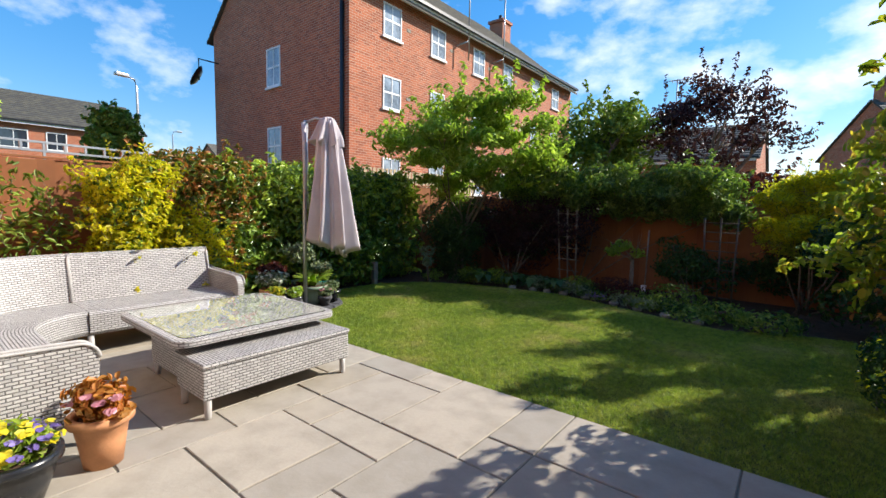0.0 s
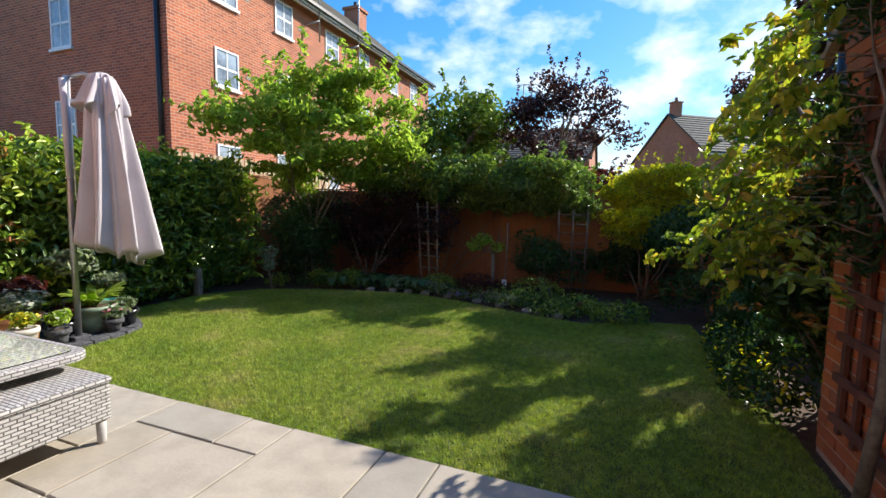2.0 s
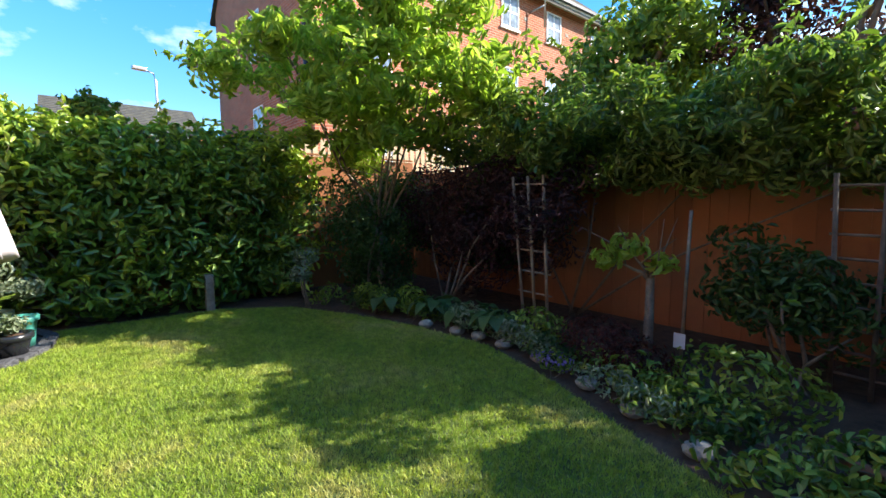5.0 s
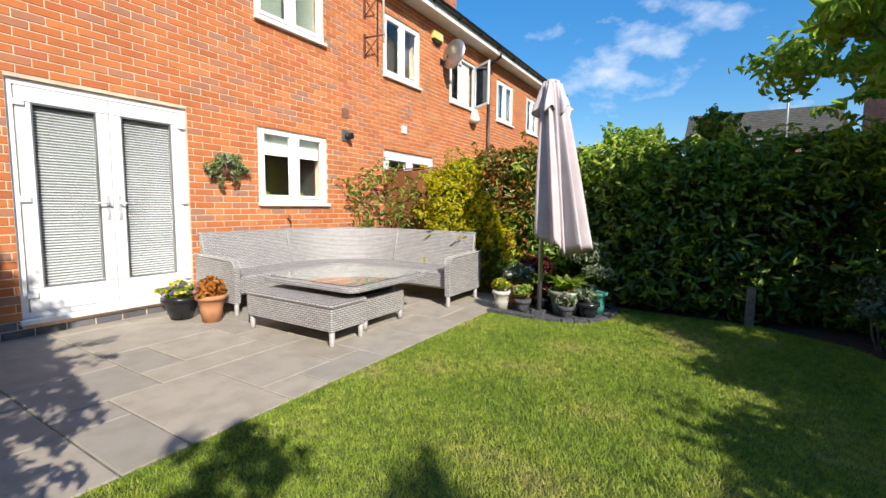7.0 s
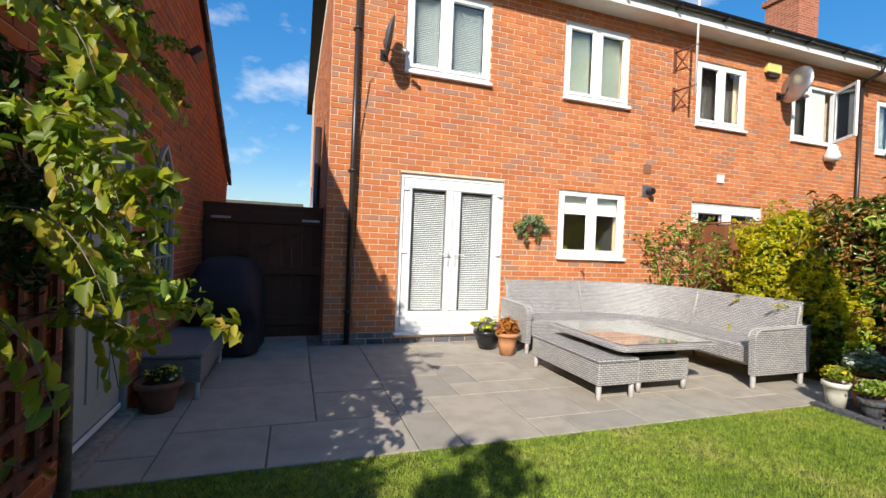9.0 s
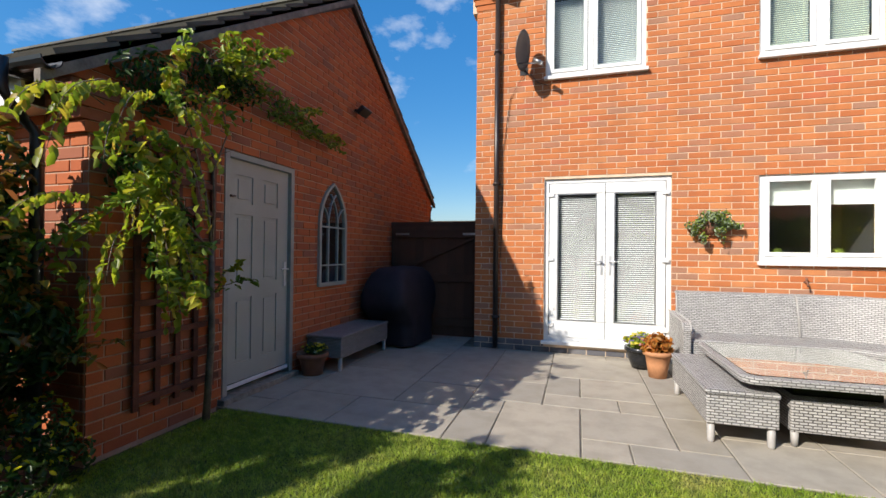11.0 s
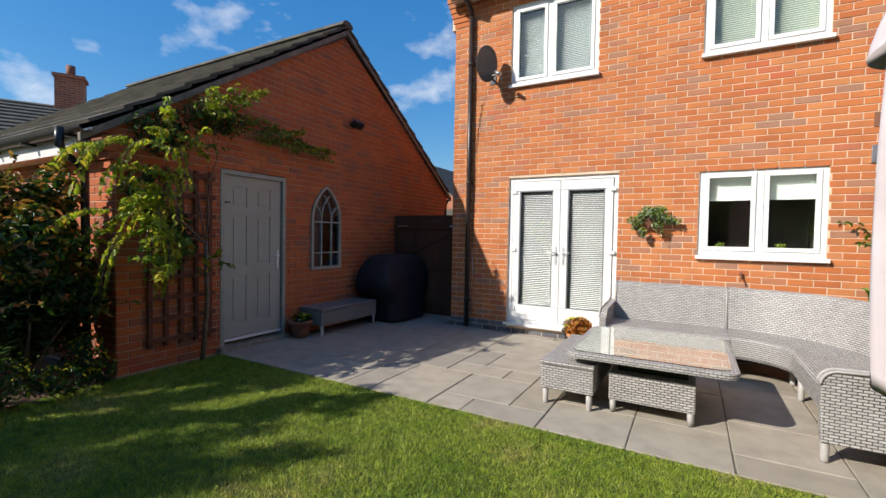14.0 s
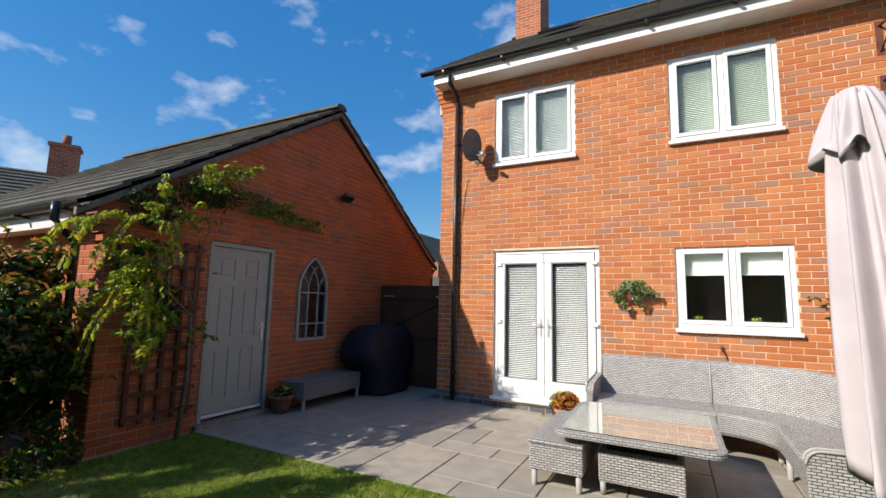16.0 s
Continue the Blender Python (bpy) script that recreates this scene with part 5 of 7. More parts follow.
foliage(e, 0.26, 0.18, 350, 0.03, L_DARK, 13, ((L_YELLOWF, 36, 0.03), (L_WHITEF, 12, 0.028)), 0.08)

# curved kerb of slate and the group of pots under the umbrella
bm = bmesh.new()
pts = [(2.46, -2.92), (2.44, -3.1), (2.43, -3.45), (2.46, -3.75), (2.58, -3.98), (2.85, -4.12), (3.2, -4.15), (3.55, -4.0), (3.6, -2.92)]
prism(bm, pts, "z", -0.02, 0.012)
tagged(part("gravel_bed", bm, M_GRAVEL, kind="structure"), "dark slate bed under the flower pots", "gravel bed")
kb = thing("edging_kerb", (0, 0, 0), 0, "low dark stone edging round the group of pots", "kerb")
rg = random.Random(8)
for (a, b), (c, d) in zip(pts[:7], pts[1:8]):
    ln = math.hypot(c - a, d - b)
    n = max(1, round(ln / 0.16))
    for i in range(n):
        o = bx("edging_block", (0.003, ln / n - 0.003, -0.05, 0.05, -0.03, 0.028 + rg.uniform(0, 0.006)), M_GRAVEL, kb, bevel=0.006)
        o.matrix_basis = pose(a + (c - a) * i / n, b + (d - b) * i / n, 0, 0, 0, math.degrees(math.atan2(d - b, c - a)))

POTS = [  # x, y, radius, height, pot, what grows, foliage radius, its height, flowers, words
    (2.56, -3.03, 0.095, 0.22, M_CREAMPOT, L_GOLDGREEN, 0.15, 0.29, ((L_YELLOWF, 22, 0.04),), "cream pot of yellow pansies on the slate edging"),
    (2.83, -3.14, 0.15, 0.28, M_TERRA, L_GREY, 0.25, 0.40, ((L_WHITEF, 150, 0.03),), "terracotta pot of white flowers in the group of pots"),
    (2.57, -3.28, 0.085, 0.15, M_GRAVEL, L_LIGHT, 0.15, 0.25, ((L_WHITEF, 20, 0.02), (L_YELLOWF, 8, 0.02)), "small grey pot of pale flowers"),
    (2.80, -3.44, 0.09, 0.15, M_BLKPOT, L_RED, 0.16, 0.26, (), "small black pot with dark red leaves"),
    (2.80, -3.70, 0.19, 0.26, M_GREENPOT, L_LIGHT, 0.10, 0.30, (), "wide pale green glazed pot with broad upright leaves"),
    (2.60, -3.76, 0.08, 0.13, M_GRAVEL, L_GREY, 0.15, 0.20, ((L_PINKF, 14, 0.03),), "small grey pot with pink flowers"),
    (2.72, -3.96, 0.11, 0.17, M_BLKPOT, L_GREY, 0.15, 0.24, (), "dark pot with silvery leaves"),
    (3.05, -3.28, 0.11, 0.20, M_DKTERRA, L_RED, 0.25, 0.48, (), "pot with a dark red feathery plant behind the others"),
    (3.00, -4.0, 0.09, 0.24, M_TEAL, L_GREY, 0.20, 0.46, (), "turquoise pot with green leaves"),
    (3.20, -3.80, 0.13, 0.26, M_GREENPOT, L_GREY, 0.32, 0.66, (), "pot with a tall grey-purple leafy plant"),
]
for i, (x, y, r, h, m, lf, fr, fz, fl, words) in enumerate(POTS):
    e = pot("flower_pot", (x, y, 0.012), r, h, m, words, 0.7, 0.012, "pots under the umbrella")
    foliage(e, fz, fr, 260 if fr < 0.2 else 520, 0.05 if fr < 0.2 else 0.07, lf, 40 + i, fl, fr * 0.55)
    if "broad upright" in words:
        rg2 = random.Random(4)
        bm = bmesh.new()
        for k in range(40):
            a = rg2.uniform(0, math.tau)
            ln, w = rg2.uniform(0.26, 0.44), rg2.uniform(0.026, 0.040)
            sx, sy = -math.sin(a), math.cos(a)
            prev = None
            for j in range(6):
                t = j / 5
                out = 0.03 + ln * 0.62 * t ** 1.3
                z = h - 0.02 + ln * 0.85 * t - 0.16 * t * t
                ww = w * math.sin(math.pi * (0.12 + 0.86 * t)) + 0.002
                row = [bm.verts.new((math.cos(a) * out + sx * s * ww, math.sin(a) * out + sy * s * ww, z + (0.008 if s == 0 else 0))) for s in (-1, 0, 1)]
                if prev:
                    for q in (0, 1):
                        bm.faces.new((prev[q], prev[q + 1], row[q + 1], row[q])).smooth = True
                prev = row
        part("leaf_rosette", bm, L_LIGHT, e)

# hanging wall basket
hb = thing("wall_basket", (1.13, 0, 1.55), 0, "terracotta half basket of trailing green leaves hung on the brick wall", "hanging basket")
bm = bmesh.new()
n = 14
rings = []
for r, z in ((0.0, -0.06), (0.07, -0.04), (0.115, 0.03), (0.135, 0.10), (0.125, 0.10), (0.10, 0.07), (0, 0.06)):
    rings.append([bm.verts.new((r * math.cos(math.pi + math.pi * k / n), -0.008 + r * math.sin(math.pi + math.pi * k / n), z)) for k in range(n + 1)])
for a, b in zip(rings, rings[1:]):
    for k in range(n):
        bm.faces.new((a[k], a[k + 1], b[k + 1], b[k])).smooth = True
bmesh.ops.remove_doubles(bm, verts=bm.verts, dist=0.0005)
part("basket", bm, M_DKTERRA, hb)
bl = [(0, -.12, .12, .13, .11, .07), (-.14, -.10, .07, .07, .07, .08), (.15, -.1, .06, .07, .06, .07), (-.18, -.08, -.02, .04, .05, .06), (.06, -.14, .0, .06, .05, .08), (.10, -.12, -.12, .03, .03, .06), (.2, -.1, .04, .07, .03, .03)]
bl += [(.26, -.09, .03, .05, .04, .04), (-.24, -.09, .05, .05, .04, .05), (-.10, -.13, -.10, .035, .03, .07), (.02, -.12, .17, .16, .08, .05)]
p, d = blob_points(bl, 620, 5, 0.3)
leaf_mesh("foliage", p, d, 0.042, L_GREY, hb, 0.55, 0.4, 6)
leaf_mesh("fresh_leaves", p + 0.01, d, 0.04, L_LIGHT, hb, 0.55, 0.4, 7)

# ---------------- fittings on the walls ----------------
def downpipe(x, ztop, label, y=-0.055, r=0.034, swan=None, mat=M_PIPE):
    e = thing("downpipe", (x, y, 0), 0, label, "downpipe")
    pts = [(0, 0, 0.03), (0, 0, ztop)]
    tb("pipe", pts, r, mat, e, n=12)
    if swan:
        tb("swan_neck", [(0, 0, ztop - 0.01), (0, -0.02, ztop + 0.07), (0, swan + 0.04, ztop + 0.20), (0, swan, ztop + 0.33)], r * 1.02, mat, e, n=12)
    z = 0.4
    while z < ztop:
        bm = bmesh.new()
        tube(bm, [(0, 0, z), (0, 0, z + 0.045)], r * 1.18, 12)
        box(bm, -0.055, 0.055, 0.02, -y - 0.002, z + 0.01, z + 0.035)
        part("clip", bm, mat, e)
        z += 1.75
    return e


downpipe(-1.37, 4.62, "dark brown rainwater downpipe on the house wall", swan=-0.33)
downpipe(8.20, 4.62, "dark brown rainwater downpipe between two houses", swan=-0.33)
tb_cable = tb("cable", [(-1.30, -0.02, 0.2), (-1.32, -0.03, 0.5), (-1.29, -0.03, 0.8), (-1.31, -0.02, 1.15)], 0.006, M_METAL)
tagged(tb_cable, "thin grey cable beside the downpipe", "cable")


def sat_dish(loc, rz, tilt, label, r=0.24, mat=None):
    e = thing("satellite_dish", loc, 0, label, "satellite dish")
    mat = mat or plain("dish_grey", (0.10, 0.10, 0.105), 0.5, var=0.1, scale=8, bmp=0)
    bm = bmesh.new()
    lathe(bm, [(0, 0), (r * 0.4, 0.008), (r * 0.75, 0.032), (r, 0.062), (r, 0.068), (r * 0.75, 0.04), (r * 0.4, 0.016), (0, 0.008)], 28)
    o = part("dish", bm, mat, e)
    o.matrix_basis = pose(-0.04, -0.27, 0.14, 90 - tilt, 0, rz)
    bm = bmesh.new()
    tube(bm, [(0, -0.003, 0), (0.0, -0.14, 0.0), (-0.05, -0.2, 0.12)], 0.014)
    box(bm, -0.05, 0.05, -0.012, -0.001, -0.07, 0.07)
    part("wall_bracket", bm, M_BLACK, e)
    dv = pose(0, 0, 0, 90 - tilt, 0, rz).to_3x3() @ Vector((0, 0, 1))
    c = Vector((-0.04, -0.27, 0.14))
    lnb = c + dv * 0.30 - Vector((0, 0, 0.16))
    bm = bmesh.new()
    tube(bm, [c - Vector((0, 0, 0.16)), lnb], 0.009)
    tube(bm, [lnb, lnb - dv * 0.09 + Vector((0, 0, 0.045))], 0.026, 10)
    part("feed_arm", bm, M_METAL, e)
    return e


sat_dish((-1.03, 0, 3.66), 78, -10, "small dark satellite dish on a wall bracket beside the upstairs window")
sat_dish((6.02, 0, 4.16), 78, -10, "grey satellite dish on the neighbouring house", 0.31, M_METAL)
tagged(tb("cable", [(-1.02, -0.03, 3.6), (-1.2, -0.02, 3.3), (-1.29, -0.02, 2.6), (-1.31, -0.02, 1.2)], 0.004, M_BLACK), "thin black aerial cable on the brickwork", "cable")
tagged(tb("cable", [(-0.95, -0.03, 3.60), (-0.85, -0.03, 3.47), (-0.72, -0.03, 3.42), (-0.70, -0.03, 3.34), (-0.8, -0.03, 3.33)], 0.004, M_BLACK), "loop of black cable under the dish", "cable")

ae = thing("aerial_mast", (3.66, 0, 3.9), 0, "white television aerial mast on two rusty brackets", "aerial")
tb("mast", [(0.1, -0.32, -0.1), (0.1, -0.32, 2.6)], 0.018, M_WHITE, ae)
for z in (0.0, 0.62):
    bm = bmesh.new()
    tube(bm, [(0, -0.003, z), (0.1, -0.34, z + 0.02)], 0.014, 6)
    tube(bm, [(0, -0.003, z - 0.3), (0.07, -0.24, z)], 0.010, 6)
    box(bm, -0.03, 0.03, -0.012, -0.001, z - 0.33, z + 0.06)
    part("bracket", bm, M_TRELLIS, ae)
tagged(bx("wall_vent", (3.12, 3.27, -0.014, -0.002, 2.54, 2.69), M_DKTERRA, bevel=0.003), "brown terracotta air brick in the wall", "vent")
fl = thing("boiler_flue", (3.20, 0, 2.27), 0, "black boiler flue with a grey wall collar", "flue")
bx("collar", (-0.09, 0.09, -0.02, -0.001, -0.09, 0.09), M_METAL, fl, bevel=0.004)
tb("outlet", [(0.02, -0.01, -0.01), (0.02, -0.13, -0.01)], 0.05, M_BLACK, fl, n=14)
tagged(bx("wall_vent", (4.66, 4.80, -0.03, -0.001, 2.52, 2.66), M_UPVC, bevel=0.006), "white plastic vent cover on the neighbouring house", "vent")
ab = thing("alarm_box", (5.80, 0, 4.52), 0, "yellow and black burglar alarm box under the eaves", "alarm box")
bx("cover", (-0.17, 0.17, -0.09, -0.002, 0.0, 0.16), M_YELLOWBOX, ab, bevel=0.02)
bx("strobe", (-0.13, 0.13, -0.085, -0.002, -0.07, -0.002), M_BLACK, ab, bevel=0.02)
tap = thing("outside_tap", (2.05, 0, 0.98), 0, "small brass outside tap on the brick wall behind the sofa", "tap")
tb("spout", [(0, 0, 0), (0, -0.07, 0.0), (0, -0.09, -0.05)], 0.011, M_DKTERRA, tap)
tb("lever", [(0, -0.05, 0.0), (0, -0.05, 0.05)], 0.012, M_DKTERRA, tap)
fl = thing("security_floodlight", (-3.11, -0.70, 3.08), 90, "small black floodlight on the garage gable", "floodlight")
bx("bracket", (-0.03, 0.03, -0.10, -0.001, -0.015, 0.015), M_BLACK, fl)
o = bx("lamp_head", (-0.11, 0.11, -0.03, 0.03, -0.06, 0.06), M_BLACK, fl, bevel=0.01)
o.matrix_basis = pose(0, -0.13, -0.02, 50, 0, 0)
dp = thing("downpipe", (-3.25, -4.31, 1.7), 0, "black rainwater pipe at the garage corner", "downpipe")
tb("pipe", [(0.05, 0, 0.55), (0.05, 0.0, 0.40), (0.0, 0.1, 0.30), (0.0, 0.20, 0.20), (0.0, 0.21, -1.7)], 0.034, M_BLACK, dp, n=12)
dp = thing("downpipe", (-3.14, 2.38, 0.1), 0, "black rainwater pipe at the back corner of the garage", "downpipe")
tb("pipe", [(0.0, 0.12, 2.05), (0.0, 0.02, 1.9), (0.0, 0.0, 0)], 0.034, M_BLACK, dp, n=12)
dp = thing("waste_pipe", (-1.72, 1.8, 0.0), 0, "dark soil pipe up the side wall of the house", "downpipe")
tb("pipe", [(0.0, 0.0, 0), (0.0, 0.0, 3.1)], 0.05, M_PIPE, dp, n=12)
tb("pipe", [(0.0, 1.5, 0), (0.0, 1.5, 2.3)], 0.04, M_METAL, dp, n=12)

# trellis on the garage wall
tr = thing("trellis", (-3.105, -3.68, 0.20), 90, "dark red-brown wooden trellis on the garage wall behind the climber", "trellis")
for i in range(5):
    x = 0.02 + i * 0.155
    bx("upright_slat", (x - 0.004, x + 0.036, -0.034, -0.014, 0.0, 1.82), M_TRELLIS, tr)
for j in range(9):
    z = 0.06 + j * 0.21
    bx("cross_slat", (0.0, 0.70, -0.056, -0.036, z - 0.004, z + 0.036), M_TRELLIS, tr)

# ---------------- planting ----------------
def hedge_blobs(y0, y1, x, ztop, seed, depth=0.42, front=0.36):
    rg = random.Random(seed)
    out = []
    y = y0
    while y > y1:
        for z in (0.25, 0.65, 1.05, 1.4, ztop - 0.32):
            out.append((x + rg.uniform(-.06, .08), y + rg.uniform(-.1, .1), z, front + rg.uniform(-.05, .06), 0.34, 0.30 + rg.uniform(0, .04)))
        y -= 0.34
    return out


bush("laurel_hedge", (3.85, -4.6, -0.035), hedge_blobs(-3.05, -6.5, 3.84, 1.97, 1), 16500, 0.105, L_LAUREL, "tall dense glossy green laurel hedge along the fence", "hedge", 21, 0.42,
     twigs=330, twig_len=0.30, twig_leaf=L_LAUREL_NEW, extra=((L_LAUREL_NEW, 0.8, 0.66),), stems=12, shell=0.62)
bush("photinia", (3.70, -2.65, -0.035), hedge_blobs(-2.35, -3.05, 3.70, 1.98, 2), 5200, 0.085, L_LAUREL, "photinia shrub with bronze-red young growth along the top", "shrub", 22, 0.4,
     twigs=110, twig_len=0.3, twig_leaf=L_PHOTINIA, extra=((L_PHOTINIA, 1.6, 0.55),), stems=6, shell=0.55)
bush("golden_shrub", (3.50, -1.85, -0.035), [(3.45, -1.85, 1.25, .32, .38, .42), (3.45, -1.75, .75, .30, .36, .4), (3.5, -2.0, 1.62, .26, .28, .24), (3.45, -1.65, 1.50, .24, .22, .18), (3.5, -1.8, .4, .3, .4, .35), (3.55, -2.15, 1.2, .25, .2, .3), (3.36, -2.35, .85, .22, .3, .4), (3.36, -2.6, .6, .18, .25, .35)], 2600, 0.07, L_GREEN,
     "bushy shrub with bright golden yellow leaves beside the sofa", "shrub", 23, 0.5, extra=((L_GOLD, 3.0, 0.34),), stems=5, shell=0.25, twigs=150, twig_len=0.36, twig_leaf=L_GOLD)
bush("climber", (3.45, -0.45, -0.035), [(3.30, -.22, 1.45, .22, .14, .35), (3.35, -.3, .95, .28, .22, .4), (3.6, -.85, 1.25, .3, .35, .28), (3.5, -1.0, .8, .32, .45, .3), (3.75, -.35, 1.7, .25, .15, .2), (3.65, -1.25, 1.15, .25, .25, .25)], 380, 0.085, L_GREEN,
     "loose climbing shrub with green and reddish leaves by the fence", "shrub", 24, 0.38, extra=((L_PHOTINIA, 0.15, 0.5), (L_LIGHT, 0.6, 0.2)), stems=6, r=0.012, shell=0.2, twigs=45, twig_len=0.4)
bx("fence_post_stub", (3.40, 3.48, -5.46, -5.38, -0.05, 0.38), M_WEATHERED, None, "short weathered timber post at the foot of the hedge")
bpy.data.objects["fence_post_stub"]["category"] = "post"

# small tree in the far corner, and the mass along the back fence
bush("rowan_tree", (2.85, -7.22, -0.035), clumps((2.3, -6.85, 2.48), (1.9, 1.3, 0.98), 54, 4, 0.18) + [(2.2, -6.75, 2.0, .35, .3, .25), (3.2, -5.6, 2.5, .4, .3, .3), (2.0, -6.9, 2.9, .4, .4, .3), (3.0, -7.0, 1.7, .4, .4, .25), (1.2, -7.2, 2.2, .4, .3, .3), (3.3, -6.9, 3.1, .35, .4, .3)], 10500, 0.115, L_LIGHT, "small spreading tree with fresh light green leaves above the fence", "tree", 25, 0.33,
     shell=0.15, fork_h=0.85, trunk_r=0.045, droop=1.0, twigs=240, twig_len=0.45)
bush("red_acer", (1.85, -7.35, -0.035), clumps((1.75, -7.75, 1.0), (1.5, 0.5, 0.85), 30, 7, 0.40), 14000, 0.06, L_PURPLE, "very dark purple-red japanese maple in the border", "shrub", 26, 0.3, stems=5, shell=0.4)
bush("corner_shrub", (2.9, -7.0, -0.035), clumps((3.15, -7.4, 0.85), (0.85, 0.9, 0.85), 26, 9, 0.40), 8500, 0.06, L_DARK, "low dark green shrub in the shaded corner", "shrub", 27, 0.45, stems=5)
bush("shade_shrub", (2.3, -8.15, -0.035), clumps((2.3, -8.2, 0.85), (1.5, 0.4, 0.8), 22, 72, 0.36), 6500, 0.075, L_DARK, "mass of dark evergreen leaves against the fence", "shrub", 72, 0.42, stems=8)
bush("shade_shrub", (-2.4, -8.15, -0.035), clumps((-2.6, -8.2, 0.45), (1.3, 0.35, 0.45), 12, 73, 0.4), 2600, 0.07, L_DARK, "low dark evergreen shrubs against the fence", "shrub", 73, 0.42, stems=5)
bush("variegated_shrub", (2.95, -6.25, -0.035), [(2.98, -6.3, .55, .14, .16, .12), (2.9, -6.2, .38, .1, .12, .1)], 260, 0.05, L_GREY, "small shrub with pale variegated leaves", "shrub", 28, 0.5, stems=4, r=0.01)
rg = random.Random(31)
CLIMB = []
for k in range(96):
    x = rg.uniform(-1.55, 2.3)
    z = rg.uniform(1.30, 2.02)
    CLIMB.append((x, -8.15 + rg.uniform(-0.35, 0.55) * (0.4 + (z > 1.5)), z, rg.uniform(.14, .30), rg.uniform(.14, .26), rg.uniform(.10, .24)))
bush("fence_climber", (0.9, -8.3, -0.035), CLIMB, 17000, 0.085, L_CLIMBER, "dense evergreen climber spilling over the back fence", "climber", 29, 0.34,
     extra=((L_GREEN, 0.6, 0.72),), stems=4, r=0.014, shell=0.3, droop=0.6, twigs=300, twig_len=0.32, twig_leaf=L_CLIMBER)
bush("apple_tree", (-0.27, -7.50, -0.035), [(-.12, -7.45, .80, .16, .15, .10), (-.34, -7.5, .70, .12, .12, .07), (.02, -7.42, .70, .12, .12, .08)], 190, 0.085, L_LIGHT,
     "slender young fruit tree with a pale trunk in the border", "tree", 30, 0.42, fork_h=0.62, trunk_r=0.040, shell=0.2)
bush("golden_tree", (-2.4, -8.05, -0.035), clumps((-2.46, -7.95, 1.27), (0.86, 0.55, 0.66), 30, 12, 0.32), 11000, 0.05, L_GOLDGREEN, "feathery shrub turning bright golden yellow towards its top", "shrub", 31, 0.35,
     extra=((L_GOLD, 2.4, 0.52),), stems=6, shell=0.4, twigs=280, twig_len=0.28, twig_leaf=L_GOLD)
bush("border_shrub", (-1.1, -7.7, -0.035), clumps((-1.2, -7.8, 0.55), (0.9, 0.45, 0.5), 10, 13, 0.4), 2200, 0.06, L_DARK, "dark shrub in the shade of the back border", "shrub", 32, 0.42, stems=5)
bush("border_shrub", (-3.2, -6.9, -0.035), clumps((-3.2, -7.0, 0.8), (0.9, 0.8, 0.75), 12, 15, 0.45), 4200, 0.07, L_DARK, "dark green shrub in the corner of the border", "shrub", 33, 0.42, stems=5)
bush("trained_shrub", (-3.4, -4.5, -0.035), clumps((-3.38, -4.42, 0.98), (0.55, 0.48, 1.0), 28, 16, 0.38), 7500, 0.075, L_DARK, "large dark evergreen shrub with reddish young leaves by the garage corner", "shrub", 34, 0.42,
     extra=((L_PHOTINIA, 0.7, 0.50),), stems=7, shell=0.5, twigs=90, twig_len=0.3, twig_leaf=L_PHOTINIA)
bush("variegated_border_plant", (-2.86, -4.35, -0.035), [(-2.88, -4.4, .15, .16, .22, .14), (-2.9, -4.8, .2, .2, .25, .2), (-2.95, -5.3, .18, .2, .3, .18), (-3.05, -4.18, .28, .16, .14, .2), (-2.95, -4.1, .12, .12, .1, .12)], 1700, 0.045, L_DARK, "low yellow-edged evergreen at the lawn's edge", "shrub", 35, 0.5,
     extra=((L_GOLD, 0.14, 0.3),), stems=5, r=0.008)
bush("border_shrub", (-3.2, -5.7, -0.035), clumps((-3.25, -5.75, 0.34), (0.38, 0.85, 0.36), 16, 81, 0.45), 4200, 0.06, L_DARK, "low dark planting filling the side border", "shrub", 81, 0.42, stems=5, r=0.01)

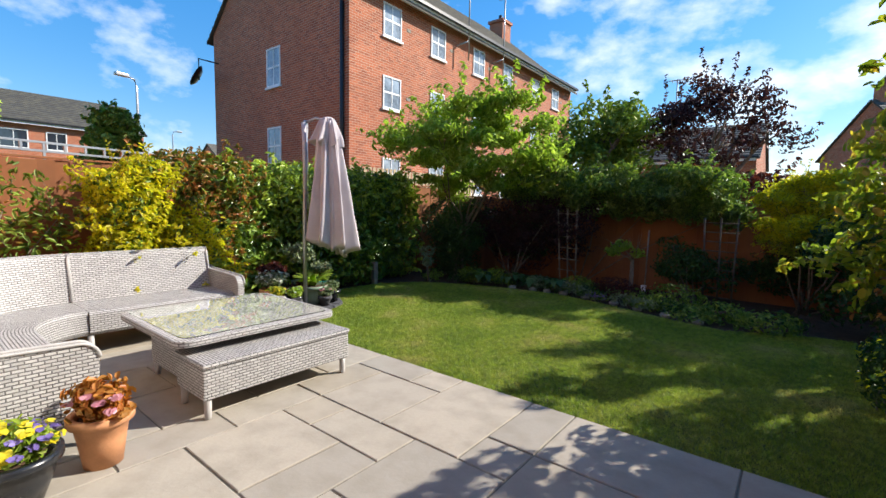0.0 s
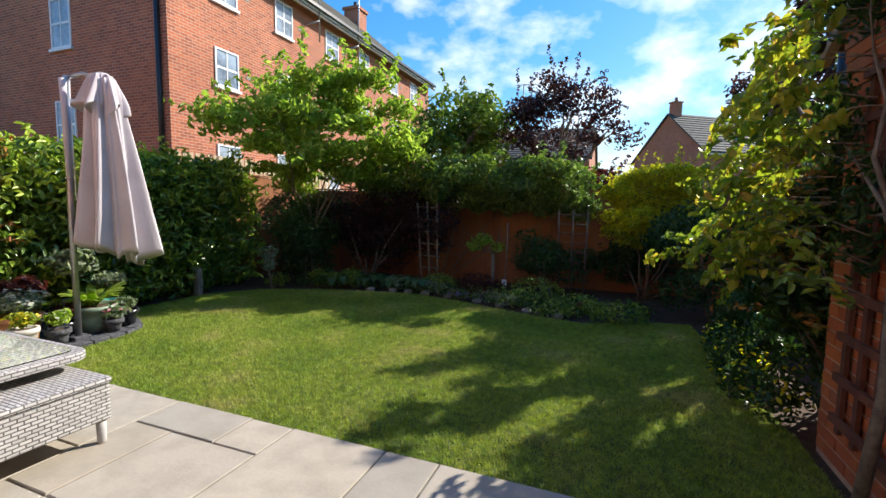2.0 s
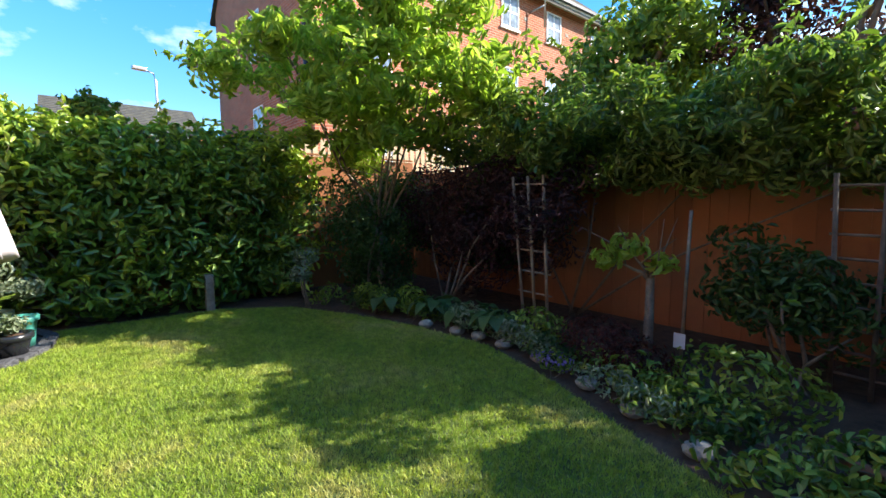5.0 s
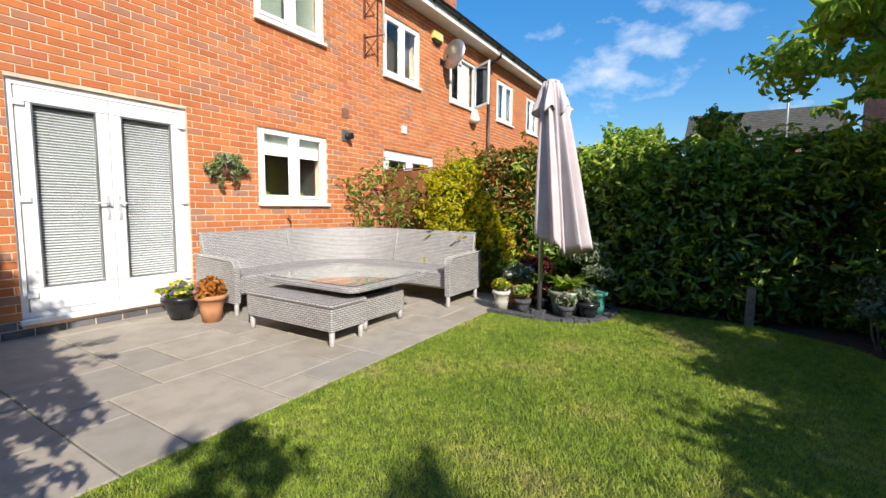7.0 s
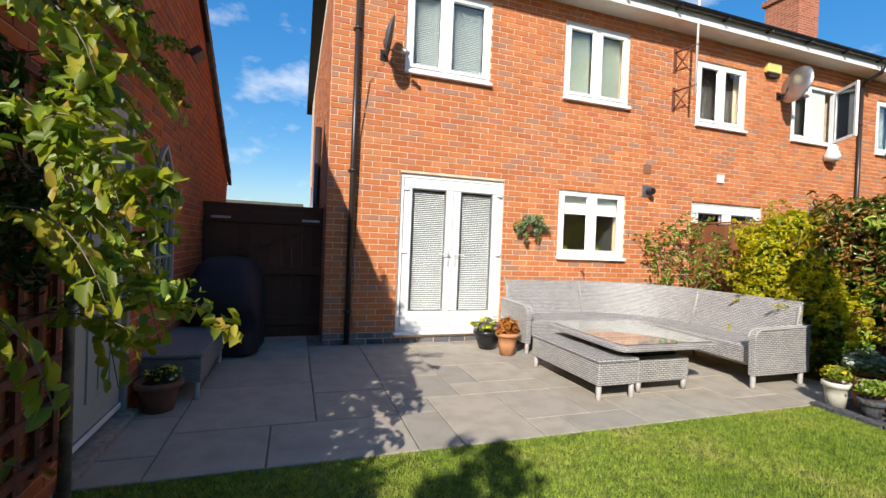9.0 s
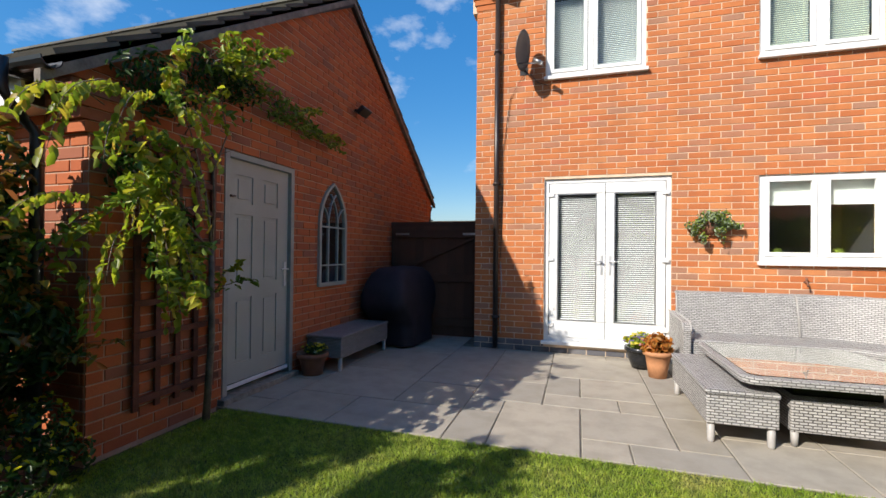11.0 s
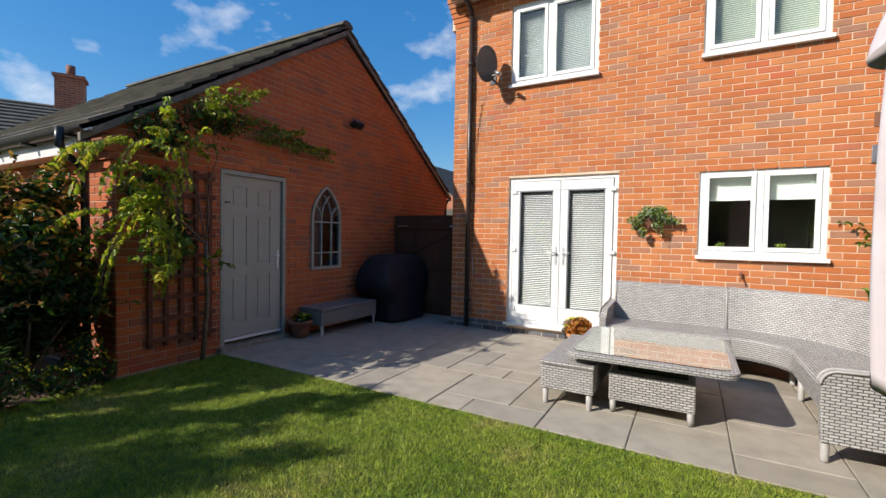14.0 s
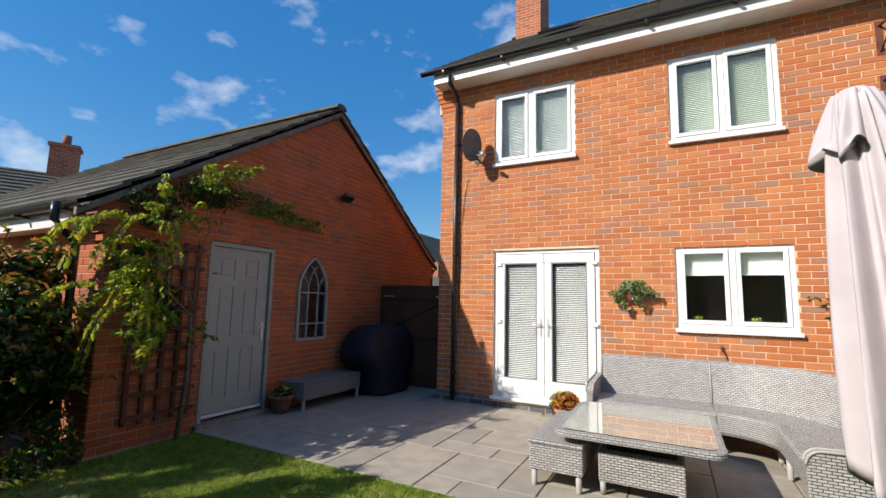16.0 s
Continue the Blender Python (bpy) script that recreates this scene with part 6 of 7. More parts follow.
# wisteria: a trunk against the trellis, a mass under the eaves, and light sprays
WF = (-2.97, -3.18, -0.03)
WB = [(-3.0, -3.55, 2.35, .12, .35, .25), (-3.0, -3.0, 2.60, .12, .4, .18), (-3.0, -3.75, 1.75, .10, .18, .25), (-3.0, -3.45, 1.3, .10, .2, .3)]
wis = bush("wisteria", WF, WB, 1500, 0.055, L_DARK, "wisteria trained up the trellis and along the garage wall", "climber", 36, 0.36, fork_h=1.3, trunk_r=0.028, shell=0.25, droop=1.2)
TIPS = [((-3.0, -3.3, .95), (-2.3, -4.15, 1.12)), ((-3.0, -3.35, 1.2), (-2.4, -4.0, 1.42)), ((-3.0, -3.4, 1.5), (-2.5, -4.1, 1.7)),
        ((-3.0, -3.3, 1.1), (-2.5, -3.65, 1.28)), ((-3.0, -3.5, 1.7), (-2.6, -4.0, 1.75)), ((-3.0, -3.4, 1.8), (-2.6, -3.9, 1.9)),
        ((-3.0, -3.2, 2.5), (-2.85, -3.0, 2.85)), ((-3.0, -3.0, 2.6), (-2.72, -2.7, 2.85)), ((-3.0, -2.3, 2.55), (-2.85, -1.9, 2.65)), ((-3.0, -1.9, 2.5), (-2.95, -1.35, 2.40)), ((-3.0, -3.5, 2.3), (-2.6, -3.75, 2.55)),
        ((-3.0, -3.5, 2.3), (-2.55, -3.85, 2.1)), ((-3.0, -3.7, 1.7), (-2.5, -4.15, 1.5)), ((-3.0, -3.1, 2.6), (-2.85, -2.7, 2.95)), ((-3.0, -3.1, 2.6), (-2.85, -3.1, 2.75)), ((-3.0, -3.6, 2.4), (-2.65, -3.4, 2.2)), ((-3.0, -3.2, 2.6), (-2.65, -3.1, 2.6)), ((-3.0, -3.7, 1.6), (-2.7, -4.4, 1.25)),
        ((-3.0, -3.3, .9), (-2.62, -3.1, 1.05)), ((-3.0, -3.5, 2.2), (-2.75, -3.1, 2.25)), ((-3.0, -3.3, 2.5), (-2.7, -3.2, 2.8)), ((-3.0, -3.6, 1.7), (-2.45, -4.0, 1.15))]
EAVES = [tuple(tuple(p[k] - WF[k] for k in range(3)) for p in ab) for ab in (((-3.05, -3.2, 2.5), (-3.04, -2.6, 2.68)), ((-3.05, -2.75, 2.6), (-3.04, -2.2, 2.66)), ((-3.05, -2.4, 2.62), (-3.03, -1.75, 2.55)), ((-3.05, -1.95, 2.55), (-3.03, -1.35, 2.42)), ((-3.05, -2.9, 2.5), (-2.98, -2.3, 2.48)), ((-3.04, -2.5, 2.5), (-3.0, -1.9, 2.42)))]
rg = random.Random(2)
fine = []
for a, b in TIPS:
    for _ in range(2):
        j3 = [rg.uniform(-.16, .16) for _ in range(3)]
        fine.append((tuple(a[k] + (b[k] - a[k]) * 0.35 - WF[k] for k in range(3)), tuple(b[k] + j3[k] * (1 if k else 0.5) - WF[k] for k in range(3))))
    fine.append((tuple(a[k] - WF[k] for k in range(3)), tuple(b[k] - WF[k] for k in range(3))))
sprays(wis, fine[0::3], L_WISTERIA, 0.072, 61, 36, 0.55, 0.06, 0.004, "young_leaves", 0.10)
sprays(wis, fine[2::3] + EAVES + [tuple(tuple(q + d for q, d in zip(p, (0.0, 0.06, 0.05))) for p in ab) for ab in EAVES], L_GREEN, 0.060, 62, 34, 0.46, 0.07, 0.004, "leaves", 0.06)


def hanging_shoots(parent, lines, leaf, size, seed, pitch=0.032, slim=0.58, name="leaflet"):
    """Shoots that arch out and then hang, with oval leaflets in two rows."""
    rg = np.random.default_rng(seed)
    pos, nrm = [], []
    for a, b in lines:
        a, b = np.array(a, float), np.array(b, float)
        mid = (a + b) / 2
        mid[2] = max(a[2], b[2]) + 0.10
        mid[:2] = a[:2] + (b[:2] - a[:2]) * 0.75
        t = np.linspace(0, 1, 9)[:, None]
        pts = a * (1 - t) ** 2 + mid * 2 * t * (1 - t) + b * t * t
        bm = bmesh.new()
        tube(bm, [tuple(p) for p in pts], 0.004, 5, 0.0015)
        part("shoot", bm, M_BARK, parent)
        ln = np.linalg.norm(np.diff(pts, axis=0), axis=1).sum()
        for u in np.arange(0.25, 1.0, pitch / ln):
            k = min(7, int(u * 8))
            q = pts[k] + (pts[k + 1] - pts[k]) * (u * 8 - k)
            d = pts[k + 1] - pts[k]
            side = np.cross(d, (0, 0, 1.0)) + rg.normal(0, 0.004, 3)
            side /= np.linalg.norm(side) + 1e-9
            for sg in (-1, 1):
                pos.append(q + side * sg * size * 0.42 + np.array([0, 0, -size * 0.35]))
                nrm.append(side * 0.5 * sg + rg.normal(0, 0.3, 3) + np.array([0.3, -0.3, 0.25]))
    return leaf_mesh(name, pos, nrm, size, leaf, parent, slim, 2.2, seed, fold=0.08)


rg = random.Random(6)
HANG = []
for k in range(23):
    y0 = rg.uniform(-4.0, -3.3)
    z0 = rg.uniform(0.95, 2.05 + (y0 + 4.0) * 0.7)
    out, down = rg.uniform(0.2, 0.62), rg.uniform(0.05, 0.55)
    HANG.append(((-3.02 - WF[0], y0 - WF[1], z0 - WF[2]), (-3.0 + out - WF[0], y0 - rg.uniform(0.15, 0.75) - WF[1], max(0.60, z0 - down) - WF[2])))
hanging_shoots(wis, HANG, L_WISTERIA, 0.068, 63)
bush("small_border_plant", (1.1, -6.98, -0.035), [(1.1, -7.0, .12, .2, .15, .12), (.6, -7.0, .1, .2, .12, .1)], 420, 0.05, L_GREY, "silvery low plant at the border's edge", "plant", 38, 0.4, stems=3, r=0.006)
bush("red_ground_plant", (-0.05, -7.15, -0.035), [(-0.15, -7.1, .18, .32, .22, .17), (-.45, -7.0, .14, .25, .18, .13)], 1700, 0.04, L_RED, "low mound of dark red feathery leaves", "plant", 39, 0.3, stems=4, r=0.006)
vp = bush("violet_flowers", (0.02, -6.80, -0.035), [(0.02, -6.80, .06, .16, .08, .08)], 200, 0.035, L_GREEN, "small violet flowers at the lawn's edge", "plant", 40, 0.4, stems=2, r=0.005)
p, d = blob_points([(0.0, 0.0, .1, .16, .08, .06)], 70, 3, 0.8)
leaf_mesh("flower", p, d, 0.03, L_PURPLEF, vp, 0.9, 0, 5)
bush("low_border_plant", (-.9, -6.75, -0.035), [(-.9, -6.75, .1, .3, .15, .12), (-1.6, -6.6, .12, .3, .2, .14), (-.5, -6.9, .1, .2, .15, .12), (-1.3, -6.35, .08, .3, .12, .1), (-2.1, -6.3, .12, .35, .2, .15), (-1.0, -7.1, .15, .4, .2, .2), (.5, -7.2, .12, .35, .2, .15)], 2200, 0.055, L_GREEN, "low mixed green planting at the lawn's edge", "plant", 41, 0.45, stems=4, r=0.006)

bush("silver_plant", (-0.45, -6.70, -0.035), [(-.42, -6.72, .08, .22, .10, .09), (-.7, -6.62, .08, .2, .1, .08), (0.3, -6.95, .08, .2, .1, .09)], 620, 0.04, L_GREY, "low silvery plants spilling over the lawn's edge", "plant", 74, 0.4, stems=3, r=0.005)
bush("fern_clump", (2.2, -6.75, -0.035), [(2.3, -6.75, .15, .3, .15, .14), (1.9, -6.95, .15, .25, .15, .14)], 700, 0.06, L_GREEN, "low shaded green leaves in the corner border", "plant", 75, 0.35, stems=3, r=0.005)
e = pot("flower_pot", (-1.55, -6.75, -0.03), 0.10, 0.15, M_DKTERRA, "brown terracotta pot standing in the shaded border", 0.7)
foliage(e, 0.18, 0.12, 160, 0.04, L_DARK, 76, (), 0.06)

EDGE = [(3.0, -6.42), (2.6, -6.62), (2.2, -6.72), (1.8, -6.86), (1.4, -6.95), (0.9, -7.02), (0.45, -7.0), (0.1, -6.86), (-0.3, -6.78), (-0.7, -6.62), (-1.1, -6.50), (-1.5, -6.40), (-1.9, -6.48), (-2.3, -6.70)]
for k, (x, y) in enumerate(EDGE):
    rg = random.Random(300 + k)
    bush("ground_cover", (x, y, -0.035), [(x + rg.uniform(-.06, .06), y - rg.uniform(0, .1), .05, .24, .13, .08 + rg.uniform(0, .06)), (x + .1, y - .22, .07, .22, .16, .12)], 260, 0.05, (L_GREEN, L_DARK, L_CLIMBER)[k % 3],
         "low green ground cover along the lawn's edge", "plant", 300 + k, 0.45, stems=3, r=0.004, group="ground cover along the border")

# hostas with broad single leaves
def hosta(loc, r, n, seed, label):
    e = thing("hosta", loc, 0, label, "plant")
    rg = random.Random(seed)
    for k in range(n):
        a = k * 2.4 + rg.uniform(-.3, .3)
        ln, out = rg.uniform(0.12, 0.17), r * (0.35 + 0.65 * k / n)
        bm = bmesh.new()
        prev = None
        for j in range(6):
            t = j / 5
            w = ln * 0.46 * math.sin(math.pi * min(1, 0.12 + 0.88 * t ** 0.8)) + 0.002
            z = 0.02 * math.sin(t * 3) - 0.10 * t * t
            row = [bm.verts.new((ln * t, s * w, z - abs(s) * 0.0 + (0.012 if s else 0))) for s in (-1, -.5, 0, .5, 1)]
            if prev:
                for q in range(4):
                    bm.faces.new((prev[q], prev[q + 1], row[q + 1], row[q])).smooth = True
            prev = row
        tube(bm, [(0, 0, 0), (-out * 0.6, 0, -0.14), (-out, 0, -0.2)], 0.005, 5)
        o = part("leaf", bm, L_HOSTA, e)
        o.matrix_basis = pose(out * math.cos(a), out * math.sin(a), 0.16 + rg.uniform(0, .06), rg.uniform(-15, 15), rg.uniform(-5, 25), math.degrees(a))
    return e


hosta((1.62, -7.05, -0.02), 0.20, 12, 1, "hosta with large blue-green leaves at the border's edge")
hosta((1.15, -7.12, -0.02), 0.22, 14, 2, "green hosta at the border's edge")
hosta((2.15, -6.85, -0.02), 0.2, 12, 3, "dark green hosta in the shade")
hosta((0.8, -7.05, -0.02), 0.16, 9, 4, "small grey-green hosta near the trellis")

def ladder_trellis(loc, rz, w, h, n, m, label, mat=M_WEATHERED, lean=6):
    e = thing("garden_trellis", loc, rz, label, "trellis")
    e.matrix_basis = pose(*loc, -lean, 0, rz)
    for i in range(n):
        x = w * i / (n - 1)
        tb("upright", [(x - 0.03 * (i - (n - 1) / 2), 0, 0), (x, 0, h)], 0.014, mat, e, n=6)
    for j in range(m):
        z = 0.12 + (h - 0.2) * j / (m - 1)
        tb("crossbar", [(-0.02, -0.015, z), (w + 0.02, -0.015, z + 0.01)], 0.009, mat, e, n=6)
    return e


ladder_trellis((0.66, -7.62, -0.03), 0, 0.34, 1.40, 3, 7, "weathered wooden trellis leaning in the back border")
ladder_trellis((-1.62, -7.85, -0.03), 0, 0.42, 1.32, 3, 9, "weathered wooden ladder trellis by the fence, its shade in the colour", M_WEATHERED_SHADE)
st = thing("plant_label_stake", (-0.42, -7.72, -0.035), 0, "thin cane with a white tag in the border", "stake")
tb("cane", [(0, 0, 0), (-.02, 0, 1.1)], 0.012, M_WEATHERED, st, n=6)
bx("tag", (-.03, .05, .012, .018, .10, .21), M_WHITE, st)
ss = [(1.5, -6.85), (1.15, -6.92), (.62, -6.96), (.25, -6.93), (-.25, -6.78), (-.6, -6.65), (-1.0, -6.5), (-1.4, -6.35), (.9, -6.95)]
for i, (x, y) in enumerate(ss):
    bm = bmesh.new()
    bmesh.ops.create_icosphere(bm, subdivisions=2, radius=0.07)
    for v in bm.verts:
        v.co *= 1 + 0.22 * noise.noise(v.co * 14 + Vector((i * 3, 0, 0)))
        v.co.z *= 0.6
    o = part("edging_stone", bm, M_STONE)
    o.location = (x, y, 0.0)
    tagged(o, "rough grey stone at the edge of the border", "stone", "stones along the border")

# ---------------- beyond the garden ----------------
def simple_window(parent, m, w, h, z=0.0, frame=M_UPVC, bars=True, sash=True, pane=M_DARKGLASS, f=0.06):
    """A window of a house further off; local x along the wall, -y outwards."""
    bm = bmesh.new()
    frame_ring(bm, 0, w, 0, h, f, -0.03, 0.02)
    win = part("window", bm, frame, parent, "white framed window")
    win.matrix_basis = m
    if sash:
        bx("sash_rail", (f, w - f, -0.02, 0.019, h / 2 - 0.03, h / 2 + 0.03), frame, win)
    if bars:
        bx("glazing_bar", (w / 2 - 0.016, w / 2 + 0.016, -0.018, 0.018, f, h - f), frame, win)
    bx("sill", (-0.05, w + 0.05, -0.07, 0.02, -0.07, -0.001), frame, win)
    bx("pane", (f, w - f, -0.006, 0.012, f, h - f), pane, win)
    return win


def stepped_roof(bm, width, h, rise, over, n, axis, a, b):
    """A tiled roof over a gable: its courses step in one outline."""
    up = []
    s = rise / (width / 2)
    for i in range(n):
        x0 = -over + (width / 2 + over) * i / n
        x1 = -over + (width / 2 + over) * (i + 1) / n
        up += [(x0, h + s * x0 + 0.11), (x1, h + s * x1 + 0.06)]
    right = [(width - x, z) for x, z in up[::-1]]
    low = [(width + over, h - s * over - 0.0), (width / 2, h + rise - 0.05), (-over, h - s * over)]
    prism(bm, up + right + low, axis, a, b)


flats = thing("apartment_building", (8.2, -8.75, 0), 0, "three-storey red brick apartment block with white sash windows behind the garden", "building")
bm = bmesh.new()
FL, FW, FH = 15.75, 8.45, 8.05
prism(bm, [(0, -0.3), (FW, -0.3), (FW, FH), (FW / 2, FH + 3.5), (0, FH)], "y", -FL, 0)
part("wall", bm, M_BRICKFAR, flats, uv=True)
bm = bmesh.new()
stepped_roof(bm, FW, FH, 3.5, 0.35, 19, "y", -FL - 0.12, 0.12)
part("roof", bm, M_TILE, flats)
bx("fascia", (-0.34, -0.30, -FL, 0.02, FH - 0.22, FH + 0.02), M_WHITE, flats)
bx("soffit", (-0.30, 0.0, -FL, 0.02, FH - 0.10, FH - 0.08), M_WHITE, flats)
bx("gutter", (-0.46, -0.345, -FL, 0.05, FH - 0.10, FH + 0.0), M_BLACK, flats)
tb("downpipe", [(0.25, 0.07, 0), (0.25, 0.07, 7.7)], 0.06, M_BLACK, flats)
rot = -90
for k, yy in enumerate((-1.33, -3.62, -6.20, -8.45, -11.15, -13.35)):
    for zz in (6.66, 4.46, 1.9):
        simple_window(flats, pose(0.0, yy, zz, 0, 0, rot), 0.80, 1.0, pane=M_FARPANE, f=0.045)
        bx("vent_brick", (-0.012, 0.0, yy - 1.25, yy - 1.08, zz + 0.42, zz + 0.52), M_STONE, flats)
for zz in (5.40, 2.72):
    simple_window(flats, pose(4.45, 0.0, zz, 0, 0, 180), 0.86, 1.3, pane=M_FARPANE, f=0.05)
bm = bmesh.new()
box(bm, 3.7, 4.6, -15.2, -14.3, 10.6, 12.2)
box(bm, 3.62, 4.68, -15.28, -14.22, 12.2, 12.35)
ch = part("chimney", bm, M_BRICKFAR, flats, uv=True)
tb("chimney_pot", [(4.15, -14.75, 12.35), (4.15, -14.75, 12.75)], 0.13, M_BLACK, ch, r2=0.10)
for yy, hh in ((-5.4, 3.2), (-7.9, 2.5)):
    bm = bmesh.new()
    tube(bm, [(-0.35, yy, 6.9), (-0.35, yy, 8.2 + hh)], 0.03, 6)
    tube(bm, [(0, yy + .3, 7.4), (-0.35, yy, 7.6)], 0.03, 6)
    for q in range(5):
        tube(bm, [(-0.35 - .3, yy, 8.0 + hh - q * .12), (-0.35 + .3, yy, 8.0 + hh - q * .12)], 0.012, 5)
    part("aerial", bm, M_METAL, flats)
bm = bmesh.new()
lathe(bm, [(0, 0), (0.3, 0.02), (0.42, 0.1), (0.42, 0.12), (0.3, 0.05), (0, 0.03)], 20)
o = part("satellite_dish", bm, M_BLACK, flats)
o.matrix_basis = pose(8.1, 0.75, 6.2, 60, 0, 150)
tb("dish_bracket", [(8.1, 0.0, 6.9), (8.1, 0.75, 6.9), (8.1, 0.75, 6.1)], 0.03, M_BLACK, flats)
bx("street_wall", (0, 0.2, 0.02, 3.0, -0.3, 1.7), M_BRICKFAR, flats, uv=True)


def house(name, loc, rz, w, d, h, rise, label, windows=(), chim=None, mat=M_BRICKFAR, ridge_x=True):
    e = thing(name, loc, rz, label, "house")
    bm = bmesh.new()
    prism(bm, [(0, -0.5), (d, -0.5), (d, h), (d / 2, h + rise - 0.1), (0, h)], "x", 0, w)
    part("wall", bm, mat, e, uv=True)
    bm = bmesh.new()
    stepped_roof(bm, d, h, rise, 0.3, 16, "x", -0.15, w + 0.15)
    part("roof", bm, M_TILE, e)
    bx("fascia", (0, w, -0.33, -0.30, h - 0.25, h - 0.02), M_WHITE, e)
    bx("gutter", (-0.1, w + 0.1, -0.42, -0.335, h - 0.12, h - 0.02), M_BLACK, e)
    for x, z, ww, hh in windows:
        simple_window(e, pose(x, 0, z), ww, hh, bars=True, sash=False)
    if chim:
        bm = bmesh.new()
        box(bm, chim - 0.35, chim + 0.35, d / 2 - 0.3, d / 2 + 0.3, h + rise - 0.8, h + rise + 0.9)
        box(bm, chim - 0.4, chim + 0.4, d / 2 - 0.35, d / 2 + 0.35, h + rise + 0.9, h + rise + 1.0)
        c = part("chimney", bm, mat, e, uv=True)
        tb("chimney_pot", [(chim, d / 2, h + rise + 1.0), (chim, d / 2, h + rise + 1.35)], 0.12, M_DKTERRA, c)
    return e


house("terrace_house", (34, -3.0, 0), -90, 8.6, 8, 6.0, 2.3, "red brick house with white windows and grey roof across the street", [(1.3, 4.35, 1.3, 1.1), (3.4, 4.35, 1.0, 1.1), (6.4, 4.35, 1.2, 1.1), (2.0, 0.9, 1.4, 1.35)], None)
house("brick_house", (-7.9, -38, 0), 215, 11, 8, 5.6, 3.4, "red brick house with a dark tiled roof beyond the trees", [], 0.6)
house("brick_house", (-18.0, -11.4, -0.1), 60, 12, 8, 3.1, 2.2, "neighbouring house with a brown tiled roof beyond the garage", [], 11.4)
house("brick_house", (-10.5, 9.5, 0), 0, 8.6, 7, 1.9, 0.7, "low outbuilding roof seen over the gate", [])
house("brick_house", (-13.2, 21.5, 0), 90, 10, 8, 4.2, 2.9, "brick house with a brown roof behind the side gate", [(1.0, 2.6, 0.9, 1.0)])
house("brick_house", (48, -24, 0.0), -90, 14, 9, 5.2, 3.0, "distant red brick house seen past the apartment block", [(5, 3.2, 1.2, 1.2)])
ch = bmesh.new()
box(ch, -1.62, -1.0, 3.6, 4.4, 7.2, 9.25)
tagged(part("chimney", ch, M_BRICKFAR, kind="structure", uv=True), "brick chimney on the terrace roof", "chimney")
ch = bmesh.new()
box(ch, 11.75, 12.6, 3.5, 4.5, 7.2, 9.15)
box(ch, 11.68, 12.67, 3.42, 4.58, 9.15, 9.3)
tagged(part("chimney", ch, M_BRICKFAR, kind="structure", uv=True), "orange brick chimney on the terrace roof", "chimney")
rw = thing("roof_window", (-0.35, 0.95, 6.12), 0, "small dark skylight in the terrace roof", "skylight")
o = bx("frame", (0, 0.62, -0.02, 0.03, 0, 0.75), M_BLACK, rw, bevel=0.01)
o.matrix_basis = pose(0, 0, 0, -55, 0, 0)
o = bx("pane", (0.06, 0.56, -0.028, -0.021, 0.06, 0.69), M_DARKGLASS, rw)
o.matrix_basis = pose(0, 0, 0, -55, 0, 0)


house("brick_house", (8.5, -27, 0), 180, 9, 8, 4.2, 2.2, "low brick house hidden behind the garden trees", [])
am2 = thing("roof_aerial", (4.1, -31.0, 6.3), 0, "thin television aerial on the ridge of the house behind the trees", "aerial")
tb("mast", [(0, 0, 0), (0, 0, 3.2)], 0.04, M_METAL, am2, n=6)
tb("boom", [(-1.0, 0, 3.1), (0.5, 0.1, 3.15)], 0.03, M_METAL, am2, n=6)
for k in range(7):
    tb("element", [(-1.0 + k * 0.22, -0.25, 3.1), (-1.0 + k * 0.22, 0.25, 3.14)], 0.02, M_METAL, am2, n=5)


def street_lamp(loc, h, rz, label):
    e = thing("street_lamp", loc, rz, label, "street lamp")
    tb("pole", [(0, 0, 0), (0, 0, h - 0.3), (0.08, 0, h), (0.35, 0, h + 0.08)], 0.06, M_METAL, e, r2=0.035, n=10)
    bx("lantern", (0.33, 0.85, -0.11, 0.11, h + 0.02, h + 0.16), M_METAL, e, bevel=0.03)
    return e


street_lamp((20.9, -7.30, 0), 6.65, 100, "grey steel street lamp beyond the hedge")
street_lamp((45, -17.5, 0), 8.0, -90, "distant grey street lamp")
rl = thing("parking_rail", (6.0, -0.6, 0.0), -80, "white painted rail beyond the fence", "railing")
for z in (2.02, 2.14):
    bx("rail", (0, 6.6, -0.02, 0.02, z, z + 0.03), M_METAL, rl)
for i in range(27):
    bx("post", (i * 0.25, i * 0.25 + 0.03, -0.015, 0.015, 2.03 if i % 4 else 0, 2.14), M_METAL, rl)
pf = thing("picket_fence", (6.4, -7.3, -0.09), -90, "pale timber picket fence below the apartment block", "fence")
for z in (1.35, 2.15):
    bx("rail", (0, 5.4, 0.012, 0.05, z, z + 0.08), M_PALEWOOD, pf)
for i in range(36):
    bx("picket", (i * 0.15, i * 0.15 + 0.10, -0.01, 0.010, 0.0, 2.44), M_PALEWOOD, pf)

def big_tree(name, foot, centre, radii, count, n, size, leaf, label, seed, shell=0.3, small=0.36, trunk=0.14, slim=0.5):
    return bush(name, foot, clumps(centre, radii, count, seed, small), n, size, leaf, label, "tree", seed, slim, twigs=60, twig_len=0.35 * radii[0], fork_h=max(1.0, centre[2] - radii[2] - 0.2), trunk_r=trunk, shell=shell)


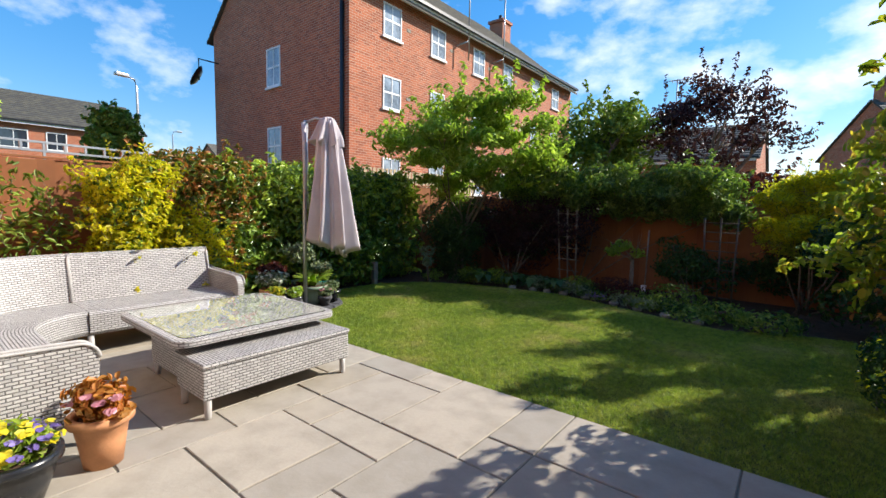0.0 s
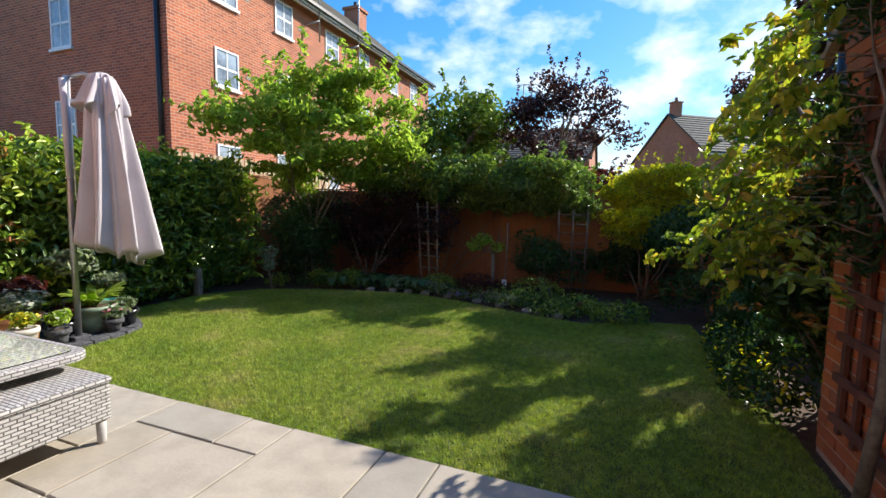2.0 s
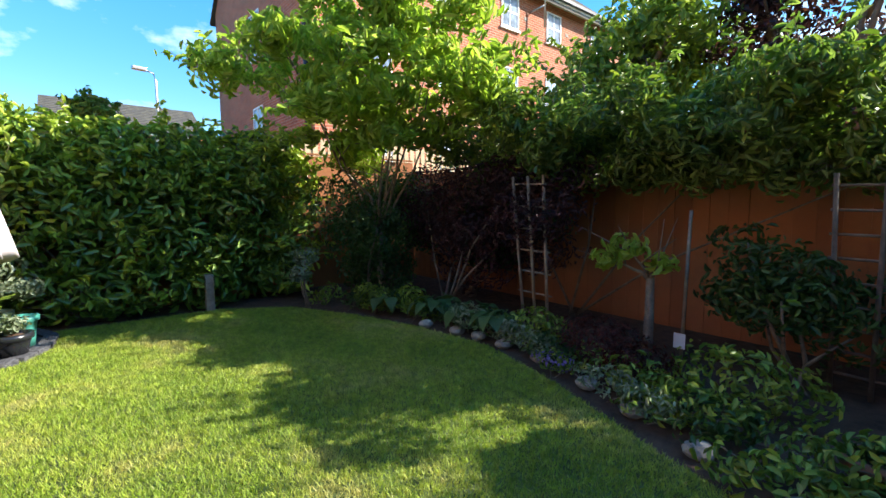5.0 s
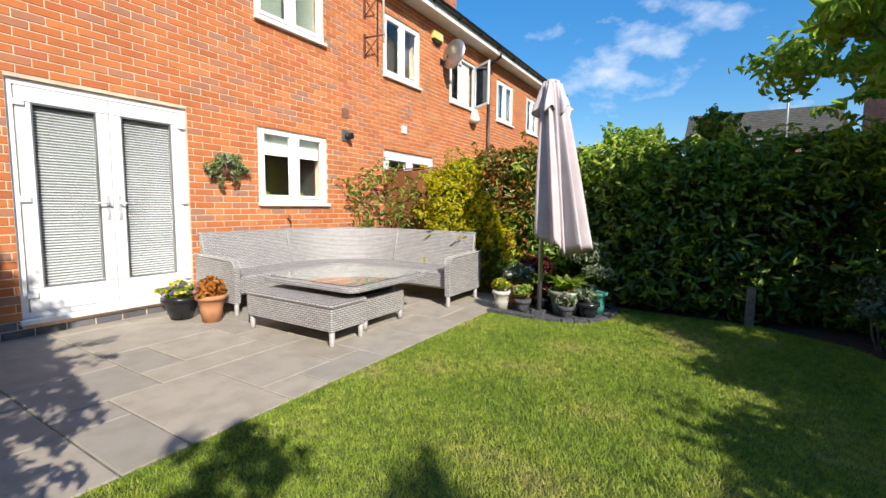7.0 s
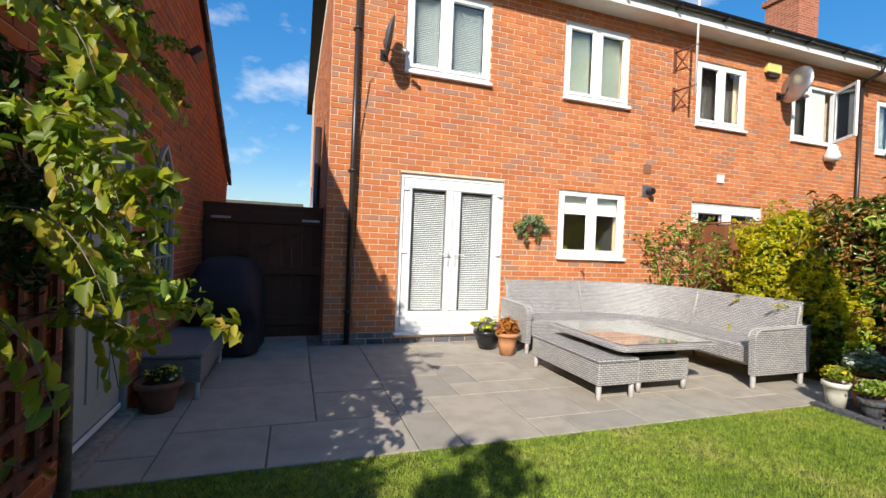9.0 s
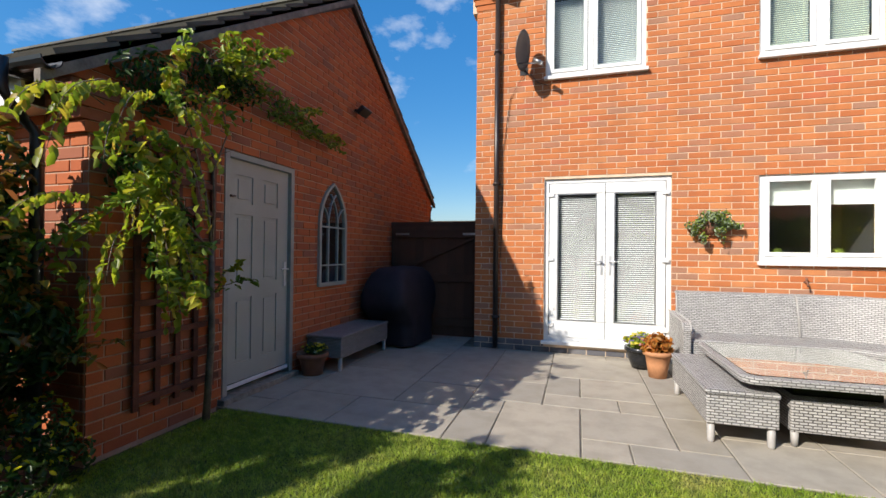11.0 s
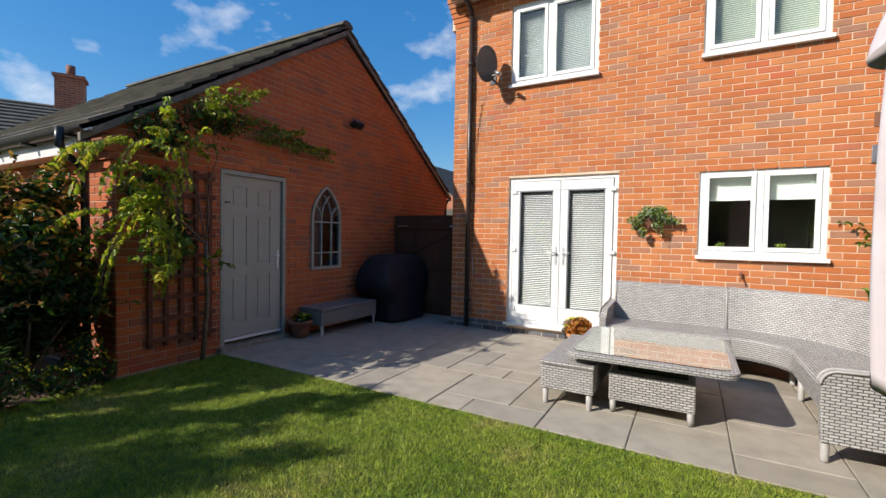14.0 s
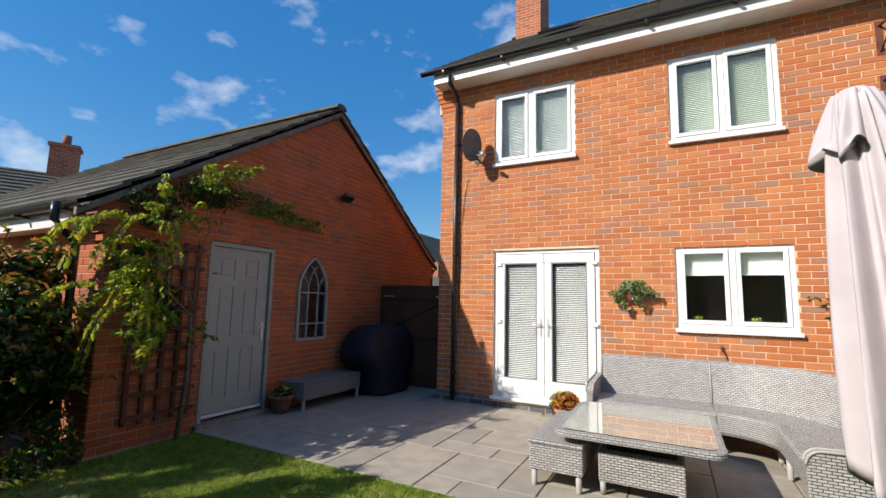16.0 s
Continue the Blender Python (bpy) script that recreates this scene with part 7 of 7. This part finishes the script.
big_tree("birch_tree", (1.6, -10.2, 0), (1.35, -10.1, 2.95), (1.5, 1.0, 1.1), 26, 6000, 0.12, L_GREEN, "green leafy tree behind the fence", 51)
big_tree("plum_tree", (-0.9, -10.0, 0), (-0.85, -10.0, 2.9), (1.55, 1.0, 1.25), 30, 4600, 0.085, L_PURPLE, "thin plum tree with dark purple leaves and open branches", 52, shell=0.1, small=0.26)
big_tree("small_tree", (-1.2, -11.5, 0), (-1.0, -11.5, 1.7), (1.6, 1.0, 0.6), 12, 2600, 0.12, L_RED, "dark leafy shrubs behind the fence", 53)
big_tree("copper_beech", (-4.65, -9.5, 0), (-4.65, -9.5, 3.2), (1.05, 0.95, 1.8), 46, 6800, 0.10, L_PURPLE, "tall copper beech with purple leaves", 54, small=0.20)
big_tree("small_tree", (-4.2, -6.9, 0), (-3.95, -6.8, 2.50), (0.8, 0.85, 1.2), 28, 2900, 0.085, L_GREEN, "green tree in the corner of the garden", 55, small=0.17)
big_tree("street_tree", (15.5, -5.0, 0), (15.5, -5.0, 3.3), (1.2, 1.2, 1.15), 16, 3600, 0.20, L_GREEN, "round green tree beyond the hedge", 56)
big_tree("street_tree", (21, -0.9, 0), (21, -0.9, 3.8), (1.8, 1.9, 1.6), 16, 4200, 0.24, L_LIGHT, "leafy trees beyond the hedge", 57)
big_tree("street_tree", (-15, -22, 0), (-15, -22, 4.2), (4, 3, 3), 18, 6000, 0.3, L_GREEN, "large green tree further off", 59)

# ---------------- single pieces: paving and bricks ----------------
FIX = [(-9, -7, 0, 2), (-7, -4, 0, 2), (-4, -3, 0, 2), (-3, -1, 0, 3), (-1, 0, 0, 1), (0, 2, 0, 1), (2, 4, 0, 2), (4, 6, 0, 2), (6, 8, 0, 1), (6, 8, 1, 3), (8, 11, 0, 2), (-1, 1, 1, 3), (1, 2, 1, 3),
       (-4, -3, 2, 3), (0, 1, 3, 4), (-2, 0, 3, 4), (-4, -2, 3, 5), (-1, 1, 4, 6), (-2, -1, 4, 6), (-11, -9, 0, 1), (-11, -9, 1, 3), (-6, -4, 2, 4), (1, 2, 3, 5), (2, 4, 2, 4)]
GU, GV = 0.305, 0.302
XL, XR, YB = -3.105, 3.38, -2.935


def lay_slabs():
    rg = random.Random(12)
    used = set()
    out = []
    for a, b, c, d in FIX:
        out.append((a, b, c, d))
        used |= {(i, j) for i in range(a, b) for j in range(c, d)}
    for j in range(0, 14):
        for i in range(-11, 11):
            if (i, j) in used or (j >= 10 and i > -6):
                continue
            for w, h in sorted([(2, 2), (3, 2), (2, 3), (1, 2), (2, 1), (3, 2), (1, 1), (3, 3)], key=lambda q: -q[0] * q[1] * rg.uniform(0.25, 1)):
                cells = {(i + p, j + q) for p in range(w) for q in range(h)}
                if i + w > 11 or cells & used or (j < 10 < j + h and i + w > -5) or (j >= 10 and i + w > -5):
                    continue
                used |= cells
                out.append((i, i + w, j, j + h))
                break
    for a, b, c, d in out:
        x0, x1 = max(a * GU, XL) + 0.005, min(b * GU, XR) - 0.005
        y0, y1 = YB + c * GV + 0.005, YB + d * GV - 0.005
        if c >= 9 or d > 9:
            if b * GU > -1.6:
                y1 = min(y1, -0.01)
            else:
                x1 = min(x1, -1.67)
        if x1 - x0 < 0.04 or y1 - y0 < 0.04:
            continue
        bm = bmesh.new()
        z = rg.uniform(-0.0015, 0.0015)
        q = 0.005
        lo = [(x0, y0), (x1, y0), (x1, y1), (x0, y1)]
        up = [(x0 + q, y0 + q), (x1 - q, y0 + q), (x1 - q, y1 - q), (x0 + q, y1 - q)]
        jit = [(rg.uniform(-.002, .002), rg.uniform(-.002, .002)) for _ in range(4)]
        r0 = [bm.verts.new((p[0], p[1], -0.03)) for p in lo]
        r1 = [bm.verts.new((p[0] + j2[0], p[1] + j2[1], z - 0.004)) for p, j2 in zip(lo, jit)]
        r2 = [bm.verts.new((p[0] + j2[0], p[1] + j2[1], z)) for p, j2 in zip(up, jit)]
        for u, v in ((r0, r1), (r1, r2)):
            for k in range(4):
                bm.faces.new((u[k], u[(k + 1) % 4], v[(k + 1) % 4], v[k]))
        bm.faces.new(r2)
        part("paving_slab", bm, M_SLAB, patio)


lay_slabs()
B1 = courses(0.0, 4.95, lambda z: (-1.66, 13.4), FRONT)
lay(wall_house, B1, "y", 0.0, 1, M_BRICK, lambda p, z: -0.8 < p < 1.6 and 0 < z < 4.6 and (2.2 < z < 3.5 or p > 0.7), 0.14)
B2 = courses(0.0, 4.95, lambda z: (0.10, 6.0), [])
lay(wall_side, B2, "x", -1.66, 1, M_BRICK, lambda p, z: False, 0.14)
B3 = courses(0.0, GZ, gable_lim, [GD])
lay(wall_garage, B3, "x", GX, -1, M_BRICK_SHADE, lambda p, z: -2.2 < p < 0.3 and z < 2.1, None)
B4 = courses(0.0, 2.05, lambda z: (-6.0, GX), [])
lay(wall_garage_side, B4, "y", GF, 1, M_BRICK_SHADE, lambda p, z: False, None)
